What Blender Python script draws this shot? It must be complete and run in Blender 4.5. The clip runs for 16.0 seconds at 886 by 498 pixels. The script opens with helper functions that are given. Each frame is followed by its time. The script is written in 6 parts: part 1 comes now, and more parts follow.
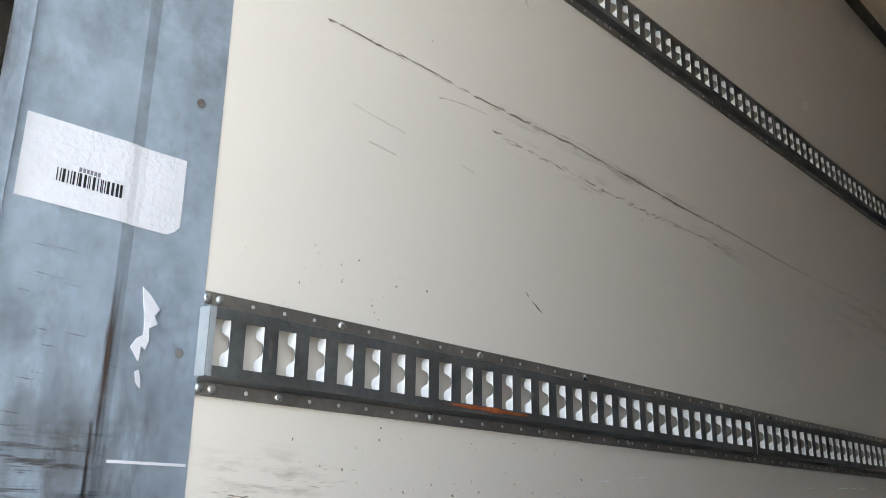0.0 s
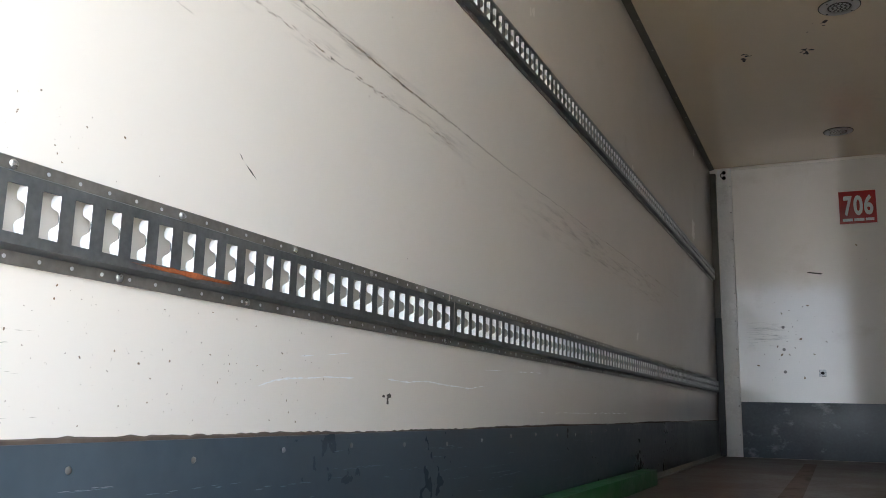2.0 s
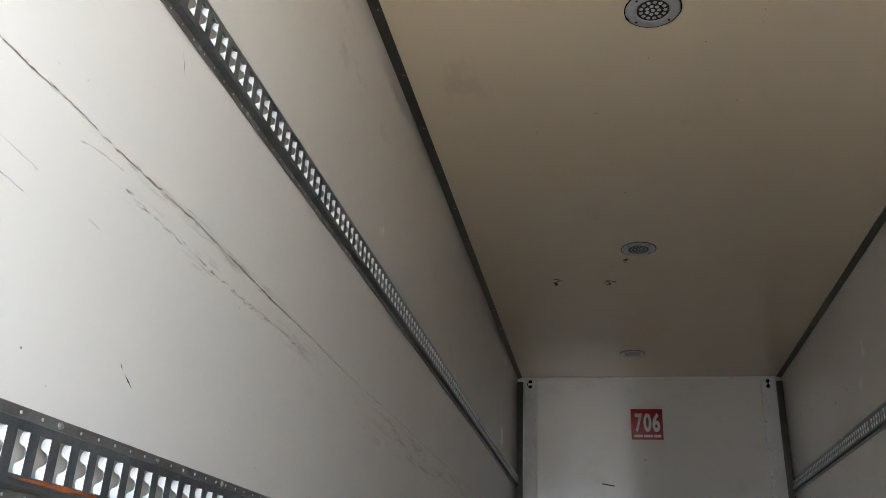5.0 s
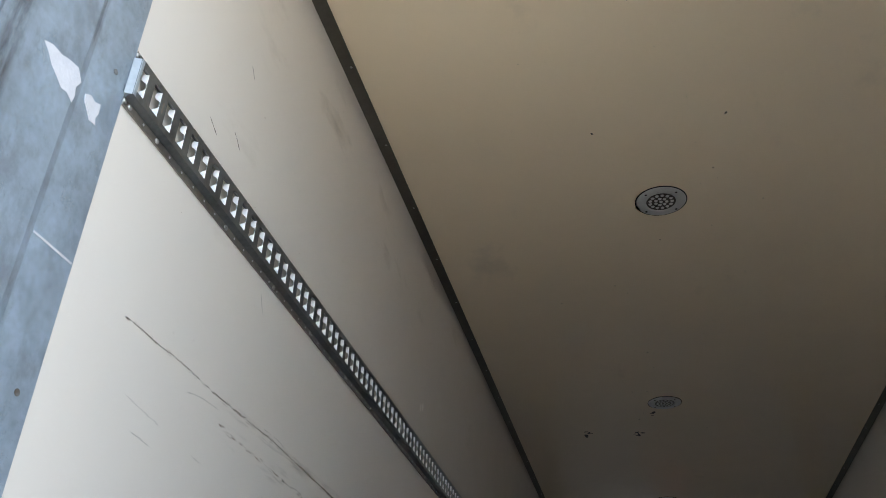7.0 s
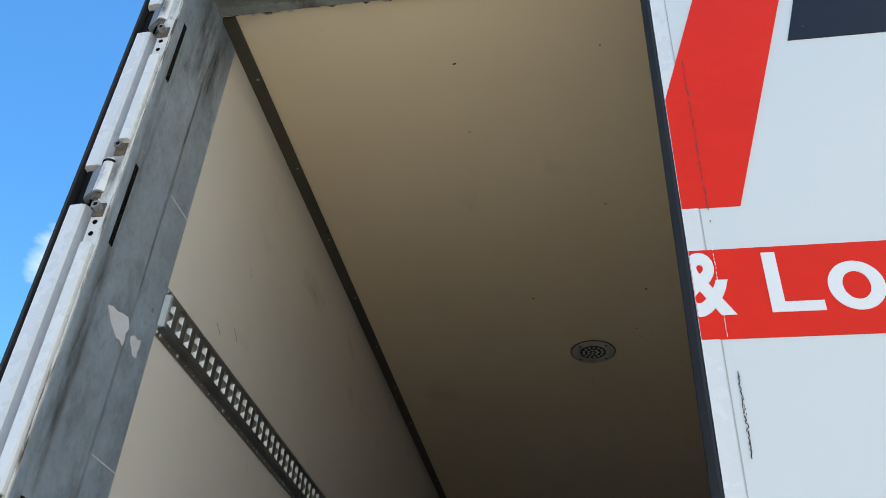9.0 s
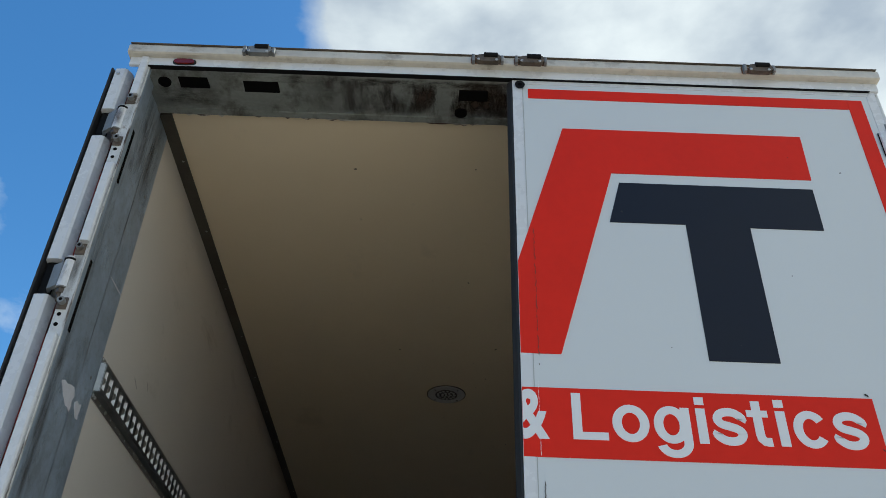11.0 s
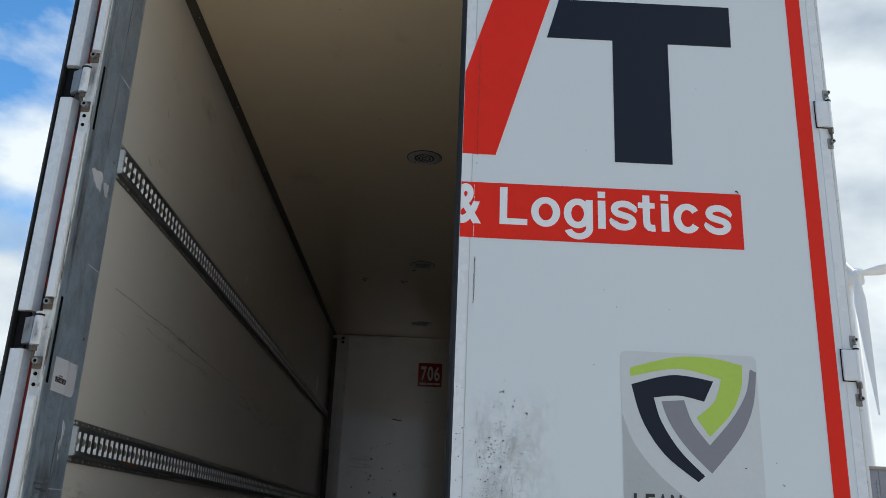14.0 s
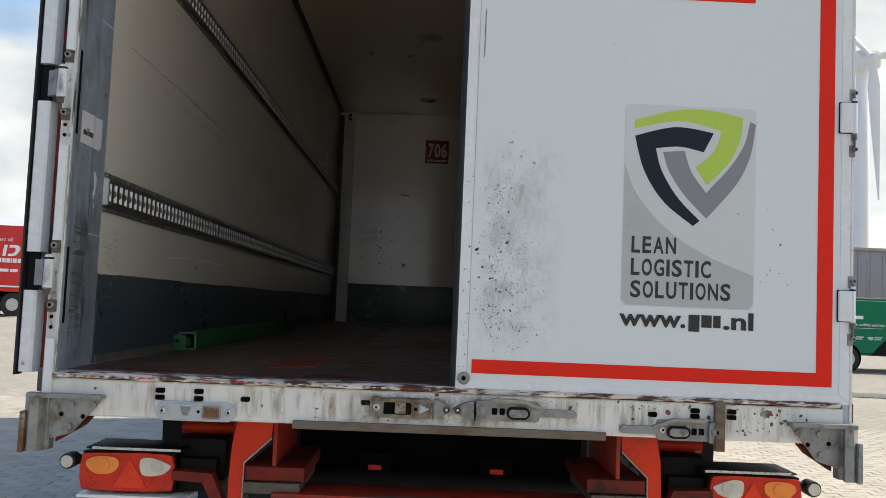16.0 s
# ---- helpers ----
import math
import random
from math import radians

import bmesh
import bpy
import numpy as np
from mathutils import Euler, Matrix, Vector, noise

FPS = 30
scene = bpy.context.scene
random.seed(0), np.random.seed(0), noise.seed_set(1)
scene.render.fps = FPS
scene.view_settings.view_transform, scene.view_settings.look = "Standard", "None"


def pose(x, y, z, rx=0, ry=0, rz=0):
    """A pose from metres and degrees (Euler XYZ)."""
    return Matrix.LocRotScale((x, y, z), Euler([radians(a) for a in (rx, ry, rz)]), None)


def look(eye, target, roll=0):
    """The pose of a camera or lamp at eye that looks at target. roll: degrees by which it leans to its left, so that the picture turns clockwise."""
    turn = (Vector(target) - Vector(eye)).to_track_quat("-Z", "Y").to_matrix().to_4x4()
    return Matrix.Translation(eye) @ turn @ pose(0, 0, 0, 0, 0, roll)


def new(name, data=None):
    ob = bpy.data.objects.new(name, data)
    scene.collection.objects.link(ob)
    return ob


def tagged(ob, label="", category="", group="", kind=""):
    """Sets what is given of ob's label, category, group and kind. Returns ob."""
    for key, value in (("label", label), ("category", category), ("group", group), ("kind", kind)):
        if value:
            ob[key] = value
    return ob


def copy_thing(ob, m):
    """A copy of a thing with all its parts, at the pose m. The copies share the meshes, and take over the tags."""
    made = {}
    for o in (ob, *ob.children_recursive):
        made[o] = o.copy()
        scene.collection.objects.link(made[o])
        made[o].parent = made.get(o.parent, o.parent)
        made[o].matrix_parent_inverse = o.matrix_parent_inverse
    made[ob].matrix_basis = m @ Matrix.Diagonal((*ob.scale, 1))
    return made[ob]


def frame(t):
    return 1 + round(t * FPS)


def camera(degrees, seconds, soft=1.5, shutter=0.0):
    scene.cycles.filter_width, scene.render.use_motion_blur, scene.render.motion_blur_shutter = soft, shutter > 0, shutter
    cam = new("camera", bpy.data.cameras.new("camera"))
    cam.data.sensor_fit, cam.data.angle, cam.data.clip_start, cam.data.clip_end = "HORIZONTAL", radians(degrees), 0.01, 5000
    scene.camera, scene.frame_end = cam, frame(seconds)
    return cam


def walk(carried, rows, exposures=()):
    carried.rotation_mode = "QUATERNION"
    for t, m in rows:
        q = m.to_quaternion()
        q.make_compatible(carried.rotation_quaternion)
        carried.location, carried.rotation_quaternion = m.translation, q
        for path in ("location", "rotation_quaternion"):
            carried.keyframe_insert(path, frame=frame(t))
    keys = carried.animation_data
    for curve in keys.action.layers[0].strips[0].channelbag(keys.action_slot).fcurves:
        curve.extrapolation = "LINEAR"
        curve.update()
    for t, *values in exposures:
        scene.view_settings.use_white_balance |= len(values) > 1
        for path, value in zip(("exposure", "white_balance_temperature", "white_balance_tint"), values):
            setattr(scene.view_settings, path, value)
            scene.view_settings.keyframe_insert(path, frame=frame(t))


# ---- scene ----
cam = camera(54.9, 16.0, 0.6)
PATH = [
    (0, (-0.24, -0.211, 1.496), (-1.564, 1.16, 2.101), 0.7),
    (0.5, (-0.225, -0.192, 1.486), (-1.466, 1.277, 2.038), 1.1),
    (1, (-0.216, -0.172, 1.475), (-1.394, 1.366, 1.973), 1.2),
    (1.5, (-0.243, -0.152, 1.473), (-1.285, 1.503, 1.892), 1.4),
    (2, (-0.288, -0.136, 1.477), (-1.105, 1.652, 1.844), 1.2),
    (2.5, (-0.321, -0.13, 1.482), (-0.954, 1.733, 1.841), 1.4),
    (3, (-0.347, -0.143, 1.486), (-0.812, 1.768, 1.854), 1.6),
    (3.5, (-0.371, -0.181, 1.488), (-0.742, 1.743, 1.89), 1.9),
    (4, (-0.397, -0.218, 1.502), (-0.756, 1.682, 2.016), 2.8),
    (4.2, (-0.391, -0.241, 1.508), (-0.749, 1.638, 2.091), 3.0),
    (6.5, (-0.33, -0.567, 1.543), (-0.729, 1.118, 2.543), 1.2),
    (7, (-0.322, -0.709, 1.574), (-0.732, 0.941, 2.627), 2.2),
    (7.5, (-0.303, -0.863, 1.591), (-0.716, 0.77, 2.669), 2.8),
    (8, (-0.269, -0.995, 1.6), (-0.675, 0.605, 2.729), 3.3),
    (8.5, (-0.221, -1.149, 1.592), (-0.608, 0.445, 2.736), 3.7),
    (9, (-0.183, -1.333, 1.607), (-0.496, 0.252, 2.787), 3.3),
    (9.5, (-0.195, -1.494, 1.604), (-0.346, 0.095, 2.81), 1.1),
    (10, (-0.217, -1.663, 1.602), (-0.275, -0.073, 2.813), 0.7),
    (10.2, (-0.228, -1.73, 1.588), (-0.253, -0.144, 2.807), 0.5),
    (12.3, (-0.157, -2.387, 1.536), (-0.137, -0.637, 2.504), 2.6),
    (12.5, (-0.155, -2.432, 1.546), (-0.135, -0.662, 2.478), 2.5),
    (13, (-0.143, -2.478, 1.525), (-0.112, -0.652, 2.342), 2.5),
    (13.5, (-0.111, -2.525, 1.506), (-0.079, -0.658, 2.221), 2.5),
    (14, (-0.071, -2.561, 1.489), (-0.043, -0.66, 2.11), 2.4),
    (14.5, (-0.083, -2.616, 1.459), (-0.06, -0.684, 1.977), 2.5),
    (15, (-0.093, -2.677, 1.432), (-0.065, -0.714, 1.811), 2.4),
    (15.5, (-0.093, -2.692, 1.395), (-0.059, -0.706, 1.634), 2.4),
    (16, (-0.089, -2.649, 1.366), (-0.051, -0.654, 1.497), 2.4),
]
EXPO = [(t, e, k, m) for t, e, k, m in ((0.0, 2.15, 6200, 5), (0.5, 2.35, 6130, 5), (1.0, 2.47, 6150, 5), (1.5, 2.67, 6150, 5.5), (2.0, 2.97, 6150, 6.5), (2.5, 3.27, 6200, 8), (3.5, 3.27, 6200, 8), (4.2, 3.05, 6150, 7), (6.5, 2.15, 5720, 3.5), (7.0, 2.04, 5760, 4), (7.5, 1.76, 5720, 4), (8.0, 1.43, 6050, 4.5), (8.5, 1.1, 6150, 4.5), (9.0, 0.8, 6300, 2), (10.0, 0.25, 6150, 0.5), (12.5, -0.1, 6100, 2), (13.0, -0.02, 6150, 3), (14.0, 0.05, 6200, 3), (15.0, 0.12, 6450, 3.5), (16.0, 0.2, 6750, 5))]
walk(cam, [(t, look(eye, target, roll)) for t, eye, target, roll in PATH], EXPO)

# ---- sky and sun ----
SUN_AZ, SUN_EL = 76.0, 45.0
world = bpy.data.worlds.new("world")
scene.world = world
world.use_nodes = True
wn, wl = world.node_tree.nodes, world.node_tree.links
wn.clear()
w_out = wn.new("ShaderNodeOutputWorld")
w_bg = wn.new("ShaderNodeBackground")
w_sky = wn.new("ShaderNodeTexSky")
w_sky.sky_type, w_sky.sun_disc = "NISHITA", False
w_sky.sun_elevation, w_sky.sun_rotation = radians(SUN_EL), radians(SUN_AZ)
w_sky.air_density, w_sky.dust_density, w_sky.ozone_density = 1.0, 0.6, 2.0
w_tc = wn.new("ShaderNodeTexCoord")
w_map = wn.new("ShaderNodeMapping")
w_map.inputs["Location"].default_value = (0.35, 0.1, 0.0)
w_map.inputs["Scale"].default_value = (1.0, 1.0, 1.8)
w_noise = wn.new("ShaderNodeTexNoise")
w_noise.inputs["Scale"].default_value = 2.6
w_noise.inputs["Detail"].default_value = 9.0
w_noise.inputs["Roughness"].default_value = 0.55
w_ramp = wn.new("ShaderNodeValToRGB")
w_ramp.color_ramp.elements[0].position, w_ramp.color_ramp.elements[1].position = 0.13, 0.27
w_sep = wn.new("ShaderNodeSeparateXYZ")
w_east = wn.new("ShaderNodeMath")
w_east.operation = "MULTIPLY_ADD"
w_east.inputs[1].default_value = 0.42
w_up = wn.new("ShaderNodeMath")
w_up.operation = "MULTIPLY_ADD"
w_up.inputs[1].default_value = -0.55
w_shade = wn.new("ShaderNodeTexNoise")
w_shade.inputs["Scale"].default_value = 5.0
w_shade.inputs["Detail"].default_value = 6.0
w_cloud = wn.new("ShaderNodeValToRGB")
w_cloud.color_ramp.elements[0].position, w_cloud.color_ramp.elements[1].position = 0.35, 0.6
w_cloud.color_ramp.elements[0].color = (4.2, 4.6, 5.4, 1)
w_cloud.color_ramp.elements[1].color = (8.2, 8.3, 8.5, 1)
w_mix = wn.new("ShaderNodeMixRGB")
wl.new(w_tc.outputs["Generated"], w_map.inputs["Vector"])
wl.new(w_map.outputs["Vector"], w_noise.inputs["Vector"])
wl.new(w_map.outputs["Vector"], w_shade.inputs["Vector"])
wl.new(w_tc.outputs["Generated"], w_sep.inputs["Vector"])
wl.new(w_sep.outputs["X"], w_east.inputs[0])
wl.new(w_noise.outputs["Fac"], w_east.inputs[2])
wl.new(w_sep.outputs["Z"], w_up.inputs[0])
wl.new(w_east.outputs[0], w_up.inputs[2])
w_low = wn.new("ShaderNodeMapRange")
w_low.inputs["From Min"].default_value, w_low.inputs["From Max"].default_value = 0.12, 0.30
w_low.inputs["To Min"].default_value, w_low.inputs["To Max"].default_value = 0.42, 0.0
w_add = wn.new("ShaderNodeMath")
wl.new(w_sep.outputs["Z"], w_low.inputs["Value"])
wl.new(w_up.outputs[0], w_add.inputs[0])
wl.new(w_low.outputs["Result"], w_add.inputs[1])
w_dot = wn.new("ShaderNodeVectorMath")
w_dot.operation = "DOT_PRODUCT"
w_dot.inputs[1].default_value = (-0.528, 0.675, 0.515)
w_bank = wn.new("ShaderNodeMapRange")
w_bank.inputs["From Min"].default_value, w_bank.inputs["From Max"].default_value, w_bank.inputs["To Max"].default_value = 0.9945, 1.0, 0.22
w_sum = wn.new("ShaderNodeMath")
wl.new(w_tc.outputs["Generated"], w_dot.inputs[0])
wl.new(w_dot.outputs["Value"], w_bank.inputs["Value"])
w_dot2 = wn.new("ShaderNodeVectorMath")
w_dot2.operation = "DOT_PRODUCT"
w_dot2.inputs[1].default_value = (0.166, 0.620, 0.766)
w_roof = wn.new("ShaderNodeMapRange")
w_roof.inputs["From Min"].default_value, w_roof.inputs["From Max"].default_value, w_roof.inputs["To Max"].default_value = 0.935, 0.97, 0.42
w_both = wn.new("ShaderNodeMath")
wl.new(w_tc.outputs["Generated"], w_dot2.inputs[0])
wl.new(w_dot2.outputs["Value"], w_roof.inputs["Value"])
wl.new(w_add.outputs[0], w_both.inputs[0])
wl.new(w_roof.outputs["Result"], w_both.inputs[1])
wl.new(w_both.outputs[0], w_sum.inputs[0])
wl.new(w_bank.outputs["Result"], w_sum.inputs[1])
wl.new(w_sum.outputs[0], w_ramp.inputs["Fac"])
wl.new(w_shade.outputs["Fac"], w_cloud.inputs["Fac"])
wl.new(w_ramp.outputs["Color"], w_mix.inputs["Fac"])
w_hue = wn.new("ShaderNodeHueSaturation")
w_hue.inputs["Saturation"].default_value, w_hue.inputs["Value"].default_value = 1.28, 1.85
wl.new(w_sky.outputs["Color"], w_hue.inputs["Color"])
wl.new(w_hue.outputs["Color"], w_mix.inputs["Color1"])
wl.new(w_cloud.outputs["Color"], w_mix.inputs["Color2"])
wl.new(w_mix.outputs["Color"], w_bg.inputs["Color"])
w_bg.inputs["Strength"].default_value = 0.112
wl.new(w_bg.outputs["Background"], w_out.inputs["Surface"])

sun_dir = Vector((math.sin(radians(SUN_AZ)) * math.cos(radians(SUN_EL)), math.cos(radians(SUN_AZ)) * math.cos(radians(SUN_EL)), math.sin(radians(SUN_EL))))
sun = new("sun", bpy.data.lights.new("sun", "SUN"))
sun.data.energy, sun.data.angle, sun.data.color = 4.8, radians(0.53), (1.0, 0.95, 0.88)
sun.matrix_basis = look(sun_dir * 60, (0, 0, 0))


# ---- materials ----
def material(name, base, rough=0.5, metal=0.0, vary=0.15, scale=6.0, fine=80.0, bump=0.05, stain=None, stain_at=(0.55, 0.75), stain_scale=(3.0, 3.0, 3.0), coat=0.0, rough_vary=0.1, by_object=0.0, specks=None, speck_scale=60.0, speck_at=0.0, spec=0.5, coat_ior=1.5, coat_rough=0.05):
    """A surface with coarse and fine variation of colour and gloss, an optional stain layer and sparse specks."""
    m = bpy.data.materials.new(name)
    m.use_nodes = True
    n, l = m.node_tree.nodes, m.node_tree.links
    p = n["Principled BSDF"]
    tc = n.new("ShaderNodeTexCoord")
    big = n.new("ShaderNodeTexNoise")
    big.inputs["Scale"].default_value, big.inputs["Detail"].default_value = scale, 6.0
    small = n.new("ShaderNodeTexNoise")
    small.inputs["Scale"].default_value, small.inputs["Detail"].default_value = fine, 4.0
    l.new(tc.outputs["Object"], big.inputs["Vector"])
    l.new(tc.outputs["Object"], small.inputs["Vector"])
    both = n.new("ShaderNodeMath")
    both.operation = "MULTIPLY_ADD"
    l.new(big.outputs["Fac"], both.inputs[0])
    both.inputs[1].default_value = 0.65
    part_small = n.new("ShaderNodeMath")
    part_small.operation = "MULTIPLY"
    l.new(small.outputs["Fac"], part_small.inputs[0])
    part_small.inputs[1].default_value = 0.35
    l.new(part_small.outputs[0], both.inputs[2])
    ramp = n.new("ShaderNodeValToRGB")
    ramp.color_ramp.elements[0].position, ramp.color_ramp.elements[1].position = 0.32, 0.68
    ramp.color_ramp.elements[0].color = tuple(c * (1 - vary) for c in base) + (1,)
    ramp.color_ramp.elements[1].color = tuple(min(1, c * (1 + vary)) for c in base) + (1,)
    l.new(both.outputs[0], ramp.inputs["Fac"])
    colour = ramp.outputs["Color"]
    if stain:
        mp = n.new("ShaderNodeMapping")
        mp.inputs["Scale"].default_value = stain_scale
        st = n.new("ShaderNodeTexNoise")
        st.inputs["Scale"].default_value, st.inputs["Detail"].default_value, st.inputs["Roughness"].default_value = 1.0, 9.0, 0.65
        l.new(tc.outputs["Object"], mp.inputs["Vector"])
        l.new(mp.outputs["Vector"], st.inputs["Vector"])
        sr = n.new("ShaderNodeValToRGB")
        sr.color_ramp.elements[0].position, sr.color_ramp.elements[1].position = stain_at
        l.new(st.outputs["Fac"], sr.inputs["Fac"])
        mix = n.new("ShaderNodeMixRGB")
        l.new(sr.outputs["Color"], mix.inputs["Fac"])
        l.new(colour, mix.inputs["Color1"])
        mix.inputs["Color2"].default_value = (*stain, 1)
        colour = mix.outputs["Color"]
    if specks:
        vo = n.new("ShaderNodeTexVoronoi")
        vo.inputs["Scale"].default_value = speck_scale
        l.new(tc.outputs["Object"], vo.inputs["Vector"])
        lt = n.new("ShaderNodeMath")
        lt.operation = "LESS_THAN"
        l.new(vo.outputs["Distance"], lt.inputs[0])
        lt.inputs[1].default_value = speck_at
        mx = n.new("ShaderNodeMixRGB")
        l.new(lt.outputs[0], mx.inputs["Fac"])
        l.new(colour, mx.inputs["Color1"])
        mx.inputs["Color2"].default_value = (*specks, 1)
        colour = mx.outputs["Color"]
    if by_object:
        info = n.new("ShaderNodeObjectInfo")
        hsv = n.new("ShaderNodeHueSaturation")
        rng = n.new("ShaderNodeMapRange")
        rng.inputs["To Min"].default_value, rng.inputs["To Max"].default_value = 1 - by_object, 1 + by_object
        l.new(info.outputs["Random"], rng.inputs["Value"])
        l.new(rng.outputs["Result"], hsv.inputs["Value"])
        l.new(colour, hsv.inputs["Color"])
        colour = hsv.outputs["Color"]
    l.new(colour, p.inputs["Base Color"])
    rr = n.new("ShaderNodeMapRange")
    rr.inputs["To Min"].default_value, rr.inputs["To Max"].default_value = max(0.02, rough - rough_vary), min(1, rough + rough_vary)
    rr.inputs["From Min"].default_value, rr.inputs["From Max"].default_value = 0.3, 0.7
    l.new(both.outputs[0], rr.inputs["Value"])
    l.new(rr.outputs["Result"], p.inputs["Roughness"])
    p.inputs["Metallic"].default_value = metal
    p.inputs["Specular IOR Level"].default_value = spec
    p.inputs["Coat Weight"].default_value = coat
    p.inputs["Coat Roughness"].default_value, p.inputs["Coat IOR"].default_value = coat_rough, coat_ior
    if bump:
        b = n.new("ShaderNodeBump")
        b.inputs["Strength"].default_value, b.inputs["Distance"].default_value = bump, 0.01
        l.new(both.outputs[0], b.inputs["Height"])
        l.new(b.outputs["Normal"], p.inputs["Normal"])
    return m


M_WALL = material("wall_panel", (0.88, 0.83, 0.755), 0.25, vary=0.02, scale=0.8, fine=5.0, bump=0.006, stain=(0.55, 0.50, 0.42), stain_at=(0.62, 0.95), stain_scale=(1.2, 1.0, 2.2), coat=0.9, rough_vary=0.03, coat_ior=1.6, coat_rough=0.008, spec=0.1, specks=(0.24, 0.19, 0.15), speck_scale=22.0, speck_at=0.007)
M_BULK = material("bulkhead_panel", (0.84, 0.80, 0.745), 0.10, vary=0.03, scale=0.9, fine=6.0, bump=0.01, stain=(0.58, 0.52, 0.43), stain_at=(0.58, 0.95), stain_scale=(1.6, 1.0, 2.0), coat=0.25, rough_vary=0.03, coat_rough=0.07)
M_CEIL = material("ceiling_panel", (0.91, 0.765, 0.545), 0.25, vary=0.03, scale=0.7, fine=4.0, bump=0.002, stain=(0.48, 0.42, 0.32), stain_at=(0.6, 0.95), stain_scale=(1.5, 1.0, 1.0), coat=1.0, rough_vary=0.02, spec=0.1, coat_ior=1.62, coat_rough=0.006)
M_GALV = material("galvanised_plate", (0.385, 0.465, 0.555), 0.42, metal=0.35, vary=0.22, scale=13.0, fine=70.0, bump=0.04, stain=(0.22, 0.245, 0.28), stain_at=(0.52, 0.82), stain_scale=(15.0, 15.0, 9.0))
M_GRIME = material("grimy_steel", (0.28, 0.30, 0.285), 0.5, metal=0.2, vary=0.25, scale=6.0, fine=60.0, bump=0.06, stain=(0.055, 0.045, 0.036), stain_at=(0.50, 0.66), stain_scale=(8.0, 5.0, 3.0))
M_RAIL = material("rail_steel", (0.23, 0.245, 0.25), 0.40, metal=0.8, vary=0.3, scale=9.0, fine=90.0, bump=0.06)
M_FLANGE = material("rail_flange", (0.30, 0.285, 0.26), 0.42, metal=0.75, vary=0.3, scale=9.0, fine=90.0, bump=0.06)
M_TAB = material("bright_zinc", (0.76, 0.77, 0.78), 0.4, metal=0.1, vary=0.1, scale=30.0, fine=120.0)
M_CAP = material("zinc_cap", (0.42, 0.455, 0.48), 0.45, metal=0.3, vary=0.15, scale=20.0, fine=90.0)
M_BOLT = material("bolt_zinc", (0.50, 0.50, 0.49), 0.3, metal=0.8, vary=0.2, scale=60.0, fine=200.0)
M_KICK = material("kick_plate", (0.050, 0.067, 0.082), 0.33, vary=0.22, scale=2.2, fine=26.0, bump=0.0)
M_KICK_GREY = material("kick_plate_grey", (0.10, 0.12, 0.14), 0.4, vary=0.25, scale=3.0, fine=50.0, bump=0.05, stain=(0.36, 0.38, 0.40), stain_at=(0.58, 0.74), stain_scale=(6.0, 6.0, 9.0))
M_STRIPE = material("drag_stripe", (0.19, 0.145, 0.13), 0.7, vary=0.3, scale=8.0, fine=60.0, bump=0.1, stain=(0.062, 0.038, 0.029), stain_at=(0.48, 0.7), stain_scale=(9.0, 3.0, 2.0))
M_GUARD = material("dark_guard", (0.028, 0.027, 0.025), 0.5, vary=0.3, scale=8.0, fine=60.0, bump=0.05)
M_WOODEDGE = material("torn_edge", (0.10, 0.074, 0.056), 0.8, vary=0.35, scale=20.0, fine=90.0, bump=0.3)
M_FLOOR = material("floor_plywood", (0.080, 0.047, 0.036), 0.40, vary=0.35, scale=2.5, fine=40.0, bump=0.1, stain=(0.13, 0.115, 0.10), stain_at=(0.50, 0.72), stain_scale=(2.2, 1.2, 2.0))
M_WORNRED = material("worn_red_paint", (0.36, 0.055, 0.035), 0.55, vary=0.4, scale=14.0, fine=70.0, bump=0.15, stain=(0.05, 0.035, 0.03), stain_at=(0.56, 0.72), stain_scale=(20.0, 12.0, 10.0))
M_WHITE = material("white_paint", (0.70, 0.72, 0.74), 0.28, vary=0.04, scale=3.0, fine=40.0, bump=0.02, stain=(0.42, 0.40, 0.36), stain_at=(0.64, 0.86), stain_scale=(5.0, 5.0, 2.0), coat=0.2)
M_DOOR = material("door_panel_paint", (0.66, 0.70, 0.715), 0.30, vary=0.012, scale=0.8, fine=3.0, bump=0.0, coat=0.1, rough_vary=0.015)
M_SILL = material("sill_paint", (0.71, 0.70, 0.66), 0.42, vary=0.06, scale=5.0, fine=50.0, bump=0.06, stain=(0.29, 0.18, 0.075), stain_at=(0.56, 0.78), stain_scale=(14.0, 6.0, 2.5))
M_REDCHIP = material("red_chip", (0.50, 0.05, 0.03), 0.5, vary=0.3, scale=30.0, fine=120.0)
M_WORNWHITE = material("worn_white", (0.66, 0.67, 0.66), 0.45, vary=0.08, scale=9.0, fine=80.0, bump=0.1, stain=(0.20, 0.15, 0.11), stain_at=(0.58, 0.72), stain_scale=(40.0, 40.0, 30.0))
M_FLANGEPAINT = material("stained_flange", (0.14, 0.112, 0.082), 0.6, vary=0.15, scale=9.0, fine=80.0, bump=0.15, stain=(0.11, 0.065, 0.04), stain_at=(0.46, 0.60), stain_scale=(9.0, 20.0, 30.0))
M_EDGE = material("battered_paint", (0.66, 0.61, 0.54), 0.6, vary=0.2, scale=16.0, fine=110.0, bump=0.3, stain=(0.085, 0.032, 0.020), stain_at=(0.47, 0.56), stain_scale=(13.0, 40.0, 55.0))
M_RUST = material("rust", (0.16, 0.075, 0.035), 0.8, vary=0.45, scale=18.0, fine=110.0, bump=0.3, stain=(0.36, 0.33, 0.30), stain_at=(0.56, 0.66), stain_scale=(14.0, 14.0, 14.0))
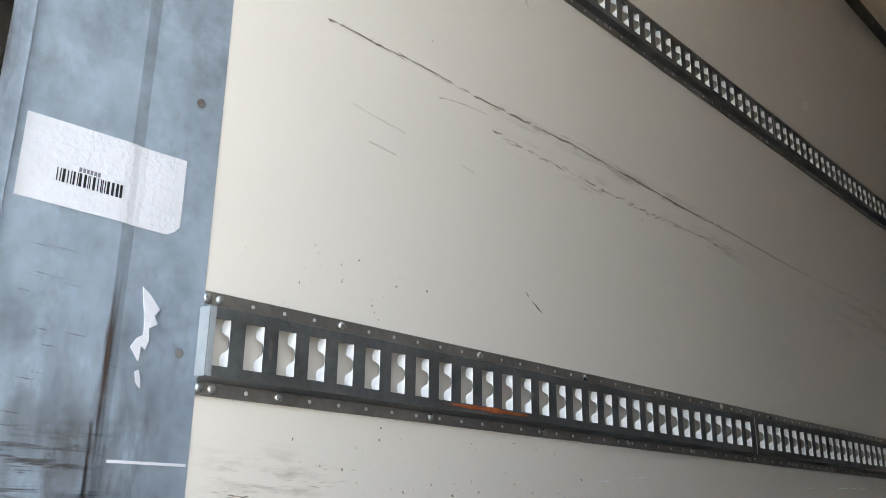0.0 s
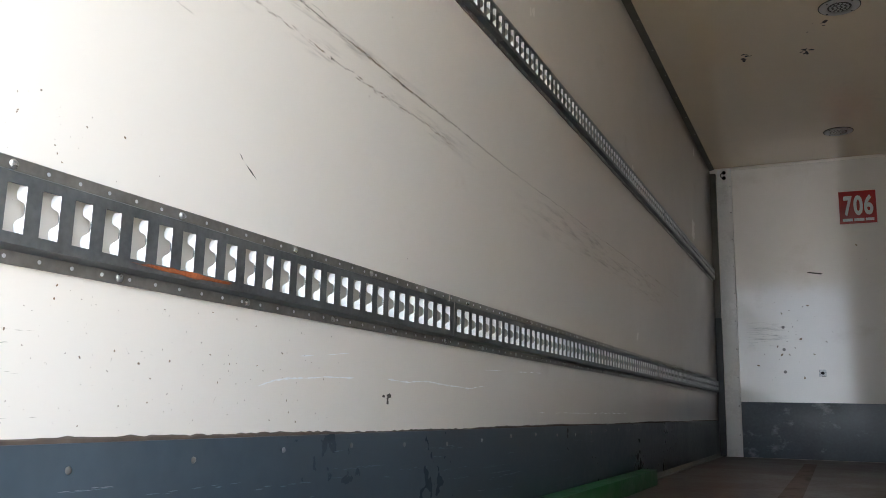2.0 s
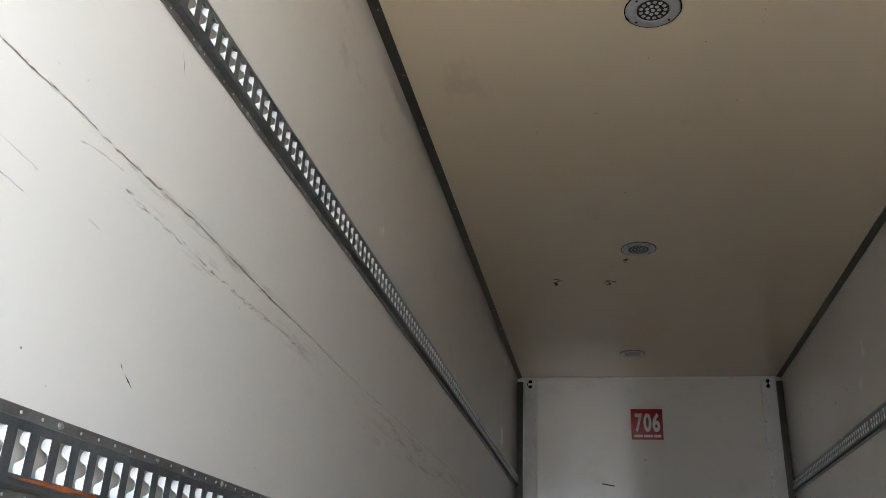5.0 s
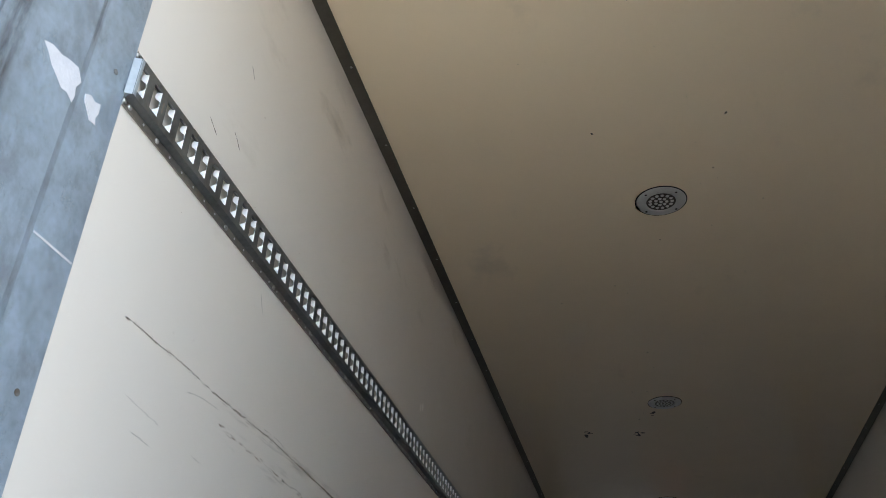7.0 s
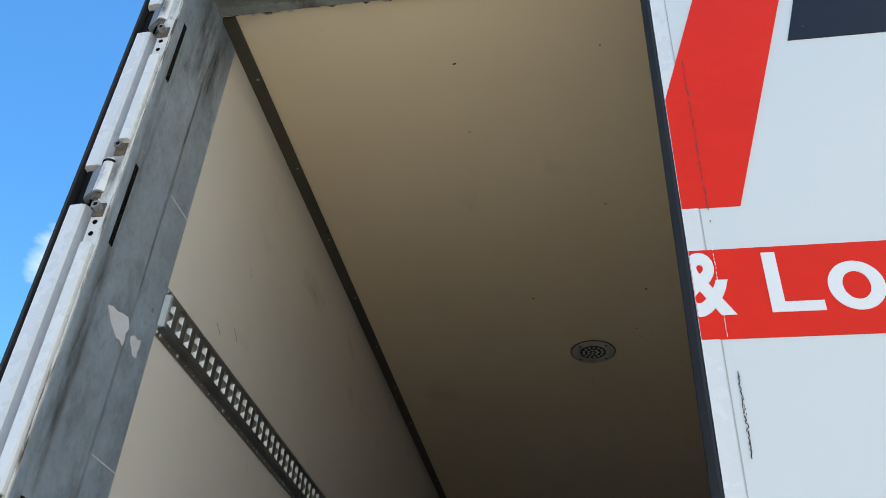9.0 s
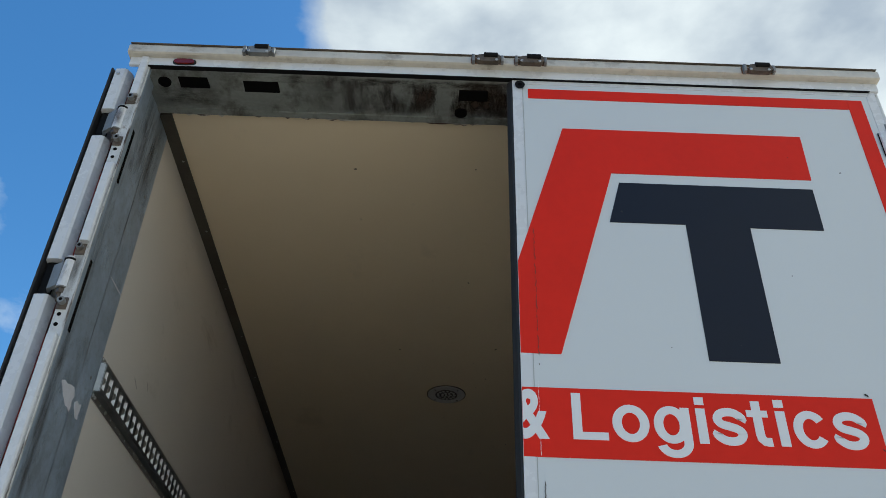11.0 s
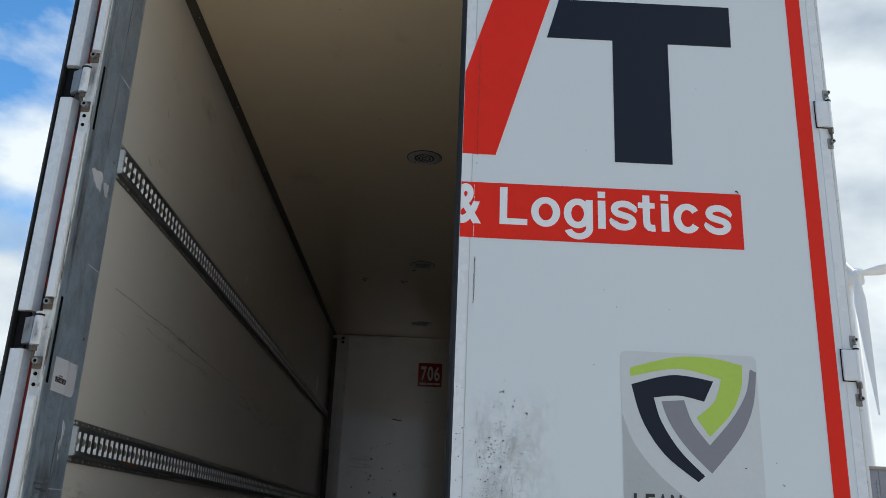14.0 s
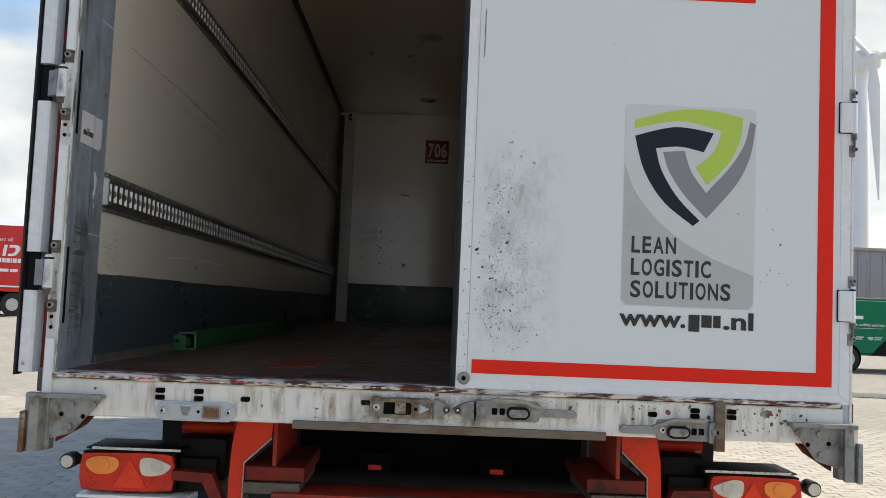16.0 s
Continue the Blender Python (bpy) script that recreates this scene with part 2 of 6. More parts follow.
M_CREAM = material("cream_cornice", (0.62, 0.58, 0.50), 0.5, vary=0.16, scale=5.0, fine=50.0, bump=0.05, stain=(0.20, 0.14, 0.09), stain_at=(0.56, 0.76), stain_scale=(7.0, 8.0, 12.0))
M_LATCHRUST = material("rusty_zinc", (0.22, 0.195, 0.155), 0.55, metal=0.2, vary=0.25, scale=14.0, fine=110.0, bump=0.1, stain=(0.11, 0.068, 0.036), stain_at=(0.44, 0.60), stain_scale=(26.0, 22.0, 20.0))
M_LATCH = material("dull_zinc", (0.25, 0.255, 0.25), 0.5, metal=0.3, vary=0.22, scale=14.0, fine=110.0, bump=0.08, stain=(0.12, 0.09, 0.062), stain_at=(0.50, 0.68), stain_scale=(22.0, 22.0, 16.0))
M_RED = material("red_film", (0.74, 0.026, 0.014), 0.45, vary=0.05, scale=4.0, fine=40.0, bump=0.01, spec=0.12)
M_SIGNRED = material("sign_red", (0.36, 0.012, 0.010), 0.4, vary=0.08, scale=6.0, fine=60.0, bump=0.01)
M_NAVY = material("navy_film", (0.009, 0.014, 0.027), 0.42, vary=0.1, scale=4.0, fine=40.0, bump=0.01, spec=0.2)
M_LIME = material("lime_film", (0.42, 0.58, 0.07), 0.35, vary=0.05, bump=0.0)
M_GREYFILM = material("grey_film", (0.22, 0.215, 0.245), 0.35, vary=0.05, bump=0.0)
M_SILVER = material("silver_film", (0.58, 0.60, 0.60), 0.35, vary=0.04, bump=0.0)
M_SILVER_DARK = material("silver_film_dark", (0.42, 0.44, 0.44), 0.35, vary=0.05, bump=0.0)
M_FILMWHITE = material("white_film", (0.80, 0.81, 0.82), 0.35, vary=0.02, bump=0.0)
M_BLACK = material("black_print", (0.012, 0.012, 0.013), 0.4, vary=0.2, bump=0.0)
M_RUBBER = material("black_rubber", (0.015, 0.015, 0.016), 0.65, vary=0.25, scale=20.0, fine=90.0)
# Near-black, standing for shade in holes, slots, arches and under the chassis.
M_VOIDSHADE = material("void_shade", (0.006, 0.006, 0.006), 0.9, vary=0.3, bump=0.0, spec=0.02)
M_POSTWHITE = material("post_white", (0.80, 0.79, 0.77), 0.3, vary=0.05, scale=4.0, fine=50.0, bump=0.02, stain=(0.50, 0.47, 0.42), stain_at=(0.60, 0.85), stain_scale=(8.0, 8.0, 2.5))
M_FLAKING = material("flaking_edge", (0.62, 0.62, 0.60), 0.6, vary=0.15, scale=30.0, fine=150.0, bump=0.3, stain=(0.10, 0.075, 0.055), stain_at=(0.50, 0.62), stain_scale=(60.0, 60.0, 8.0))
M_OILY = material("oily_steel", (0.10, 0.078, 0.058), 0.6, vary=0.4, scale=40.0, fine=160.0, bump=0.2)
M_PAPER = material("label_paper", (0.74, 0.75, 0.80), 0.6, vary=0.05, scale=22.0, fine=130.0, bump=0.5)
M_TORN = material("torn_sticker", (0.72, 0.73, 0.78), 0.7, vary=0.08, scale=30.0, fine=150.0, bump=0.2)
M_SCUFF = material("scuff", (0.055, 0.045, 0.036), 0.7, vary=0.4, scale=30.0, fine=200.0, bump=0.0)
M_SCUFF_BROWN = material("scuff_brown", (0.22, 0.155, 0.10), 0.7, vary=0.35, scale=30.0, fine=200.0, bump=0.0)
M_SCUFF_MID = material("scuff_mid", (0.17, 0.14, 0.11), 0.7, vary=0.4, scale=30.0, fine=200.0, bump=0.0)
M_SCUFF_SOFT = material("scuff_soft", (0.46, 0.41, 0.35), 0.6, vary=0.25, scale=30.0, fine=200.0, bump=0.0)
M_KICKSCUFF = material("plate_scratch", (0.12, 0.155, 0.18), 0.5, vary=0.25, scale=30.0, fine=200.0, bump=0.0)
M_CHALK = material("white_scratch", (0.85, 0.86, 0.86), 0.6, vary=0.1, scale=30.0, fine=200.0, bump=0.0)
M_TRIM = material("brown_grey_trim", (0.110, 0.102, 0.082), 0.5, metal=0.3, vary=0.25, scale=6.0, fine=60.0, bump=0.05)
M_CHASSIS = material("chassis_red", (0.60, 0.036, 0.010), 0.45, spec=0.25, vary=0.2, scale=5.0, fine=50.0, bump=0.06, stain=(0.10, 0.045, 0.03), stain_at=(0.58, 0.8), stain_scale=(5.0, 5.0, 7.0))
# Chassis red with dirt, darkened further as the shade on inner parts.
M_DIRTYSHADERED = material("dirty_shaded_red", (0.17, 0.017, 0.010), 0.6, vary=0.4, scale=7.0, fine=50.0, bump=0.08, stain=(0.02, 0.014, 0.012), stain_at=(0.45, 0.62), stain_scale=(6.0, 6.0, 8.0), spec=0.25)
M_BEAM = material("beam_red", (0.34, 0.030, 0.018), 0.55, vary=0.25, scale=6.0, fine=50.0, bump=0.06, stain=(0.10, 0.075, 0.065), stain_at=(0.50, 0.72), stain_scale=(4.0, 9.0, 7.0), spec=0.2)
# Black steel; also the stand-in for shade in hinge recesses and under the box.
M_BLACKSTEEL_SHADE = material("black_steel_shade", (0.006, 0.006, 0.0065), 0.6, vary=0.3, scale=9.0, fine=60.0, spec=0.15)
M_RIM = material("worn_green_rim", (0.16, 0.26, 0.17), 0.5, vary=0.3, scale=20.0, fine=90.0)
M_GREEN = material("green_paint", (0.022, 0.125, 0.036), 0.45, vary=0.25, scale=9.0, fine=60.0, bump=0.06, stain=(0.02, 0.03, 0.015), stain_at=(0.6, 0.75), stain_scale=(12.0, 4.0, 12.0))
M_LAMPRED = material("red_lens", (0.58, 0.022, 0.007), 0.3, vary=0.2, scale=14.0, fine=200.0, bump=0.1, coat=0.1, spec=0.3, stain=(0.22, 0.02, 0.012), stain_at=(0.55, 0.75), stain_scale=(9.0, 9.0, 12.0))
M_TRIANGLE = material("triangle_lens", (0.78, 0.045, 0.014), 0.3, vary=0.1, scale=30.0, fine=300.0, bump=0.1, spec=0.3)
M_MARKER = material("dark_red_lens", (0.16, 0.012, 0.008), 0.2, vary=0.2, scale=30.0, fine=300.0, coat=0.3)
M_LAMPAMBER = material("amber_lens", (0.85, 0.25, 0.03), 0.15, vary=0.1, scale=30.0, fine=300.0, coat=0.4)
M_LAMPCLEAR = material("clear_lens", (0.62, 0.58, 0.52), 0.15, vary=0.15, scale=30.0, fine=300.0, coat=0.4)
M_LAMPRING = material("lamp_ring", (0.50, 0.49, 0.47), 0.35, metal=0.2, vary=0.08, scale=30.0, fine=100.0)
M_LAMPGLASS = material("lamp_lens", (0.055, 0.052, 0.048), 0.12, vary=0.3, scale=120.0, fine=300.0, bump=0.6, coat=0.6)
M_PAVER = material("concrete_paver", (0.43, 0.375, 0.305), 0.85, vary=0.22, scale=3.0, fine=90.0, bump=0.2, by_object=0.12)
M_TYRE = material("tyre", (0.018, 0.018, 0.018), 0.8, vary=0.3, scale=20.0, fine=80.0)
M_TRUCKRED = material("curtain_red", (0.58, 0.02, 0.018), 0.45, vary=0.06, scale=2.0, fine=20.0)
M_VANGREEN = material("van_green", (0.003, 0.155, 0.078), 0.35, vary=0.06, scale=2.0, fine=20.0, spec=0.2)
M_VANDARK = material("van_glass", (0.01, 0.012, 0.013), 0.08, vary=0.1, bump=0.0)
M_BUILD = material("grey_cladding", (0.27, 0.275, 0.295), 0.6, vary=0.06, scale=0.3, fine=3.0)
M_TURBINE = material("turbine_white", (0.78, 0.79, 0.80), 0.45, vary=0.03, scale=0.2, fine=2.0)


def wash(name, colour, low, high, stretch, rough=0.6):
    """A broken film of dirt: opaque where a stretched noise passes a threshold, fading out towards the sheet's rim."""
    m = bpy.data.materials.new(name)
    m.use_nodes = True
    n, l = m.node_tree.nodes, m.node_tree.links
    p = n["Principled BSDF"]
    p.inputs["Base Color"].default_value, p.inputs["Roughness"].default_value = (*colour, 1), rough
    tc, mp, no, rp = n.new("ShaderNodeTexCoord"), n.new("ShaderNodeMapping"), n.new("ShaderNodeTexNoise"), n.new("ShaderNodeMapRange")
    mp.inputs["Scale"].default_value = stretch
    no.inputs["Scale"].default_value, no.inputs["Detail"].default_value, no.inputs["Roughness"].default_value = 1.0, 10.0, 0.7
    l.new(tc.outputs["Object"], mp.inputs["Vector"])
    l.new(mp.outputs["Vector"], no.inputs["Vector"])
    rp.inputs["From Min"].default_value, rp.inputs["From Max"].default_value = low, high
    l.new(no.outputs["Fac"], rp.inputs["Value"])
    at = n.new("ShaderNodeAttribute")
    at.attribute_name = "rim"
    mu = n.new("ShaderNodeMath")
    mu.operation = "MULTIPLY"
    l.new(rp.outputs["Result"], mu.inputs[0])
    l.new(at.outputs["Fac"], mu.inputs[1])
    l.new(mu.outputs[0], p.inputs["Alpha"])
    return m


M_SCRAPED = wash("scraped_panel", (0.47, 0.375, 0.29), 0.48, 1.05, (10.0, 14.0, 70.0))
M_FLOORGRIME = wash("floor_grime", (0.16, 0.035, 0.022), 0.47, 0.62, (5.0, 9.0, 1.0))
M_FLOORDUST = wash("floor_dust", (0.23, 0.20, 0.17), 0.42, 0.80, (3.5, 1.6, 1.0))
M_BROWNRUN = wash("brown_runs", (0.10, 0.065, 0.05), 0.44, 0.70, (10.0, 70.0, 4.0))
M_BROWNRUN2 = wash("brown_drips", (0.15, 0.10, 0.055), 0.53, 0.82, (15.0, 10.0, 5.0))
M_LATCHGRIME = wash("latch_grime", (0.15, 0.105, 0.06), 0.40, 0.74, (22.0, 10.0, 14.0))
M_SMEAR = wash("brown_smear", (0.42, 0.35, 0.27), 0.50, 0.95, (6.0, 5.0, 60.0))
M_GRIMEFILM = wash("grime_film", (0.065, 0.05, 0.038), 0.41, 0.72, (10.0, 22.0, 3.5))
M_RUSTRUN = wash("rust_runs", (0.27, 0.16, 0.06), 0.50, 0.78, (24.0, 10.0, 2.6))
M_RUBBED = wash("rubbed_paint", (0.38, 0.345, 0.30), 0.56, 0.86, (30.0, 10.0, 120.0))
M_HAZE = wash("rubbed_haze", (0.52, 0.49, 0.45), 0.44, 1.05, (14.0, 10.0, 9.0))
M_YELLOW = wash("yellowing", (0.52, 0.41, 0.27), 0.55, 1.1, (4.0, 2.0, 5.0))
M_JAMBSCRATCH = wash("jamb_scrapes", (0.085, 0.07, 0.06), 0.52, 0.70, (10.0, 9.0, 150.0))
M_PALEZINC = wash("pale_zinc_bloom", (0.50, 0.58, 0.66), 0.50, 0.95, (9.0, 9.0, 6.0))
M_JAMBDUST = wash("jamb_dirt", (0.13, 0.12, 0.115), 0.37, 0.84, (20.0, 20.0, 7.0))
M_SOFFITRUN = wash("soffit_runs", (0.050, 0.036, 0.027), 0.43, 0.60, (9.0, 2.2, 3.0))


def ground_material():
    m = bpy.data.materials.new("paving")
    m.use_nodes = True
    n, l = m.node_tree.nodes, m.node_tree.links
    p = n["Principled BSDF"]
    tc = n.new("ShaderNodeTexCoord")
    br = n.new("ShaderNodeTexBrick")
    br.inputs["Scale"].default_value = 1.0
    br.inputs["Brick Width"].default_value, br.inputs["Row Height"].default_value, br.inputs["Mortar Size"].default_value = 0.21, 0.105, 0.006
    br.inputs["Color1"].default_value, br.inputs["Color2"].default_value, br.inputs["Mortar"].default_value = (0.46, 0.40, 0.325, 1), (0.39, 0.34, 0.28, 1), (0.20, 0.175, 0.145, 1)
    big = n.new("ShaderNodeTexNoise")
    big.inputs["Scale"].default_value, big.inputs["Detail"].default_value = 0.35, 8.0
    mix = n.new("ShaderNodeMixRGB")
    mix.blend_type = "MULTIPLY"
    mix.inputs["Fac"].default_value = 0.45
    rmp = n.new("ShaderNodeValToRGB")
    rmp.color_ramp.elements[0].position, rmp.color_ramp.elements[1].position = 0.35, 0.65
    rmp.color_ramp.elements[0].color = (0.72, 0.70, 0.67, 1)
    l.new(tc.outputs["Object"], br.inputs["Vector"])
    l.new(tc.outputs["Object"], big.inputs["Vector"])
    l.new(big.outputs["Fac"], rmp.inputs["Fac"])
    l.new(br.outputs["Color"], mix.inputs["Color1"])
    l.new(rmp.outputs["Color"], mix.inputs["Color2"])
    l.new(mix.outputs["Color"], p.inputs["Base Color"])
    p.inputs["Roughness"].default_value = 0.85
    return m


M_GROUND = ground_material()


# ---- mesh helpers ----
def world_of(ob):
    m = Matrix.Identity(4)
    while ob:
        m = ob.matrix_parent_inverse @ ob.matrix_basis if ob.parent and m == Matrix.Identity(4) else (ob.matrix_parent_inverse if ob.parent else Matrix.Identity(4)) @ ob.matrix_basis @ m
        ob = ob.parent
    return m


def mesh_object(name, bm, mat, smooth=30):
    me = bpy.data.meshes.new(name)
    bmesh.ops.recalc_face_normals(bm, faces=bm.faces)
    bm.to_mesh(me)
    bm.free()
    me.materials.append(mat)
    if smooth:
        me.shade_smooth()
        me.set_sharp_from_angle(angle=radians(smooth))
    return new(name, me)


def part(name, bm, mat, parent, label="", smooth=30):
    """One mesh under a thing or a part; the bmesh is in world metres."""
    ob = mesh_object(name, bm, mat, smooth)
    ob.parent = parent
    ob.matrix_parent_inverse = world_of(parent).inverted()
    if label:
        ob["label"] = label
    return ob


def solid(name, bm, mat, label, category, group="", kind="", smooth=30):
    return tagged(mesh_object(name, bm, mat, smooth), label, category, group, kind)


def thing(name, at, label, category, group="", kind=""):
    ob = new(name)
    ob.empty_display_size = 0.1
    ob.matrix_basis = pose(*at)
    return tagged(ob, label, category, group, kind)


def box(x0, x1, y0, y1, z0, z1, bevel=0.0, bm=None, seg=2):
    bm = bm or bmesh.new()
    made = bmesh.ops.create_cube(bm, size=1.0, matrix=Matrix.LocRotScale(((x0 + x1) / 2, (y0 + y1) / 2, (z0 + z1) / 2), None, (x1 - x0, y1 - y0, z1 - z0)))
    if bevel:
        edges = list({e for v in made["verts"] for e in v.link_edges})
        bmesh.ops.bevel(bm, geom=edges, offset=bevel, segments=seg, affect="EDGES", profile=0.6)
    return bm


def rod(a, b, r0, r1=None, bm=None, seg=16, caps=True):
    bm = bm or bmesh.new()
    a, b = Vector(a), Vector(b)
    turn = (b - a).to_track_quat("Z", "Y").to_matrix().to_4x4()
    bmesh.ops.create_cone(bm, cap_ends=caps, segments=seg, radius1=r0, radius2=r0 if r1 is None else r1, depth=(b - a).length, matrix=Matrix.Translation((a + b) / 2) @ turn)
    return bm


def prism(points, axis, a, b, bm=None):
    """A polygon pulled from a to b along an axis. points: (y, z) for x, (x, z) for y, (x, y) for z."""
    bm = bm or bmesh.new()

    def at(p, v):
        return {"x": (v, p[0], p[1]), "y": (p[0], v, p[1]), "z": (p[0], p[1], v)}[axis]

    lo = [bm.verts.new(at(p, a)) for p in points]
    hi = [bm.verts.new(at(p, b)) for p in points]
    n = len(points)
    for i in range(n):
        bm.faces.new((lo[i], lo[(i + 1) % n], hi[(i + 1) % n], hi[i]))
    bm.faces.new(lo[::-1])
    bm.faces.new(hi)
    return bm


def bolt_head(p, axis, r=0.008, h=0.005, bm=None):
    """A domed head with a recessed drive, its axis one of x, y, z with a sign."""
    bm = bm or bmesh.new()
    d = Vector({"x": (1, 0, 0), "-x": (-1, 0, 0), "y": (0, 1, 0), "-y": (0, -1, 0), "-z": (0, 0, -1), "z": (0, 0, 1)}[axis])
    p = Vector(p)
    rod(p, p + d * h * 0.4, r, r, bm, 12)
    rod(p + d * h * 0.4, p + d * h * 0.8, r, r * 0.72, bm, 12)
    rod(p + d * h * 0.8, p + d * h, r * 0.72, r * 0.4, bm, 12)
    return bm


def smooth_outline(points, steps=8):
    """A closed outline through (u, v) points; a point with a third value is a sharp corner."""
    out, n = [], len(points)
    for i in range(n):
        p0, p1, p2, p3 = (points[(i + k) % n] for k in (-1, 0, 1, 2))
        if len(p1) > 2:
            p0 = p1
        if len(p2) > 2:
            p3 = p2
        for s in range(steps):
            t = s / steps
            out.append(tuple(0.5 * (2 * p1[k] + (p2[k] - p0[k]) * t + (2 * p0[k] - 5 * p1[k] + 4 * p2[k] - p3[k]) * t * t + (3 * p1[k] - p0[k] - 3 * p2[k] + p3[k]) * t**3) for k in (0, 1)))
            if len(p1) > 2 and len(p2) > 2:
                break
    return out


def rough_outline(cx, cy, rx, ry, n=18, jag=0.3, seed=0):
    r = random.Random(seed)
    return [(cx + rx * (1 - jag * r.random()) * math.cos(2 * math.pi * k / n), cy + ry * (1 - jag * r.random()) * math.sin(2 * math.pi * k / n)) for k in range(n)]


def rounded(x0, x1, z0, z1, r, n=6):
    out = []
    for cx, cz, a in ((x1 - r, z1 - r, 0), (x0 + r, z1 - r, 90), (x0 + r, z0 + r, 180), (x1 - r, z0 + r, 270)):
        out += [(cx + r * math.cos(radians(a + 90 * k / n)), cz + r * math.sin(radians(a + 90 * k / n))) for k in range(n + 1)]
    return out


def font_mesh(body, bold):
    cu = bpy.data.curves.new("letters", "FONT")
    cu.body, cu.extrude, cu.offset, cu.resolution_u = body, 0.5, bold, 4
    ob = bpy.data.objects.new("letters", cu)
    scene.collection.objects.link(ob)
    bpy.context.view_layer.update()
    me = bpy.data.meshes.new_from_object(ob.evaluated_get(bpy.context.evaluated_depsgraph_get()))
    bpy.data.objects.remove(ob)
    bm = bmesh.new()
    bm.from_mesh(me)
    bpy.data.meshes.remove(me)
    return bm


CAP = max(v.co.y for v in font_mesh("H", 0.0).verts)


def lettering(body, x0, x1, z0, cap, y, mat, parent, name="lettering", facing=-1, depth=0.0015, bold=0.0, axis="y", extra_label=""):
    """Raised letters on a plane: their width runs from x0 to x1, their capitals are cap high over z0."""
    bm = font_mesh(body, bold)
    left, right = min(v.co.x for v in bm.verts), max(v.co.x for v in bm.verts)
    high = CAP
    for v in bm.verts:
        u = x0 + (v.co.x - left) / (right - left) * (x1 - x0)
        w = z0 + v.co.y / high * cap
        d = y + facing * (depth if v.co.z > 0 else -0.0005)
        v.co = (u, d, w) if axis == "y" else (d, u, w)
    return part(name, bm, mat, parent, extra_label, smooth=0)


def scuffs(runs, plane_x, mat, parent, name, width=0.003, jitter=0.006, gap=0.35, step=0.02, seed=1, side=1):
    """Broken scratches on a side wall along runs of (y, z) points."""
    r = random.Random(seed)
    bm = bmesh.new()
    for run in runs:
        for (y0, z0), (y1, z1) in zip(run, run[1:]):
            n = max(1, int(math.hypot(y1 - y0, z1 - z0) / step))
            for k in range(n):
                if r.random() < gap:
                    continue
                a, b = k / n, (k + 1.2 + 1.3 * r.random()) / n
                w = width * (0.3 + r.random())
                dz = jitter * (r.random() - 0.5)
                ya, yb, za, zb = y0 + (y1 - y0) * a, y0 + (y1 - y0) * b, z0 + (z1 - z0) * a + dz, z0 + (z1 - z0) * b + dz
                x = plane_x + side * (0.0004 + 0.0004 * r.random())
                vs = [bm.verts.new((x, yy, zz)) for yy, zz in ((ya, za), ((ya + yb) / 2, (za + zb) / 2 - w / 2), (yb, zb), ((ya + yb) / 2, (za + zb) / 2 + w / 2))]
                bm.faces.new(vs)
    return part(name, bm, mat, parent, smooth=0)


def flecks(boxes, place, mat, parent, name, seed=1, size=(0.001, 0.004), stretch=1.6, lift_dir=(0, -1, 0)):
    """Small chips scattered over areas (u0, u1, v0, v1, count), thicker towards each area's middle."""
    r = random.Random(seed)
    bm = bmesh.new()
    for u0, u1, v0, v1, count in boxes:
        for _ in range(count):
            u, v = u0 + (u1 - u0) * (r.random() + r.random()) / 2, v0 + (v1 - v0) * r.random()
            s = size[0] + (size[1] - size[0]) * r.random() ** 3
            a, n = r.random() * 6.3, 5
            vs = []
            for k in range(n):
                g = 0.5 + r.random()
                du, dv = s * g * math.cos(6.283 * k / n), s * g * stretch * math.sin(6.283 * k / n)
                vs.append(Vector(place(u + du * math.cos(a) - dv * math.sin(a), v + du * math.sin(a) + dv * math.cos(a))))
            lift = Vector(lift_dir) * 0.0004 * r.random()
            bm.faces.new([bm.verts.new(p + lift) for p in vs])
    ob = part(name, bm, mat, parent, smooth=0)
    ob["kind"] = "stuff"
    return ob


def dirt(u0, u1, v0, v1, place, mat, parent, name, n=12):
    """A thin sheet of dirt over an area; its rim attribute falls to nothing at the border."""
    me = bpy.data.meshes.new(name)
    pts, rim, faces = [], [], []
    for i in range(n + 1):
        for k in range(n + 1):
            a, b = i / n, k / n
            pts.append(place(u0 + (u1 - u0) * a, v0 + (v1 - v0) * b))
            rim.append(max(0.0, min(1.0, 3 * min(a, 1 - a), 3 * min(b, 1 - b))))
    for i in range(n):
        for k in range(n):
            o = i * (n + 1) + k
            faces.append((o, o + 1, o + n + 2, o + n + 1))
    me.from_pydata(pts, [], faces)
    at = me.attributes.new("rim", "FLOAT", "POINT")
    for i, v in enumerate(rim):
        at.data[i].value = v
    me.materials.append(mat)
    ob = new(name, me)
    ob.parent = parent
    ob.matrix_parent_inverse = world_of(parent).inverted()
    return ob


# ---- the cargo box ----
XW, YB, ZF, ZC = 1.24, 7.94, 1.11, 3.735      # half width, bulkhead, floor, ceiling
YJ = 0.365                                   # depth of the steel door frame
TH = 0.032

floor = solid("floor", box(-XW - TH, XW + TH, 0.03, YB + 0.05, ZF - 0.06, ZF), M_FLOOR, "worn dark brown plywood cargo floor with dirt", "floor", kind="structure")
ceiling = solid("ceiling", box(-XW - TH, XW + TH, 0.2285, YB + 0.05, ZC, ZC + 0.05), M_CEIL, "glossy cream ceiling panel of the cargo box", "ceiling", kind="structure")
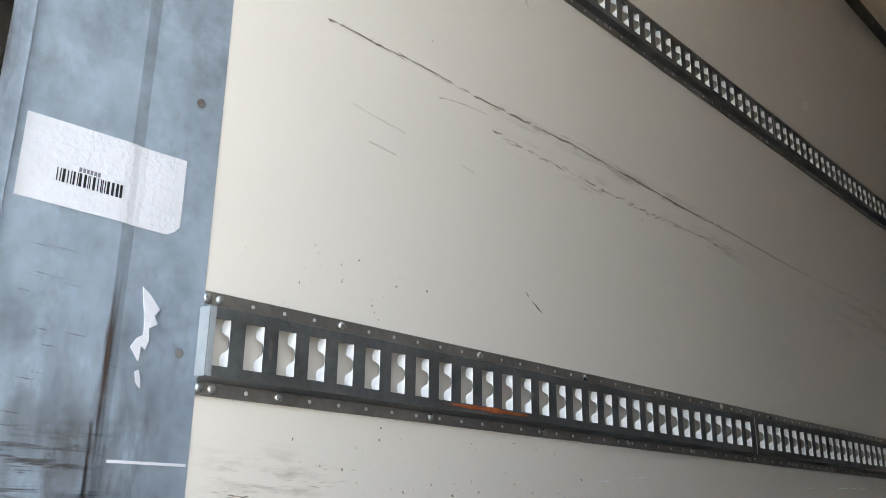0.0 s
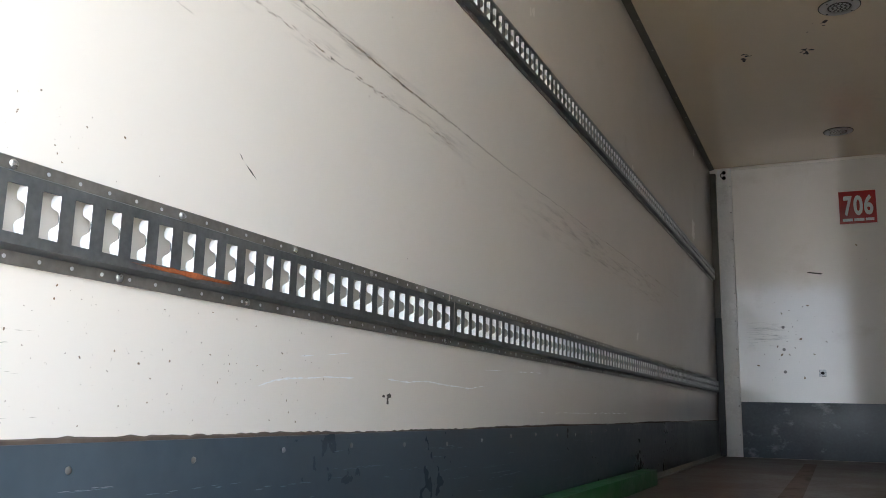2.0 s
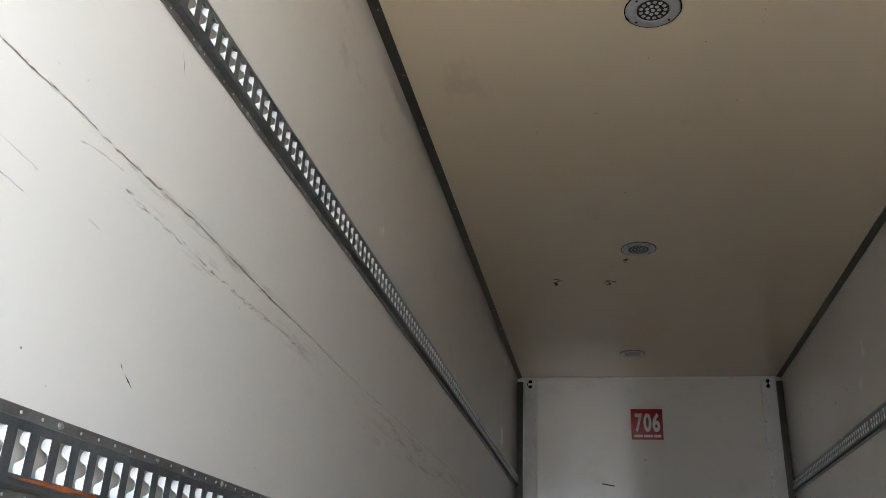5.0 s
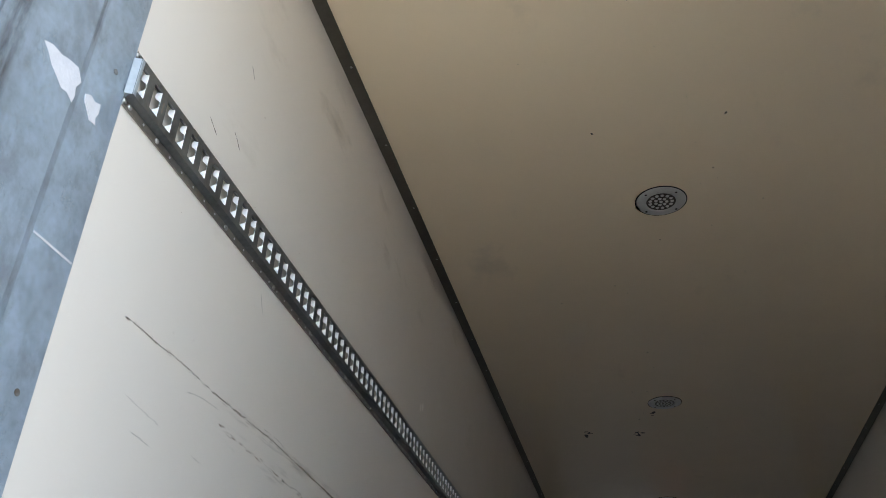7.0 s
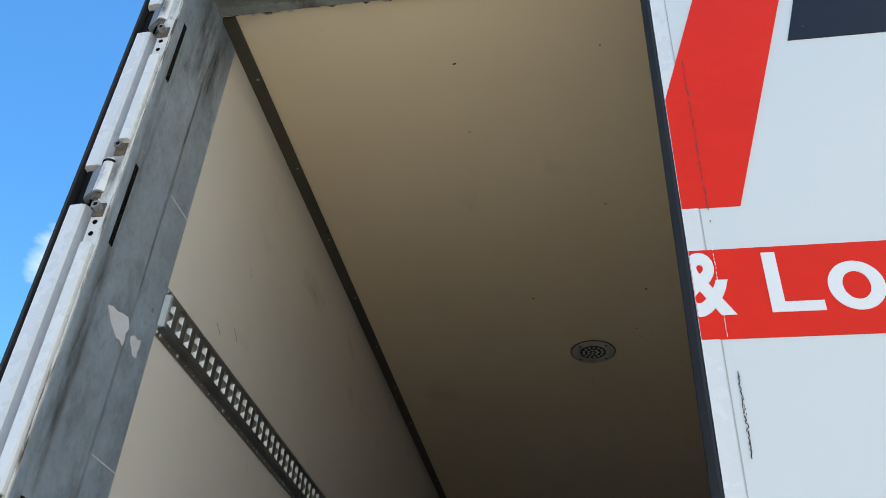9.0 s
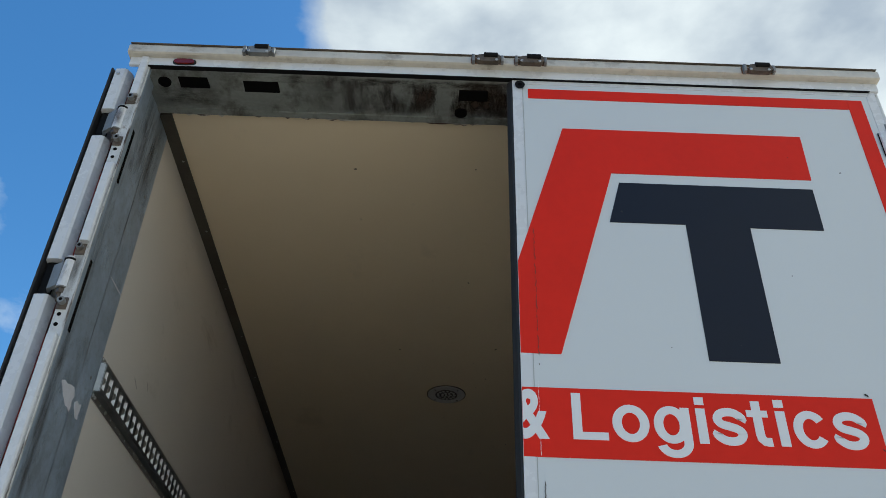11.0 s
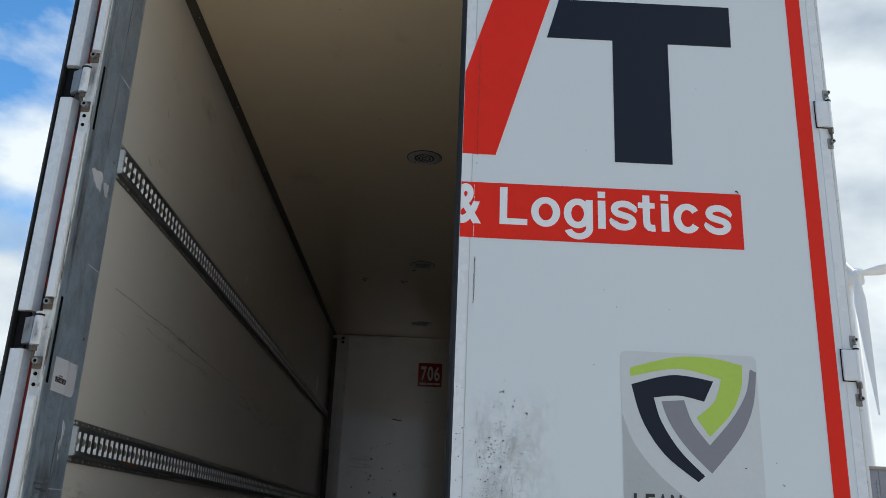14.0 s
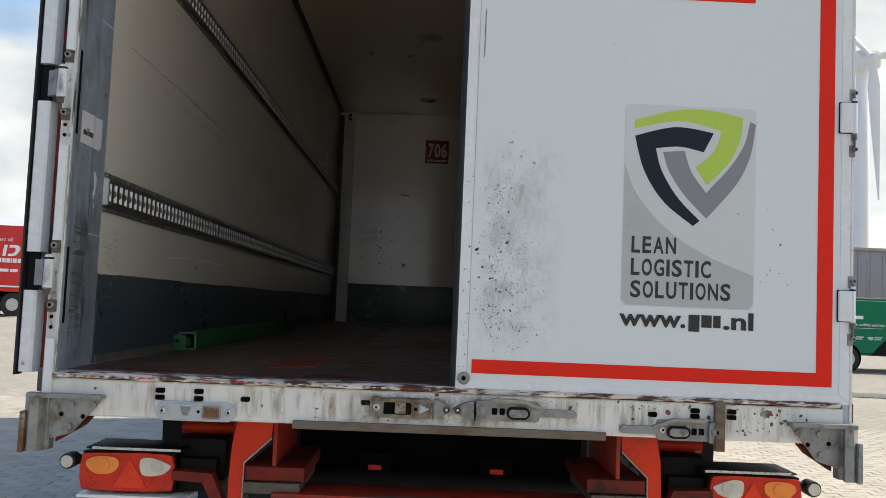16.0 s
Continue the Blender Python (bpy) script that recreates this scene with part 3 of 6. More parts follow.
wall_left = solid("wall_left", box(-XW - TH, -XW, YJ, YB + 0.05, ZF, ZC), M_WALL, "glossy off-white side wall panel with long scratches", "wall", kind="structure")
wall_right = solid("wall_right", box(XW, XW + TH, YJ, YB + 0.05, ZF, ZC), M_WALL, "glossy off-white side wall panel with scuffs", "wall", kind="structure")
wall_front = solid("wall_front", box(-XW, XW, YB, YB + 0.05, ZF, ZC), M_BULK, "off-white front bulkhead panel with bolts and scuffs", "wall", kind="structure")

KZ = 1.42


def wavy_strip(side, y0, y1, z, h, x0, x1, seed):
    r = random.Random(seed)
    bm = bmesh.new()
    n = 520
    rows = []
    for k in range(n + 1):
        y = y0 + (y1 - y0) * k / n
        w = h * (0.7 + 0.45 * math.sin(y * 3.1 + side) + 0.25 * math.sin(y * 11.0)) + h * 0.75 * r.random() ** 2
        rows.append([bm.verts.new((side * x, y, zz)) for x, zz in ((x0, z - 0.004), (x1, z - 0.004), (x1 + 0.001, z + w * 0.6), (x0, z + w))])
    for a, b in zip(rows, rows[1:]):
        for k in range(4):
            bm.faces.new((a[k], a[(k + 1) % 4], b[(k + 1) % 4], b[k]))
    return bm


for side, wall in ((-1, wall_left), (1, wall_right)):
    xa, xb = sorted((side * XW, side * (XW - 0.006)))
    part("kick_plate", box(xa, xb, YJ + 0.002, YB - 0.01, ZF + 0.002, KZ, 0.0015), M_KICK, wall, "dark blue-grey scratched kick plate along the floor")
    part("plate_edge", wavy_strip(side, YJ + 0.004, YB - 0.012, KZ + 0.001, 0.0045, XW - 0.0005, XW - 0.005, 3 + side), M_WOODEDGE, wall, "torn brown edge above the kick plate")
    fx = (side * (XW - 0.03), side * (XW - 0.0065))
    part("floor_angle", prism([(fx[1], ZF + 0.001), (fx[1], ZF + 0.03), (fx[1] - side * 0.004, ZF + 0.03), (fx[1] - side * 0.005, ZF + 0.005), (fx[0], ZF + 0.005), (fx[0], ZF + 0.001)], "y", YJ + 0.01, YB - 0.02), M_FLANGE, wall, "grey riveted angle along the floor edge")
    for k in range(34):
        part("angle_rivet", bolt_head((side * (XW - 0.020), YJ + 0.1 + k * 0.22, ZF + 0.005), "z", 0.005, 0.003), M_BOLT, wall)
    for k in range(30):
        part("plate_screw", bolt_head((side * (XW - 0.006), YJ + 0.12 + k * 0.25, KZ - 0.03 + 0.006 * math.sin(k * 5)), "x" if side < 0 else "-x", 0.0055, 0.0025), M_BOLT if k % 4 == 3 else M_FLANGE, wall)
    # cove strip between wall and ceiling
    part("cove_strip", prism([(side * XW, ZC - 0.015), (side * (XW - 0.006), ZC - 0.015), (side * (XW - 0.043), ZC - 0.006), (side * (XW - 0.043), ZC - 0.001), (side * XW, ZC - 0.001)], "y", 0.245, YB - 0.002), M_TRIM, wall, "dark brown-grey cove strip under the ceiling")
    for k in range(17):
        part("strip_rivet", bolt_head((side * (XW - 0.03), 0.5 + k * 0.45, ZC - 0.0105), "-z", 0.005, 0.0025), M_BOLT, wall)
    # corner column at the bulkhead
    ca, cb = sorted((side * (XW - 0.002), side * (XW - 0.056)))
    part("corner_strip", box(ca, cb, YB - 0.05, YB - 0.001, ZF + 0.002, ZC - 0.056, 0.006), M_TRIM, wall, "dark metal strip in the front corner")
    part("corner_guard", box(ca - 0.004 * (side > 0), cb + 0.004 * (side < 0), YB - 0.056, YB - 0.001, ZF + 0.002, 2.33, 0.006), M_GUARD, wall, "black steel guard on the lower corner")

for side in (-1, 1):
    post = thing("corner_post", (side * 1.11, YB - 0.02, ZF), "white vertical anchor post on the front bulkhead", "post", "bulkhead posts")
    xa, xb = sorted((side * 1.047, side * 1.172))
    part("column", box(xa, xb, YB - 0.03, YB - 0.001, ZF + 0.001, ZC - 0.02, 0.004), M_POSTWHITE, post)
    bm = rod((side * 1.110, YB - 0.0318, 3.683), (side * 1.110, YB - 0.030, 3.683), 0.017, seg=16)
    rod((side * 1.110, YB - 0.0317, 3.632), (side * 1.110, YB - 0.030, 3.632), 0.017, seg=16, bm=bm)
    if side < 0:
        for k in range(6):
            a0, a1 = radians(110 + 24 * k), radians(134 + 24 * k)
            rod((-1.114 + 0.026 * math.cos(a0), YB - 0.0316, 3.6575 + 0.026 * math.sin(a0)), (-1.114 + 0.026 * math.cos(a1), YB - 0.0316, 3.6575 + 0.026 * math.sin(a1)), 0.004, seg=8, bm=bm)
    else:
        box(1.104, 1.116, YB - 0.0316, YB - 0.030, 3.632, 3.683, bm=bm)
    part("hook_hole", bm, M_VOIDSHADE, post, "black keyhole opening")
    for k in range(10):
        part("column_rivet", bolt_head((side * 1.06, YB - 0.030, 1.3 + k * 0.25), "-y", 0.006, 0.003), M_BOLT, post)

part("kick_plate", box(-1.044, 1.044, YB - 0.006, YB - 0.0005, ZF + 0.002, 1.587, 0.0015), M_KICK_GREY, wall_front, "scraped grey metal plate along the bottom")
part("top_joint", box(-1.18, 1.18, YB - 0.008, YB - 0.0005, ZC - 0.028, ZC - 0.001, 0.002), M_WALL, wall_front)
for x, zs in ((-0.668, (2.24, 2.045, 1.85)), (0.652, (2.235, 2.058, 1.87))):
    for z in zs:
        part("bulkhead_bolt", bolt_head((x, YB, z), "-y", 0.014, 0.008), M_FLANGE, wall_front)
part("latch_plate", box(-0.40, -0.34, YB - 0.007, YB - 0.0005, 1.81, 1.87, 0.003), M_BOLT, wall_front, "small square metal plate")
bm = bmesh.new()
rod((-0.37, YB - 0.010, 1.84), (-0.37, YB - 0.006, 1.84), 0.014, bm=bm)
part("plate_stud", bm, M_BLACKSTEEL_SHADE, wall_front)
flecks([(-0.9, -0.25, 1.75, 2.6, 34), (0.6, 0.95, 1.65, 2.5, 24), (-0.5, 0.6, 2.4, 3.0, 8)], lambda u, v: (u, YB - 0.0005, v), M_SCUFF_BROWN, wall_front, "paint_chips", 5, (0.0015, 0.007), 2.0)
dirt(0.70, 0.93, 1.62, 2.55, lambda u, v: (u, YB - 0.0003, v), M_SMEAR, wall_front, "rub_marks")
dirt(-0.98, -0.60, 2.05, 2.30, lambda u, v: (u, YB - 0.0003, v), M_SMEAR, wall_front, "rub_marks")
bm = bmesh.new()
for k in range(9):
    vs = [bm.verts.new((-0.45 + 0.012 * k + dx, YB - 0.0014, 2.72 - 0.002 * k + dz)) for dx, dz in ((0, 0), (0.02, 0.004), (0.03, -0.004), (0.008, -0.009))]
    bm.faces.new(vs)
part("dark_gouge", bm, M_SCUFF, wall_front, smooth=0)

# scratches of the left wall
LONG = [(0.54, 2.288), (0.78, 2.291), (0.95, 2.286), (1.25, 2.292), (1.68, 2.279), (1.95, 2.278), (2.45, 2.268), (3.08, 2.274), (3.7, 2.269), (5.0, 2.272), (5.9, 2.273)]
LOW = [(0.95, 2.236), (1.02, 2.225), (1.20, 2.224), (1.355, 2.219), (1.55, 2.214), (1.78, 2.223), (2.0, 2.212)]
scuffs([LONG[:7]], -XW, M_SCUFF_MID, wall_left, "long_scratch", 0.0036, 0.0040, 0.18, 0.009, 11)
scuffs([LONG[6:]], -XW, M_SCUFF_MID, wall_left, "long_scratch", 0.0026, 0.0050, 0.35, 0.02, 25)
scuffs([LONG[:7]], -XW, M_SCUFF_BROWN, wall_left, "long_scratch", 0.0014, 0.0110, 0.55, 0.009, 10)
scuffs([LONG[2:6]], -XW, M_SCUFF_SOFT, wall_left, "scratch_shadow", 0.0030, 0.014, 0.45, 0.020, 12)
scuffs([[(1.40, 2.289), (1.68, 2.280), (1.80, 2.278)], [(1.0, 2.287), (1.12, 2.29)]], -XW, M_SCUFF_BROWN, wall_left, "long_scratch", 0.0048, 0.004, 0.30, 0.016, 31)
scuffs([LONG[3:5], [(1.64, 2.281), (1.74, 2.277)]], -XW, M_SCUFF, wall_left, "long_scratch", 0.0018, 0.003, 0.55, 0.010, 26)
scuffs([LOW], -XW, M_SCUFF_BROWN, wall_left, "lower_scratch", 0.0032, 0.009, 0.30, 0.010, 14)
scuffs([LOW], -XW, M_SCUFF_SOFT, wall_left, "lower_scratch", 0.0024, 0.011, 0.40, 0.010, 13)
scuffs([[(0.806, 2.245), (0.87, 2.256), (0.96, 2.262)], [(0.60, 2.155), (0.66, 2.148), (0.722, 2.143)], [(0.64, 2.10), (0.70, 2.095)], [(0.86, 2.13), (0.90, 2.125)], [(1.18, 2.30), (1.27, 2.306), (1.36, 2.296)]], -XW, M_SCUFF_MID, wall_left, "side_scratch", 0.0013, 0.003, 0.3, 0.008, 27)
flecks([(1.34, 1.37, 2.214, 2.222, 4), (1.66, 1.70, 2.276, 2.282, 4)], lambda u, v: (-XW + 0.0006, u, v), M_SCUFF, wall_left, "dark_gouge", 28, (0.002, 0.004), 2.0, lift_dir=(1, 0, 0))
on_left = lambda u, v: (-XW + 0.0002, u, v)  # noqa: E731
dirt(0.90, 2.3, 2.190, 2.250, on_left, M_SMEAR, wall_left, "brown_smear", 24)
dirt(0.92, 2.05, 2.262, 2.304, on_left, M_SMEAR, wall_left, "brown_smear", 24)
dirt(0.366, 0.60, 1.422, 1.60, on_left, M_SCRAPED, wall_left, "scraped_panel", 20)
dirt(0.55, 3.2, 3.20, 3.72, on_left, M_YELLOW, wall_left, "yellowing")
dirt(2.4, 5.5, 2.10, 2.28, on_left, M_SMEAR, wall_left, "brown_smear", 24)
r = random.Random(51)
runs = [[(y, z), (y + 0.04 + 0.16 * r.random(), z + 0.004 * (r.random() - 0.5))] for y, z in ((0.42 + 3.8 * r.random() ** 1.3, 1.15 + 0.25 * r.random()) for _ in range(80))]
scuffs(runs, -XW + 0.0062, M_KICKSCUFF, wall_left, "plate_scuffs", 0.0022, 0.004, 0.45, 0.012, 52)
scuffs(runs[::9], -XW + 0.0064, M_GREYFILM, wall_left, "plate_scuffs", 0.0016, 0.003, 0.5, 0.012, 53)
scuffs([[(1.057, 1.922), (1.075, 1.905), (1.092, 1.895)], [(1.06, 2.62), (1.075, 2.59)], [(0.78, 2.93), (0.82, 2.90)], [(0.80, 3.17), (0.83, 3.14)], [(0.66, 2.88), (0.70, 2.86)]], -XW, M_SCUFF, wall_left, "short_scratch", 0.004, 0.003, 0.1, 0.012, 15)
scuffs([[(1.149, 1.509), (1.2, 1.522), (1.247, 1.527), (1.38, 1.535), (1.494, 1.538)], [(1.649, 1.541), (1.75, 1.538), (1.866, 1.544), (2.0, 1.538), (2.15, 1.534), (2.249, 1.543)]], -XW, M_CHALK, wall_left, "white_scratch", 0.0042, 0.0012, 0.0, 0.02, 16)
scuffs([[(1.276, 1.572), (1.451, 1.588)], [(2.13, 1.588), (2.783, 1.606)], [(2.73, 1.468), (4.18, 1.471)]], -XW, M_CHALK, wall_left, "white_scratch", 0.0026, 0.003, 0.45, 0.03, 29)
scuffs([[(0.425, 1.524), (0.47, 1.521)], [(0.475, 1.519), (0.56, 1.515)]], -XW, M_SCUFF_MID, wall_left, "rub_mark", 0.0014, 0.003, 0.35, 0.006, 17)
scuffs([[(0.42, 1.52), (0.60, 1.513)], [(0.41, 1.487), (0.50, 1.484)]], -XW, M_SCUFF_SOFT, wall_left, "rub_mark", 0.0040, 0.006, 0.35, 0.012, 30)
scuffs([[(0.40 + 0.02 * k, 1.53 - 0.004 * (k % 5)), (0.405 + 0.02 * k, 1.44)] for k in range(9)], -XW, M_SCUFF_SOFT, wall_left, "rub_mark", 0.0008, 0.012, 0.7, 0.012, 18)
flecks([(0.4, 1.5, 1.44, 1.63, 190), (0.4, 2.5, 1.80, 2.9, 60), (0.4, 0.9, 1.79, 1.9, 40), (0.6, 3.2, 3.0, 3.66, 170), (2.5, 6.0, 1.45, 3.4, 60)], lambda u, v: (-XW + 0.0004, u, v), M_SCUFF_BROWN, wall_left, "paint_chips", 19, (0.0004, 0.0017), lift_dir=(1, 0, 0))
r = random.Random(57)
scuffs([[(y, z), (y + 0.01 + 0.03 * r.random(), z - 0.03 - 0.05 * r.random()), (y + 0.03 * r.random(), z - 0.09)] for y, z in ((0.39 + 0.2 * r.random(), 1.46 + 0.12 * r.random()) for _ in range(22))], -XW, M_CHALK, wall_left, "white_scratch", 0.0010, 0.002, 0.25, 0.012, 58)
scuffs([[(y, z), (y + 0.05 + 0.08 * r.random(), z + 0.003)] for y, z in ((0.375 + 0.2 * r.random() ** 1.5, 1.43 + 0.15 * r.random()) for _ in range(16))], -XW, M_SCUFF_SOFT, wall_left, "rub_mark", 0.0008, 0.003, 0.6, 0.008, 59)
flecks([(1.63, 1.67, 1.488, 1.508, 5)], lambda u, v: (-XW + 0.0005, u, v), M_SCUFF, wall_left, "dark_gouge", 20, (0.002, 0.006), 2.4, lift_dir=(1, 0, 0))
scuffs([[(3.2, 2.27), (4.4, 2.05)], [(5.2, 2.2), (6.1, 2.35), (7.2, 2.5)], [(5.6, 2.15), (6.8, 2.3)], [(6.6, 3.45), (6.75, 3.5)]], XW, M_SCUFF_SOFT, wall_right, "long_scratch", 0.006, 0.012, 0.35, 0.03, 21, -1)
flecks([(4.5, 7.8, 1.5, 3.5, 90)], lambda u, v: (XW - 0.0004, u, v), M_SCUFF, wall_right, "paint_chips", 22, (0.002, 0.007), lift_dir=(-1, 0, 0))
flecks([(-0.74, -0.64, 5.30, 5.45, 7), (-0.37, -0.27, 5.33, 5.45, 9), (-0.24, -0.18, 4.98, 5.05, 4)], lambda u, v: (u, v, ZC - 0.0014), M_SCUFF, ceiling, "dark_marks", 30, (0.006, 0.017), 1.8, lift_dir=(0, 0, -1))
flecks([(-0.9, 0.6, 0.4, 5.5, 40)], lambda u, v: (u, v, ZC - 0.0012), M_SCUFF, ceiling, "paint_chips", 23, (0.0015, 0.005), lift_dir=(0, 0, -1))
# floor: worn red paint, pale drag marks
q = random.Random(4)
corners = [(-0.646, 0.547), (-0.50, 0.628), (-0.484, 1.44), (-0.678, 1.306)]
ragged = [(a[0] + (b[0] - a[0]) * k / 9 + 0.02 * (q.random() - 0.5), a[1] + (b[1] - a[1]) * k / 9 + 0.03 * (q.random() - 0.5)) for a, b in zip(corners, corners[1:] + corners[:1]) for k in range(9)]
part("red_patch", prism(ragged, "z", ZF, ZF + 0.0015), M_WORNRED, floor, "worn red painted patch", smooth=0)
part("red_edge", prism(rough_outline(-1.02, 0.10, 0.18, 0.07, 20, 0.5, 5), "z", ZF, ZF + 0.0015), M_WORNRED, floor, "worn red paint by the sill", smooth=0)
on_floor = lambda u, v: (u, v, ZF + 0.0018)  # noqa: E731
dirt(-1.22, 0.0, 0.055, 0.55, on_floor, M_FLOORGRIME, floor, "red_grime", 20)
dirt(-0.9, 0.1, 0.5, 1.5, on_floor, M_FLOORGRIME, floor, "red_grime", 20)
dirt(-1.23, 0.6, 0.06, 3.5, lambda u, v: (u, v, ZF + 0.0024), M_FLOORDUST, floor, "grey_dust", 20)
flecks([(-1.2, 0.0, 0.05, 0.9, 120)], lambda u, v: (u, v, ZF + 0.003), M_REDCHIP, floor, "paint_chips", 71, (0.002, 0.012), 1.8, lift_dir=(0, 0, 1))
flecks([(-1.2, 0.0, 0.05, 1.5, 90)], lambda u, v: (u, v, ZF + 0.003), M_WOODEDGE, floor, "splinters", 72, (0.002, 0.009), 3.0, lift_dir=(0, 0, 1))
part("pale_stripe", prism([(-0.56, 2.6), (-0.45, 2.6), (-0.44, 7.2), (-0.53, 7.2)], "z", ZF, ZF + 0.001), M_STRIPE, floor, "pale worn drag stripe", smooth=0)


# ---- lashing rails ----
PITCH = 0.0538


def rail_bmesh(length, first):
    """Pressed rail against the wall plane x = 0, running along +y: flanges and a raised web with slots. Also the slots' far edges."""
    web, flange = bmesh.new(), bmesh.new()
    zf, zw, zs, xo, xi = 0.0695, 0.046, 0.0315, 0.020, 0.004
    for s in (-1, 1):
        prism([(0.0005, s * zf), (xi, s * zf), (xi, s * 0.052), (0.0005, s * 0.052)], "y", 0, length, flange)
        prism([(0.0005, s * 0.052), (xi, s * 0.052), (xo, s * zw), (xo - 0.003, s * (zw - 0.004)), (0.0005, s * 0.048)], "y", 0, length, web)
        prism([(xo, s * zw), (xo, s * zs), (xo - 0.003, s * zs), (xo - 0.003, s * (zw - 0.004))], "y", 0, length, web)
    y, half = first, 0.0150
    edges = [0.0]
    while y + half < length - 0.004:
        edges += [y - half, y + half]
        y += PITCH
    edges.append(length)
    for a, b in zip(edges[0::2], edges[1::2]):
        prism([(xo, -zs), (xo, zs), (xo - 0.003, zs), (xo - 0.003, -zs)], "y", a, b, web)
    return web, flange, edges[2:-1:2]


def lip_mesh(side):
    """The lip of one slot: a bright tab folded back from its far edge, cut away in a round notch at mid height."""
    bm = bmesh.new()
    zs, rows, n = 0.0315, [], 24
    for k in range(n + 1):
        z = -zs + 2 * zs * k / n
        notch = math.exp(-((z / 0.0125) ** 6)) * 0.75 + math.exp(-((z / 0.0125) ** 2)) * 0.25
        d = 0.0115 * (1 - 0.99 * notch) * (1 - 0.25 * max(0.0, (abs(z) - 0.022) / 0.0095) ** 2)
        back = 0.55 * d
        rows.append([bm.verts.new((-side * x, -w, z)) for x, w in ((0.0199, 0.0), (0.0199 - d, back), (0.0199 - d, back - 0.0012), (0.0189, -0.0012))])
    for a, b in zip(rows, rows[1:]):
        for e in range(4):
            bm.faces.new((a[e], a[(e + 1) % 4], b[(e + 1) % 4], b[e]))
    bm.faces.new(rows[0])
    bm.faces.new(rows[-1])
    bmesh.ops.recalc_face_normals(bm, faces=bm.faces)
    me = bpy.data.meshes.new("slot_lip")
    bm.to_mesh(me)
    bm.free()
    me.materials.append(M_TAB)
    me.shade_smooth()
    me.set_sharp_from_angle(angle=radians(40))
    return me


bm = rod((-0.0005, 0, 0), (0.0005, 0, 0), 0.0030, seg=8)
HOLE = bpy.data.meshes.new("rivet_hole")
bm.to_mesh(HOLE)
bm.free()
HOLE.materials.append(M_TAB)


def lashing_rail(side, z, cuts, lip):
    rail = thing("lashing_rail", (side * XW, cuts[0], z), "dark grey slotted steel lashing rail bolted to the wall", "lashing rail", "lashing rails on the walls")

    def lay(bm, y0):
        for v in bm.verts:
            v.co = (side * (XW - v.co.x), y0 + v.co.y, z + v.co.z)
        return bm

    r = random.Random(int(z * 100) + side)
    for y0, y1 in zip(cuts, cuts[1:]):
        web, flange, slots = rail_bmesh(y1 - y0 - 0.006, 0.0176 if y0 == cuts[0] else 0.03)
        seg = part("rail_segment", lay(web, y0), M_RAIL, rail)
        part("flange", lay(flange, y0), M_FLANGE, seg)
        for y in slots:
            ob = new("slot_lip", lip)
            ob.parent = seg
            ob.matrix_parent_inverse = world_of(seg).inverted()
            ob.matrix_basis = pose(side * XW, y0 + y, z)
        part("stamp", box(*sorted((side * (XW - 0.0202), side * (XW - 0.0198))), y0 + slots[1] + 0.010, y0 + slots[1] + 0.015, z - 0.012, z + 0.016), M_FLANGE, seg)
    y = cuts[0] + 0.075
    ax = "x" if side < 0 else "-x"
    while y < cuts[-1] - 0.03:
        for s in (-1, 1):
            ob = new("rivet_hole", HOLE)
            ob.parent = rail
            ob.matrix_parent_inverse = world_of(rail).inverted()
            ob.matrix_basis = pose(side * (XW - 0.0042), y, z + s * 0.060)
        y += PITCH
    for s, start in ((1, 0.235), (-1, 0.128)):
        y = cuts[0] + start
        while y < cuts[-1] - 0.05:
            part("rail_bolt", bolt_head((side * (XW - 0.004), y, z + s * 0.060), ax, 0.0065, 0.0042), M_BOLT, rail)
            y += 0.27 + 0.06 * r.random()
    for y in (cuts[0] + 0.003, cuts[0] + 0.022):
        for s in (-1, 1):
            part("rail_bolt", bolt_head((side * (XW - 0.004), y, z + s * 0.060), ax, 0.0062, 0.0042), M_BOLT, rail)
    part("end_cap", prism([(side * (XW - 0.004), cuts[0] - 0.006), (side * (XW - 0.0209), cuts[0] + 0.001), (side * (XW - 0.0209), cuts[0] + 0.009), (side * (XW - 0.004), cuts[0] + 0.009)], "z", z - 0.046, z + 0.046), M_CAP, rail, "plain zinc end cap")
    for y in cuts[1:-1]:
        part("joint_weld", box(*sorted((side * (XW - 0.0207), side * (XW - 0.012))), y - 0.004, y - 0.0008, z - 0.044, z + 0.044, 0.0006), M_FLANGE, rail, "steel joint between two rail lengths")
    return rail


for side in (-1, 1):
    lip = lip_mesh(side)
    low = lashing_rail(side, 1.7155, (YJ, 1.99, 4.99, YB - 0.06), lip)
    lashing_rail(side, 2.7265, (YJ, 2.35, 5.35, YB - 0.06), lip)
    if side < 0:
        part("orange_rub", prism(rough_outline(0.915, 1.679, 0.13, 0.0060, 34, 0.6, 8), "x", -XW + 0.0196, -XW + 0.0207), material("orange_rub", (0.34, 0.10, 0.035), 0.6, vary=0.6, scale=40.0, fine=200.0), low, "orange paint rubbed on the rail", smooth=0)

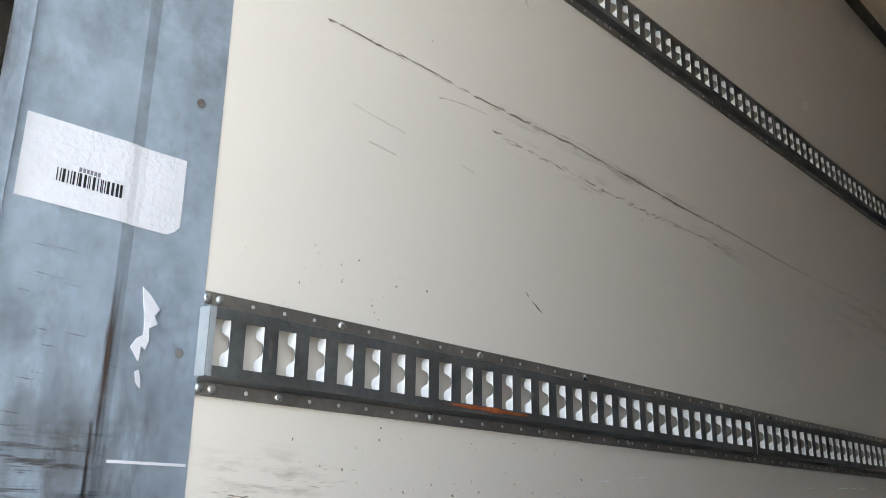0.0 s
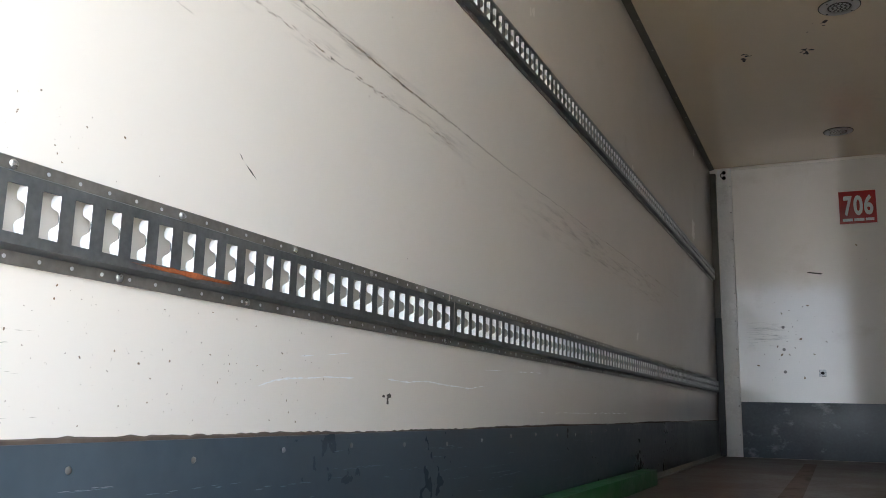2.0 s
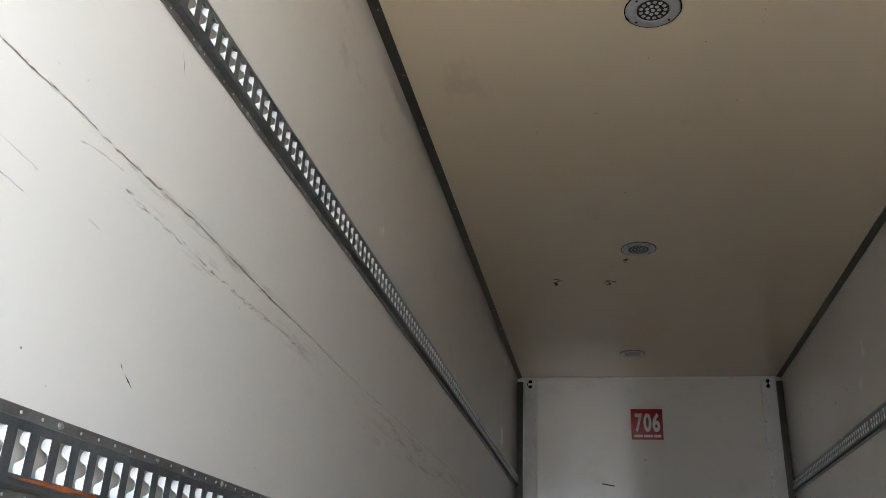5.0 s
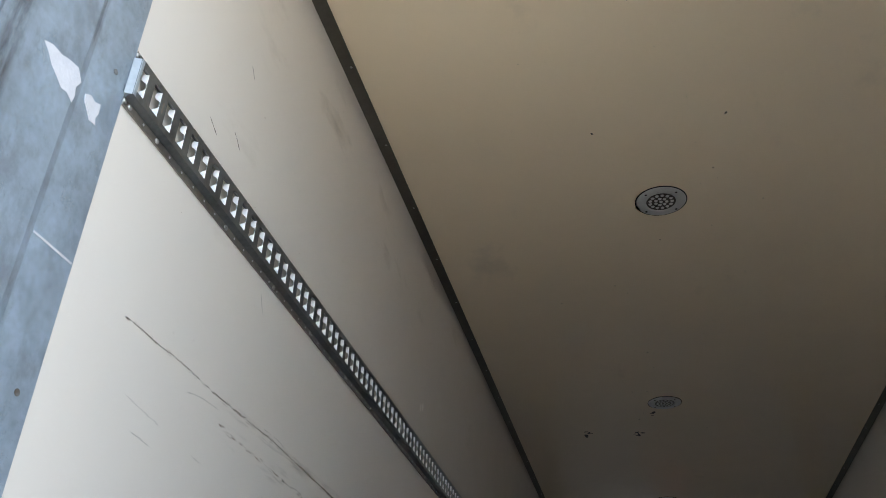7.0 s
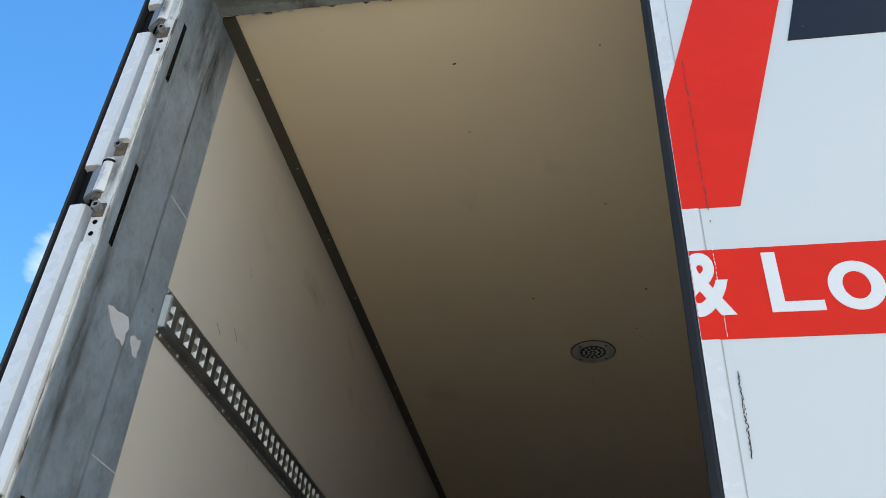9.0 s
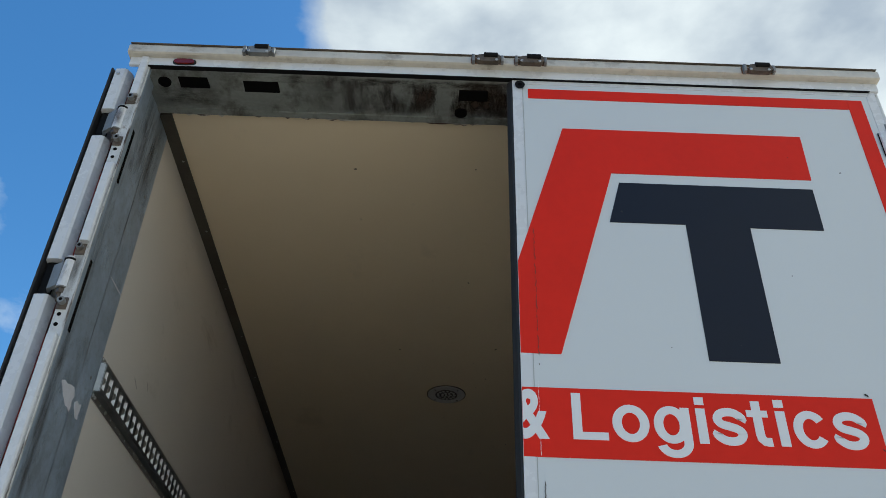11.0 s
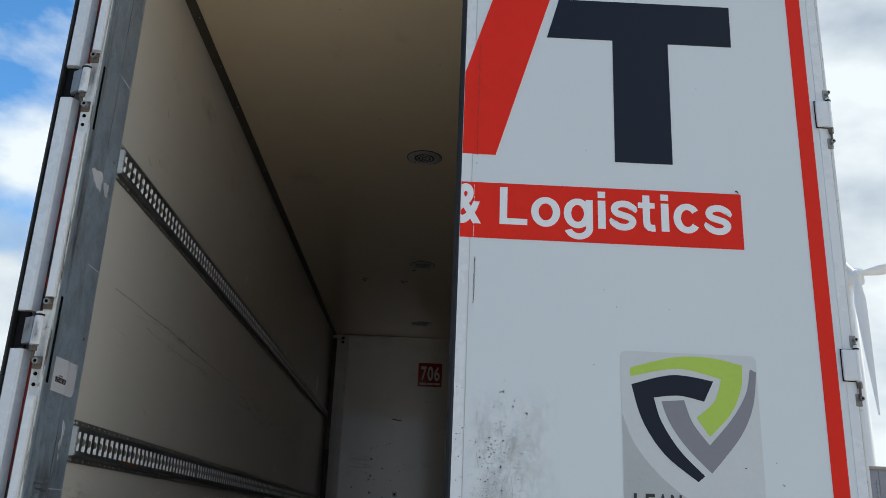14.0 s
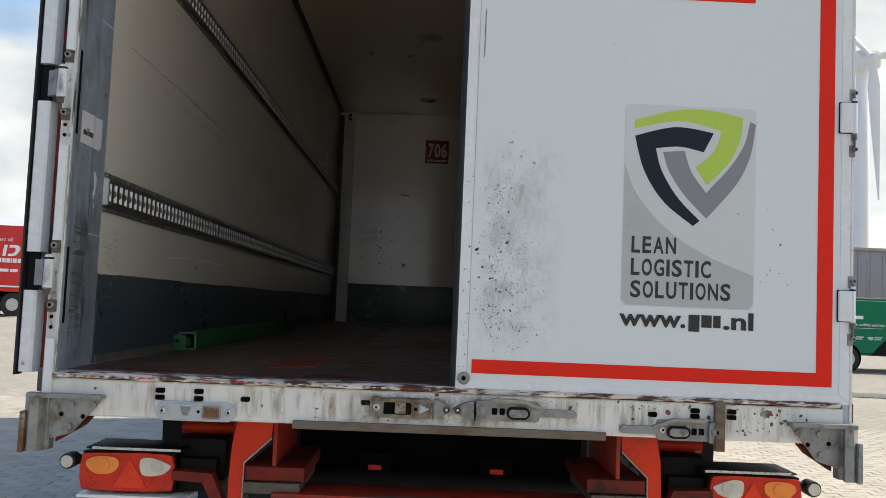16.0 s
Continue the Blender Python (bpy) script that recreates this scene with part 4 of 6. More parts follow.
# ---- ceiling lamps ----
lamp = thing("ceiling_lamp", (0, 0, 0), "round recessed ceiling lamp, unlit, grey ring with a dimpled lens", "ceiling lamp", "ceiling lamps")
bm = bmesh.new()
for (r0, z0), (r1, z1) in zip(((0.062, -0.004), (0.070, -0.008), (0.104, -0.005), (0.108, 0.0)), ((0.070, -0.008), (0.104, -0.005), (0.108, 0.0), (0.108, 0.001))):
    n = 40
    lo = [bm.verts.new((r0 * math.cos(2 * math.pi * k / n), r0 * math.sin(2 * math.pi * k / n), z0)) for k in range(n)]
    hi = [bm.verts.new((r1 * math.cos(2 * math.pi * k / n), r1 * math.sin(2 * math.pi * k / n), z1)) for k in range(n)]
    for k in range(n):
        bm.faces.new((lo[k], lo[(k + 1) % n], hi[(k + 1) % n], hi[k]))
bmesh.ops.remove_doubles(bm, verts=bm.verts, dist=1e-5)
part("ring", bm, M_LAMPRING, lamp)
part("gasket", rod((0, 0, -0.002), (0, 0, 0.001), 0.111, seg=40), M_BLACKSTEEL_SHADE, lamp, "dark gasket line round the ring")
lens = part("lens", rod((0, 0, -0.005), (0, 0, 0.0), 0.063, seg=32), M_LAMPGLASS, lamp)
for i in range(3):
    for k in range((1, 7, 13)[i]):
        n = (1, 7, 13)[i]
        a, q = 2 * math.pi * k / n, (0, 0.024, 0.047)[i]
        part("led", rod((q * math.cos(a), q * math.sin(a), -0.009), (q * math.cos(a), q * math.sin(a), -0.005), 0.005, 0.0085, seg=8), M_LAMPRING, lens)
for k in range(4):
    a = math.pi / 4 + k * math.pi / 2
    part("screw", bolt_head((0.09 * math.cos(a), 0.09 * math.sin(a), -0.0065), "-z", 0.005, 0.003), M_BLACKSTEEL_SHADE, lamp)
for y in (4.81, 7.15):
    copy_thing(lamp, pose(-0.14, y, ZC - 0.001))
lamp.matrix_basis = pose(-0.14, 2.45, ZC - 0.001)

# ---- number sign on the bulkhead ----
sign = thing("number_sign", (-0.012, YB, 3.13), "square red sign with white fleet number 706 on the bulkhead", "sign")
part("plate", box(-0.158, 0.134, YB - 0.004, YB - 0.0005, 3.13, 3.42, 0.001), M_SIGNRED, sign)
for digit, a, b in (("7", -0.122, -0.052), ("0", -0.044, 0.030), ("6", 0.038, 0.110)):
    lettering(digit, a, b, 3.212, 0.158, YB - 0.004, M_FILMWHITE, sign, bold=0.035)
for a, b in ((-0.135, -0.055), (-0.045, 0.035), (0.045, 0.112)):
    part("text_bar", box(a, b, YB - 0.0055, YB - 0.003, 3.152, 3.176), M_FILMWHITE, sign)

# ---- rear door frame ----
def jamb_x(y):
    """The inner face of the left jamb: a proud front half, a fold, and a set-back rear half."""
    return -1.2345 - 0.0043 * min(1.0, max(0.0, (y - 0.238) / 0.018))


frame_thing = thing("door_frame", (0, 0.1, 0.98), "galvanised steel rear door frame with white painted outer edges", "door frame", kind="structure")
XO = 1.275
for side in (-1, 1):
    s = side
    f = 1.203 if s < 0 else 1.222
    jamb = prism([(s * (XO if s < 0 else 1.258), 0.062), (s * (1.2415 if s < 0 else 1.2505), 0.060), (s * (1.2415 if s < 0 else 1.2505), 0.0), (s * f, 0.0), (s * f, 0.012), (s * (f + 0.014), 0.03), (s * (f + 0.014), 0.090), (s * 1.2345, 0.0960), (s * 1.2345, 0.238), (s * 1.2388, 0.256), (s * 1.2388, YJ), (s * XO, YJ)], "z", 0.99, 3.752)
    post = part("jamb", jamb, M_GALV, frame_thing, "stained blue-grey galvanised door jamb", smooth=0)
    xa, xb = sorted((s * 1.218, s * (XO + 0.004)))
    if s > 0:
        part("edge_base", box(1.2415, 1.2515, -0.003, 0.0005, 0.96, 3.745, 0.002), M_WORNWHITE, frame_thing, "white painted outer edge of the frame")
        continue
    part("edge_base", box(*sorted((s * 1.2085, s * 1.2425)), -0.004, 0.0005, 0.96, 3.745, 0.003), M_WORNWHITE, frame_thing, "white painted outer edge of the frame")
    stops = [1.02, 1.415 - 0.200, 1.415 + 0.100, 2.01 - 0.200, 2.01 + 0.100, 2.86 - 0.200, 2.86 + 0.105, 3.46 - 0.200, 3.46 + 0.100, 3.735]
    for z0, z1 in zip(stops[0::2], stops[1::2]):
        part("edge_channel", prism([(s * 1.2090, -0.004), (s * 1.2095, -0.014), (s * 1.2130, -0.019), (s * 1.2340, -0.019), (s * 1.2400, -0.010), (s * 1.2410, -0.004)], "z", z0, z1), M_WHITE, frame_thing, "white cover channel between the hinges")
    part("edge_seal", box(*sorted((s * 1.2032, s * 1.2078)), -0.0060, -0.0005, 1.12, 3.70, 0.001), M_FLAKING, frame_thing, "flaking sealant line")
    for z0, z1 in ((3.24, 3.46), (2.706, 2.944), (1.86, 2.13), (1.26, 1.50)):
        part("drain_slot", box(*sorted((s * 1.2162, s * 1.222)), 0.048, 0.064, z0, z1), M_VOIDSHADE, frame_thing, "long dark slot")
    for z in (3.02, 2.296, 1.557):
        part("weld_seam", box(*sorted((s * 1.2372, s * 1.2388)), 0.258, YJ - 0.004, z - 0.0018, z + 0.0018), M_TORN, frame_thing)
    for z, y in ((2.703, 0.325), (1.696, 0.336), (2.05, 0.33), (3.4, 0.325), (1.25, 0.33)):
        part("jamb_screw", bolt_head((s * 1.238, y, z), "x" if s < 0 else "-x", 0.0062, 0.0014), M_LATCH, frame_thing)
part("torn_sticker", prism([(0.140, 2.602), (0.160, 2.612), (0.185, 2.612), (0.205, 2.620), (0.230, 2.624), (0.247, 2.604), (0.238, 2.585), (0.243, 2.570), (0.240, 2.552), (0.222, 2.560), (0.208, 2.556), (0.192, 2.566), (0.172, 2.576), (0.158, 2.590)], "x", -1.2360, -1.2339), M_TORN, frame_thing, "torn white sticker remains", smooth=0)
part("torn_sticker", prism([(0.268, 2.597), (0.282, 2.606), (0.296, 2.602), (0.312, 2.609), (0.314, 2.588), (0.309, 2.575), (0.314, 2.562), (0.296, 2.560), (0.285, 2.572), (0.272, 2.583)], "x", -1.2385, -1.2368), M_TORN, frame_thing, "torn white sticker remains", smooth=0)
part("paint_smear", prism([(0.277, 1.772), (0.288, 1.764), (0.303, 1.747), (0.296, 1.738), (0.302, 1.728), (0.291, 1.721), (0.293, 1.706), (0.289, 1.694), (0.283, 1.698), (0.282, 1.678), (0.276, 1.686), (0.270, 1.695), (0.277, 1.707), (0.285, 1.712), (0.284, 1.736), (0.280, 1.752)], "x", -1.2385, -1.2368), M_TORN, frame_thing, "white paint smear", smooth=0)
part("paint_smear", prism([(0.279, 1.665), (0.284, 1.668), (0.288, 1.655), (0.288, 1.646), (0.282, 1.652)], "x", -1.2385, -1.2368), M_TORN, frame_thing, smooth=0)
on_jamb = lambda u, v: (jamb_x(u) + 0.0006, u, v)  # noqa: E731
on_jamb_too = lambda u, v: (jamb_x(u) + 0.0011, u, v)  # noqa: E731
dirt(0.230, 0.250, 1.50, 1.80, on_jamb, M_BROWNRUN, frame_thing, "rust_streak", 16)
dirt(0.205, 0.265, 1.12, 1.52, on_jamb_too, M_BROWNRUN, frame_thing, "rust_streak", 16)
dirt(0.232, 0.248, 2.6, 3.70, on_jamb, M_BROWNRUN, frame_thing, "rust_streak", 16)
dirt(0.032, 0.089, 1.2, 3.70, lambda u, v: (-1.2152, u, v), M_GRIMEFILM, frame_thing, "grime_streak", 16)
dirt(0.10, 0.36, 3.35, 3.74, on_jamb, M_GRIMEFILM, frame_thing, "grime_streak")
dirt(0.098, 0.364, 1.08, 1.78, on_jamb, M_JAMBDUST, frame_thing, "jamb_dirt", 24)
dirt(0.10, 0.27, 1.12, 1.62, on_jamb_too, M_JAMBSCRATCH, frame_thing, "scrape_lines", 24)
dirt(0.10, 0.25, 1.46, 1.60, lambda u, v: (jamb_x(u) + 0.0016, u, v), M_JAMBSCRATCH, frame_thing, "scrape_lines", 16)
for z0, z1 in ((1.5, 2.2), (2.1, 2.9), (2.8, 3.6)):
    dirt(0.098, 0.235, z0, z1, lambda u, v: (jamb_x(u) + 0.0003, u, v), M_PALEZINC, frame_thing, "zinc_bloom", 16)
    dirt(0.258, 0.362, z0, z1, lambda u, v: (jamb_x(u) + 0.0003, u, v), M_PALEZINC, frame_thing, "zinc_bloom", 16)
r = random.Random(31)
scuffs([[(y, z), (y + 0.004, z - 0.03 - 0.07 * r.random())] for y, z in ((0.02 + 0.2 * r.random(), 2.1 + 1.4 * r.random()) for _ in range(50))] + [[(y, z), (y + 0.06, z - 0.004)] for y, z in ((0.03 + 0.2 * r.random(), 1.15 + 0.65 * r.random()) for _ in range(34))], -1.2345, M_SCUFF, frame_thing, "jamb_scratch", 0.0007, 0.004, 0.5, 0.014, 32)

# header
part("header_soffit", prism([(0.0, 3.700), (0.012, 3.698), (0.203, 3.720), (0.203, 3.714), (0.228, 3.714), (0.228, 3.78), (0.0, 3.78)], "x", -1.236, 1.236), M_GRIME, frame_thing, "grimy galvanised underside of the header")
soffit_at = lambda u, v: (u, v, 3.6975 + (v - 0.012) * 0.1152)  # noqa: E731
dirt(-0.80, 1.2, 0.012, 0.20, soffit_at, M_SOFFITRUN, frame_thing, "grime_streak", 20)
dirt(-0.62, 0.3, 0.012, 0.20, lambda u, v: (u, v, 3.6969 + (v - 0.012) * 0.1152), M_SOFFITRUN, frame_thing, "grime_streak", 20)
dirt(-1.22, 1.2, 0.004, 0.05, lambda u, v: (u, v, 3.6972 + (v - 0.012) * 0.1152), M_GRIMEFILM, frame_thing, "grime_streak", 20)
dirt(-1.235, -0.98, 0.06, 0.20, lambda u, v: (u, v, 3.6971 + (v - 0.012) * 0.1152), M_GRIMEFILM, frame_thing, "grime_streak", 20)
part("header_face", box(-XO, 1.254, -0.012, 0.0, 3.7015, 3.752, 0.003), M_WHITE, frame_thing, "white header strip")
bm = prism([(-0.030, 3.738), (-0.036, 3.742), (-0.036, 3.768), (-0.030, 3.780), (0.02, 3.796), (0.02, 3.738)], "x", -XO - 0.006, 1.258)
part("cornice_line", box(-XO - 0.004, 1.256, -0.0375, -0.028, 3.7810, 3.7828), M_OILY, frame_thing, "dark joint along the roof edge")
part("cornice", bm, M_CREAM, frame_thing, "cream rusty roof edge profile")
q = random.Random(61)
bm = bmesh.new()
rows = []
for k in range(161):
    x, w, h = -1.19 + 2.38 * k / 160, 0.005 + 0.012 * q.random() ** 2, 0.004 + 0.008 * q.random()
    c = 0.230 + 0.003 * math.sin(k * 0.21) + 0.002 * q.random()
    rows.append([bm.verts.new(p) for p in ((x, c - w, ZC - 0.006), (x, c - w * 0.3, ZC - 0.008 - h), (x, c + w * 0.6, ZC - 0.006 - h), (x, c + w, ZC + 0.002), (x, c - w, ZC + 0.002))])
for a, b in zip(rows, rows[1:]):
    for k in range(5):
        bm.faces.new((a[k], a[(k + 1) % 5], b[(k + 1) % 5], b[k]))
part("seal_bead", bm, M_EDGE, frame_thing, "rough flaking bead of sealant", smooth=0)
part("rust_line", box(-0.42, 0.01, 0.2285, 0.2345, ZC - 0.013, ZC - 0.004), M_RUST, frame_thing, "rusty stretch of the ceiling joint")
part("lip_line", box(-1.222, 1.222, -0.0135, 0.004, 3.6985, 3.7010), M_BLACKSTEEL_SHADE, frame_thing, "dark grimy lip under the header")
for x0, x1, y0, y1 in ((-1.12, -1.02, 0.035, 0.085), (-0.90, -0.78, 0.045, 0.095), (-0.16, -0.06, 0.05, 0.10), (0.35, 0.47, 0.045, 0.095)):
    part("soffit_slot", box(x0, x1, y0, y1, 3.7, 3.7055 + 0.118 * (y0 - 0.0)), M_VOIDSHADE, frame_thing, "dark rectangular slot")
for x, y in ((-1.17, 0.06), (-0.15, 0.17)):
    part("soffit_hole", rod((x, y, 3.69 + 0.1 * y), (x, y, 3.7005 + 0.118 * y), 0.022, seg=16), M_VOIDSHADE, frame_thing, "dark round hole")
marker = thing("marker_lamp", (-1.09, -0.012, 3.73), "small oval dark red marker lamp on the header", "marker lamp")
oval = [(-1.09 + 0.034 * math.copysign(abs(math.cos(a)) ** 0.6, math.cos(a)), 3.719 + 0.0105 * math.copysign(abs(math.sin(a)) ** 0.8, math.sin(a))) for a in np.linspace(0, 2 * math.pi, 29)[:-1]]
part("lens", prism(oval, "y", -0.021, -0.011), M_MARKER, marker)
part("base", prism([(-1.09 + (x + 1.09) * 1.16, 3.719 + (z - 3.719) * 1.32) for x, z in oval], "y", -0.015, -0.0105), M_RUBBER, marker)

# keepers under the cornice
for x in (-0.84, -0.07, 0.075, 0.845):
    keeper = thing("bar_keeper", (x, -0.03, 3.745), "weathered steel locking bar keeper under the roof edge", "door keeper", "locking bar keepers")
    part("base_plate", box(x - 0.055, x + 0.055, -0.040, -0.034, 3.740, 3.768, 0.003), M_LATCH if x < -0.5 else M_RUST, keeper)
    part("cam_hook", prism([(x - 0.040, 3.742), (x - 0.030, 3.762), (x - 0.012, 3.764), (x - 0.008, 3.752), (x + 0.012, 3.750), (x + 0.016, 3.768), (x + 0.040, 3.764), (x + 0.046, 3.744), (x + 0.034, 3.732), (x - 0.03, 3.732)], "y", -0.058, -0.040), M_OILY if x > -0.5 else M_LATCH, keeper)
    part("cam_roll", rod((x - 0.012, -0.056, 3.760), (x + 0.034, -0.056, 3.760), 0.0105), M_BLACKSTEEL_SHADE, keeper)
    part("side_lug", box(x - 0.052, x - 0.042, -0.056, -0.036, 3.734, 3.766, 0.002), M_LATCH, keeper)
    part("side_lug", box(x + 0.046, x + 0.055, -0.056, -0.036, 3.736, 3.764, 0.002), M_LATCH, keeper)
    for k in (-0.030, 0.030):
        part("keeper_bolt", bolt_head((x + k, -0.058, 3.739), "-y", 0.005, 0.003), M_BOLT, keeper)


# sill
sill = thing("rear_sill", (0, 0, 0.985), "white painted steel rear sill, rust-streaked, with worn top edge", "sill", kind="structure")
part("beam", prism([(0.0, 0.985), (-0.004, 0.99), (-0.004, 1.09), (0.0, 1.096), (0.15, 1.096), (0.15, 0.985)], "x", -1.222, 1.222), M_SILL, sill)


def worn_edge(seed):
    q = random.Random(seed)
    bm = bmesh.new()
    rows = []
    n = 140
    for k in range(n + 1):
        x = -1.212 + 2.424 * k / n
        a, b = 0.004 * q.random(), 0.005 * q.random()
        rows.append([bm.verts.new(p) for p in ((x, -0.007 - a, 1.102 - b), (x, -0.012 - a, 1.109), (x, -0.004, 1.1165 - 0.3 * b), (x, 0.07, 1.1165 - 0.3 * b), (x, 0.07, 1.092))])
    for u, v in zip(rows, rows[1:]):
        for k in range(5):
            bm.faces.new((u[k], u[(k + 1) % 5], v[(k + 1) % 5], v[k]))
    return bm


part("worn_edge", worn_edge(5), M_EDGE, sill, "rusty battered top edge of the sill")
q = random.Random(9)
for k in range(80):
    x = -1.19 + 1.2 * q.random()
    w, h = 0.003 + 0.012 * q.random(), 0.0015 + 0.003 * q.random()
    part("paint_flake", prism(rough_outline(x, 1.106, w, h * 0.75, 10, 0.5, 40 + k), "y", -0.0165 - 0.0001 * k, -0.010), (M_SILL, M_REDCHIP, M_REDCHIP, M_SILL, M_RUST)[k % 5], sill, smooth=0)
part("lower_flange", box(-0.475, 0.485, -0.018, 0.10, 0.972, 0.997, 0.003), M_FLANGEPAINT, sill, "dirty rust-stained lower flange")
for x, z in ((-0.882, 1.071), (-0.882, 1.050), (-0.765, 1.072), (-0.765, 1.050), (-0.623, 1.054), (-0.256, 1.058), (0.760, 1.073), (0.760, 1.056), (0.874, 1.074), (0.874, 1.057), (0.628, 1.057)):
    bm = bmesh.new()
    box(x - 0.014, x + 0.014, -0.0062, -0.0035, z - 0.0075, z + 0.0075, 0.006, bm, 3)
    part("slot_hole", bm, M_VOIDSHADE, sill, "dark oval hole")
dirt(-1.2, 0.0, 0.992, 1.094, lambda u, v: (u, -0.0056, v), M_RUSTRUN, sill, "rust_streaks", 20)
dirt(0.0, 1.2, 0.992, 1.10, lambda u, v: (u, -0.0056, v), M_RUSTRUN, sill, "rust_streaks", 20)
dirt(-0.36, 0.16, 0.990, 1.098, lambda u, v: (u, -0.0072, v), M_LATCHGRIME, sill, "grime_streak", 20)
dirt(-0.55, 0.35, 0.992, 1.085, lambda u, v: (u, -0.0066, v), M_BROWNRUN2, sill, "grime_streak", 20)
# Brown stain below the lip, also painted as the lip's shadow line.
dirt(-1.2, 0.6, 1.070, 1.104, lambda u, v: (u, -0.0060, v), M_BROWNRUN2, sill, "rust_streaks", 20)
flecks([(0.90, 1.12, 1.04, 1.09, 22), (0.45, 0.75, 1.07, 1.095, 18), (0.86, 1.0, 1.0, 1.03, 12)], lambda u, v: (u, -0.0054, v), M_OILY, sill, "paint_chips", 34, (0.002, 0.009), 0.7)
part("bare_patch", prism(rough_outline(0.985, 1.072, 0.022, 0.016, 16, 0.5, 12), "y", -0.0058, -0.0035), M_RUST, sill, "bare rusty patch", smooth=0)
flecks([(-1.15, 1.15, 1.0, 1.09, 60)], lambda u, v: (u, -0.0052, v), M_RUST, sill, "rust_spots", 33, (0.002, 0.008), 0.8)


def stadium(x0, x1, z0, z1, n=12):
    h, z = (z1 - z0) / 2, (z0 + z1) / 2
    return [(x1 - h + h * math.cos(a), z + h * math.sin(a)) for a in np.linspace(-math.pi / 2, math.pi / 2, n)] + [(x0 + h + h * math.cos(a), z + h * math.sin(a)) for a in np.linspace(math.pi / 2, 1.5 * math.pi, n)]


def latch(x0, x1, z, variant):
    """Lever latch on the sill: a plain one, an open rusty one, or one with its lever folded over (and its mirror image)."""
    m, turned = (x0 + x1) / 2, variant == 3
    ob = thing("lever_latch", (m, -0.02, z - 0.03), ("galvanised lever latch plate bolted on the sill, standing empty", "rusty lever latch bolted on the sill, its recess open", "stained lever latch on the sill with its handle folded over", "stained lever latch on the sill beside a rusty strap")[variant], "latch", "sill latches")

    def fx(points):
        return [(x0 + x1 - x, zz) for x, zz in points] if turned else points

    def bx(a, b):
        return (x0 + x1 - b, x0 + x1 - a) if turned else (a, b)

    skin = (M_CAP, M_LATCHRUST, M_LATCH, M_LATCH)[variant]
    part("plate", prism(stadium(x0, x1, z - 0.029, z + 0.029) if variant == 0 else rounded(x0, x1, z - 0.031, z + 0.031, 0.012), "y", -0.016, -0.004), skin, ob)
    if variant == 0:
        part("lever", prism(rounded(x0 + 0.045, x1 - 0.040, z - 0.023, z + 0.023, 0.010), "y", -0.021, -0.0155), skin, ob)
        part("arrow_boss", prism([(m - 0.045, z + 0.014), (m - 0.012, z + 0.014), (m - 0.022, z - 0.012), (m - 0.036, z - 0.012)], "y", -0.0235, -0.0205), M_LATCH, ob)
        part("pin_hole", rod((m + 0.010, -0.0216, z), (m + 0.010, -0.0205, z), 0.005, seg=12), M_VOIDSHADE, ob)
        part("window_rim", prism(rounded(m + 0.020, m + 0.078, z - 0.021, z + 0.021, 0.006), "y", -0.0225, -0.0205), M_LATCH, ob)
        part("window", box(m + 0.026, m + 0.072, -0.0231, -0.0222, z - 0.015, z + 0.015), M_RUST, ob, "rusty opening behind the lever")
    elif variant == 1:
        part("recess", prism(rounded(x0 + 0.040, x0 + 0.125, z - 0.020, z + 0.016, 0.005), "y", -0.0172, -0.0155), M_VOIDSHADE, ob, "dark open recess")
        part("lever", prism(rounded(x0 + 0.075, x0 + 0.108, z - 0.016, z + 0.020, 0.004), "y", -0.024, -0.017), M_RUST, ob)
        part("top_lip", box(x0 + 0.03, x1 - 0.02, -0.026, -0.0155, z + 0.020, z + 0.029, 0.003), skin, ob)
        part("pin_hole", rod((x0 + 0.138, -0.0168, z - 0.002), (x0 + 0.138, -0.0158, z - 0.002), 0.006, seg=12), M_VOIDSHADE, ob)
        part("arrow_boss", prism([(x1 - 0.034, z + 0.014), (x1 - 0.004, z), (x1 - 0.034, z - 0.014)], "y", -0.026, -0.0155), M_CAP, ob)
    else:
        part("end_block", prism(fx(rounded(x0 + 0.004, x0 + 0.048, z - 0.034, z + 0.030, 0.006)), "y", -0.030, -0.0155), skin, ob)
        part("end_cap", bolt_head((bx(x0 + 0.026, x0 + 0.026)[0], -0.030, z), "-y", 0.015, 0.006), skin, ob)
        for a in (0.060, 0.083):
            part("pin_hole", box(*bx(x0 + a, x0 + a + 0.016), -0.0185, -0.0158, z - 0.012, z + 0.008, 0.002), M_VOIDSHADE, ob)
        part("loop", prism(fx(stadium(x0 + 0.104, x1 - 0.030, z - 0.024, z + 0.014)), "y", -0.025, -0.0155), M_BLACKSTEEL_SHADE, ob, "dark oval lever loop")
        part("lever", prism(fx(stadium(x0 + 0.111, x1 - 0.037, z - 0.017, z + 0.007)), "y", -0.030, -0.0245), skin, ob)
        part("handle", prism(fx([(x0 + 0.050, z + 0.030), (x0 + 0.060, z + 0.038), (x1 - 0.045, z + 0.036), (x1 - 0.01, z + 0.022), (x1 + 0.012, z + 0.014), (x1 + 0.012, z + 0.008), (x1 - 0.020, z + 0.014), (x1 - 0.05, z + 0.026), (x0 + 0.062, z + 0.026)]), "y", -0.030, -0.014), M_FLANGE, ob, "long dark lever handle")
        part("parked_bar", prism(fx(stadium(x1 - 0.030, x1 + 0.115, z - 0.014, z + 0.010, 4)), "y", -0.0155 - 0.004, -0.0065), M_LATCH, ob, "grey flat bar parked along the sill")
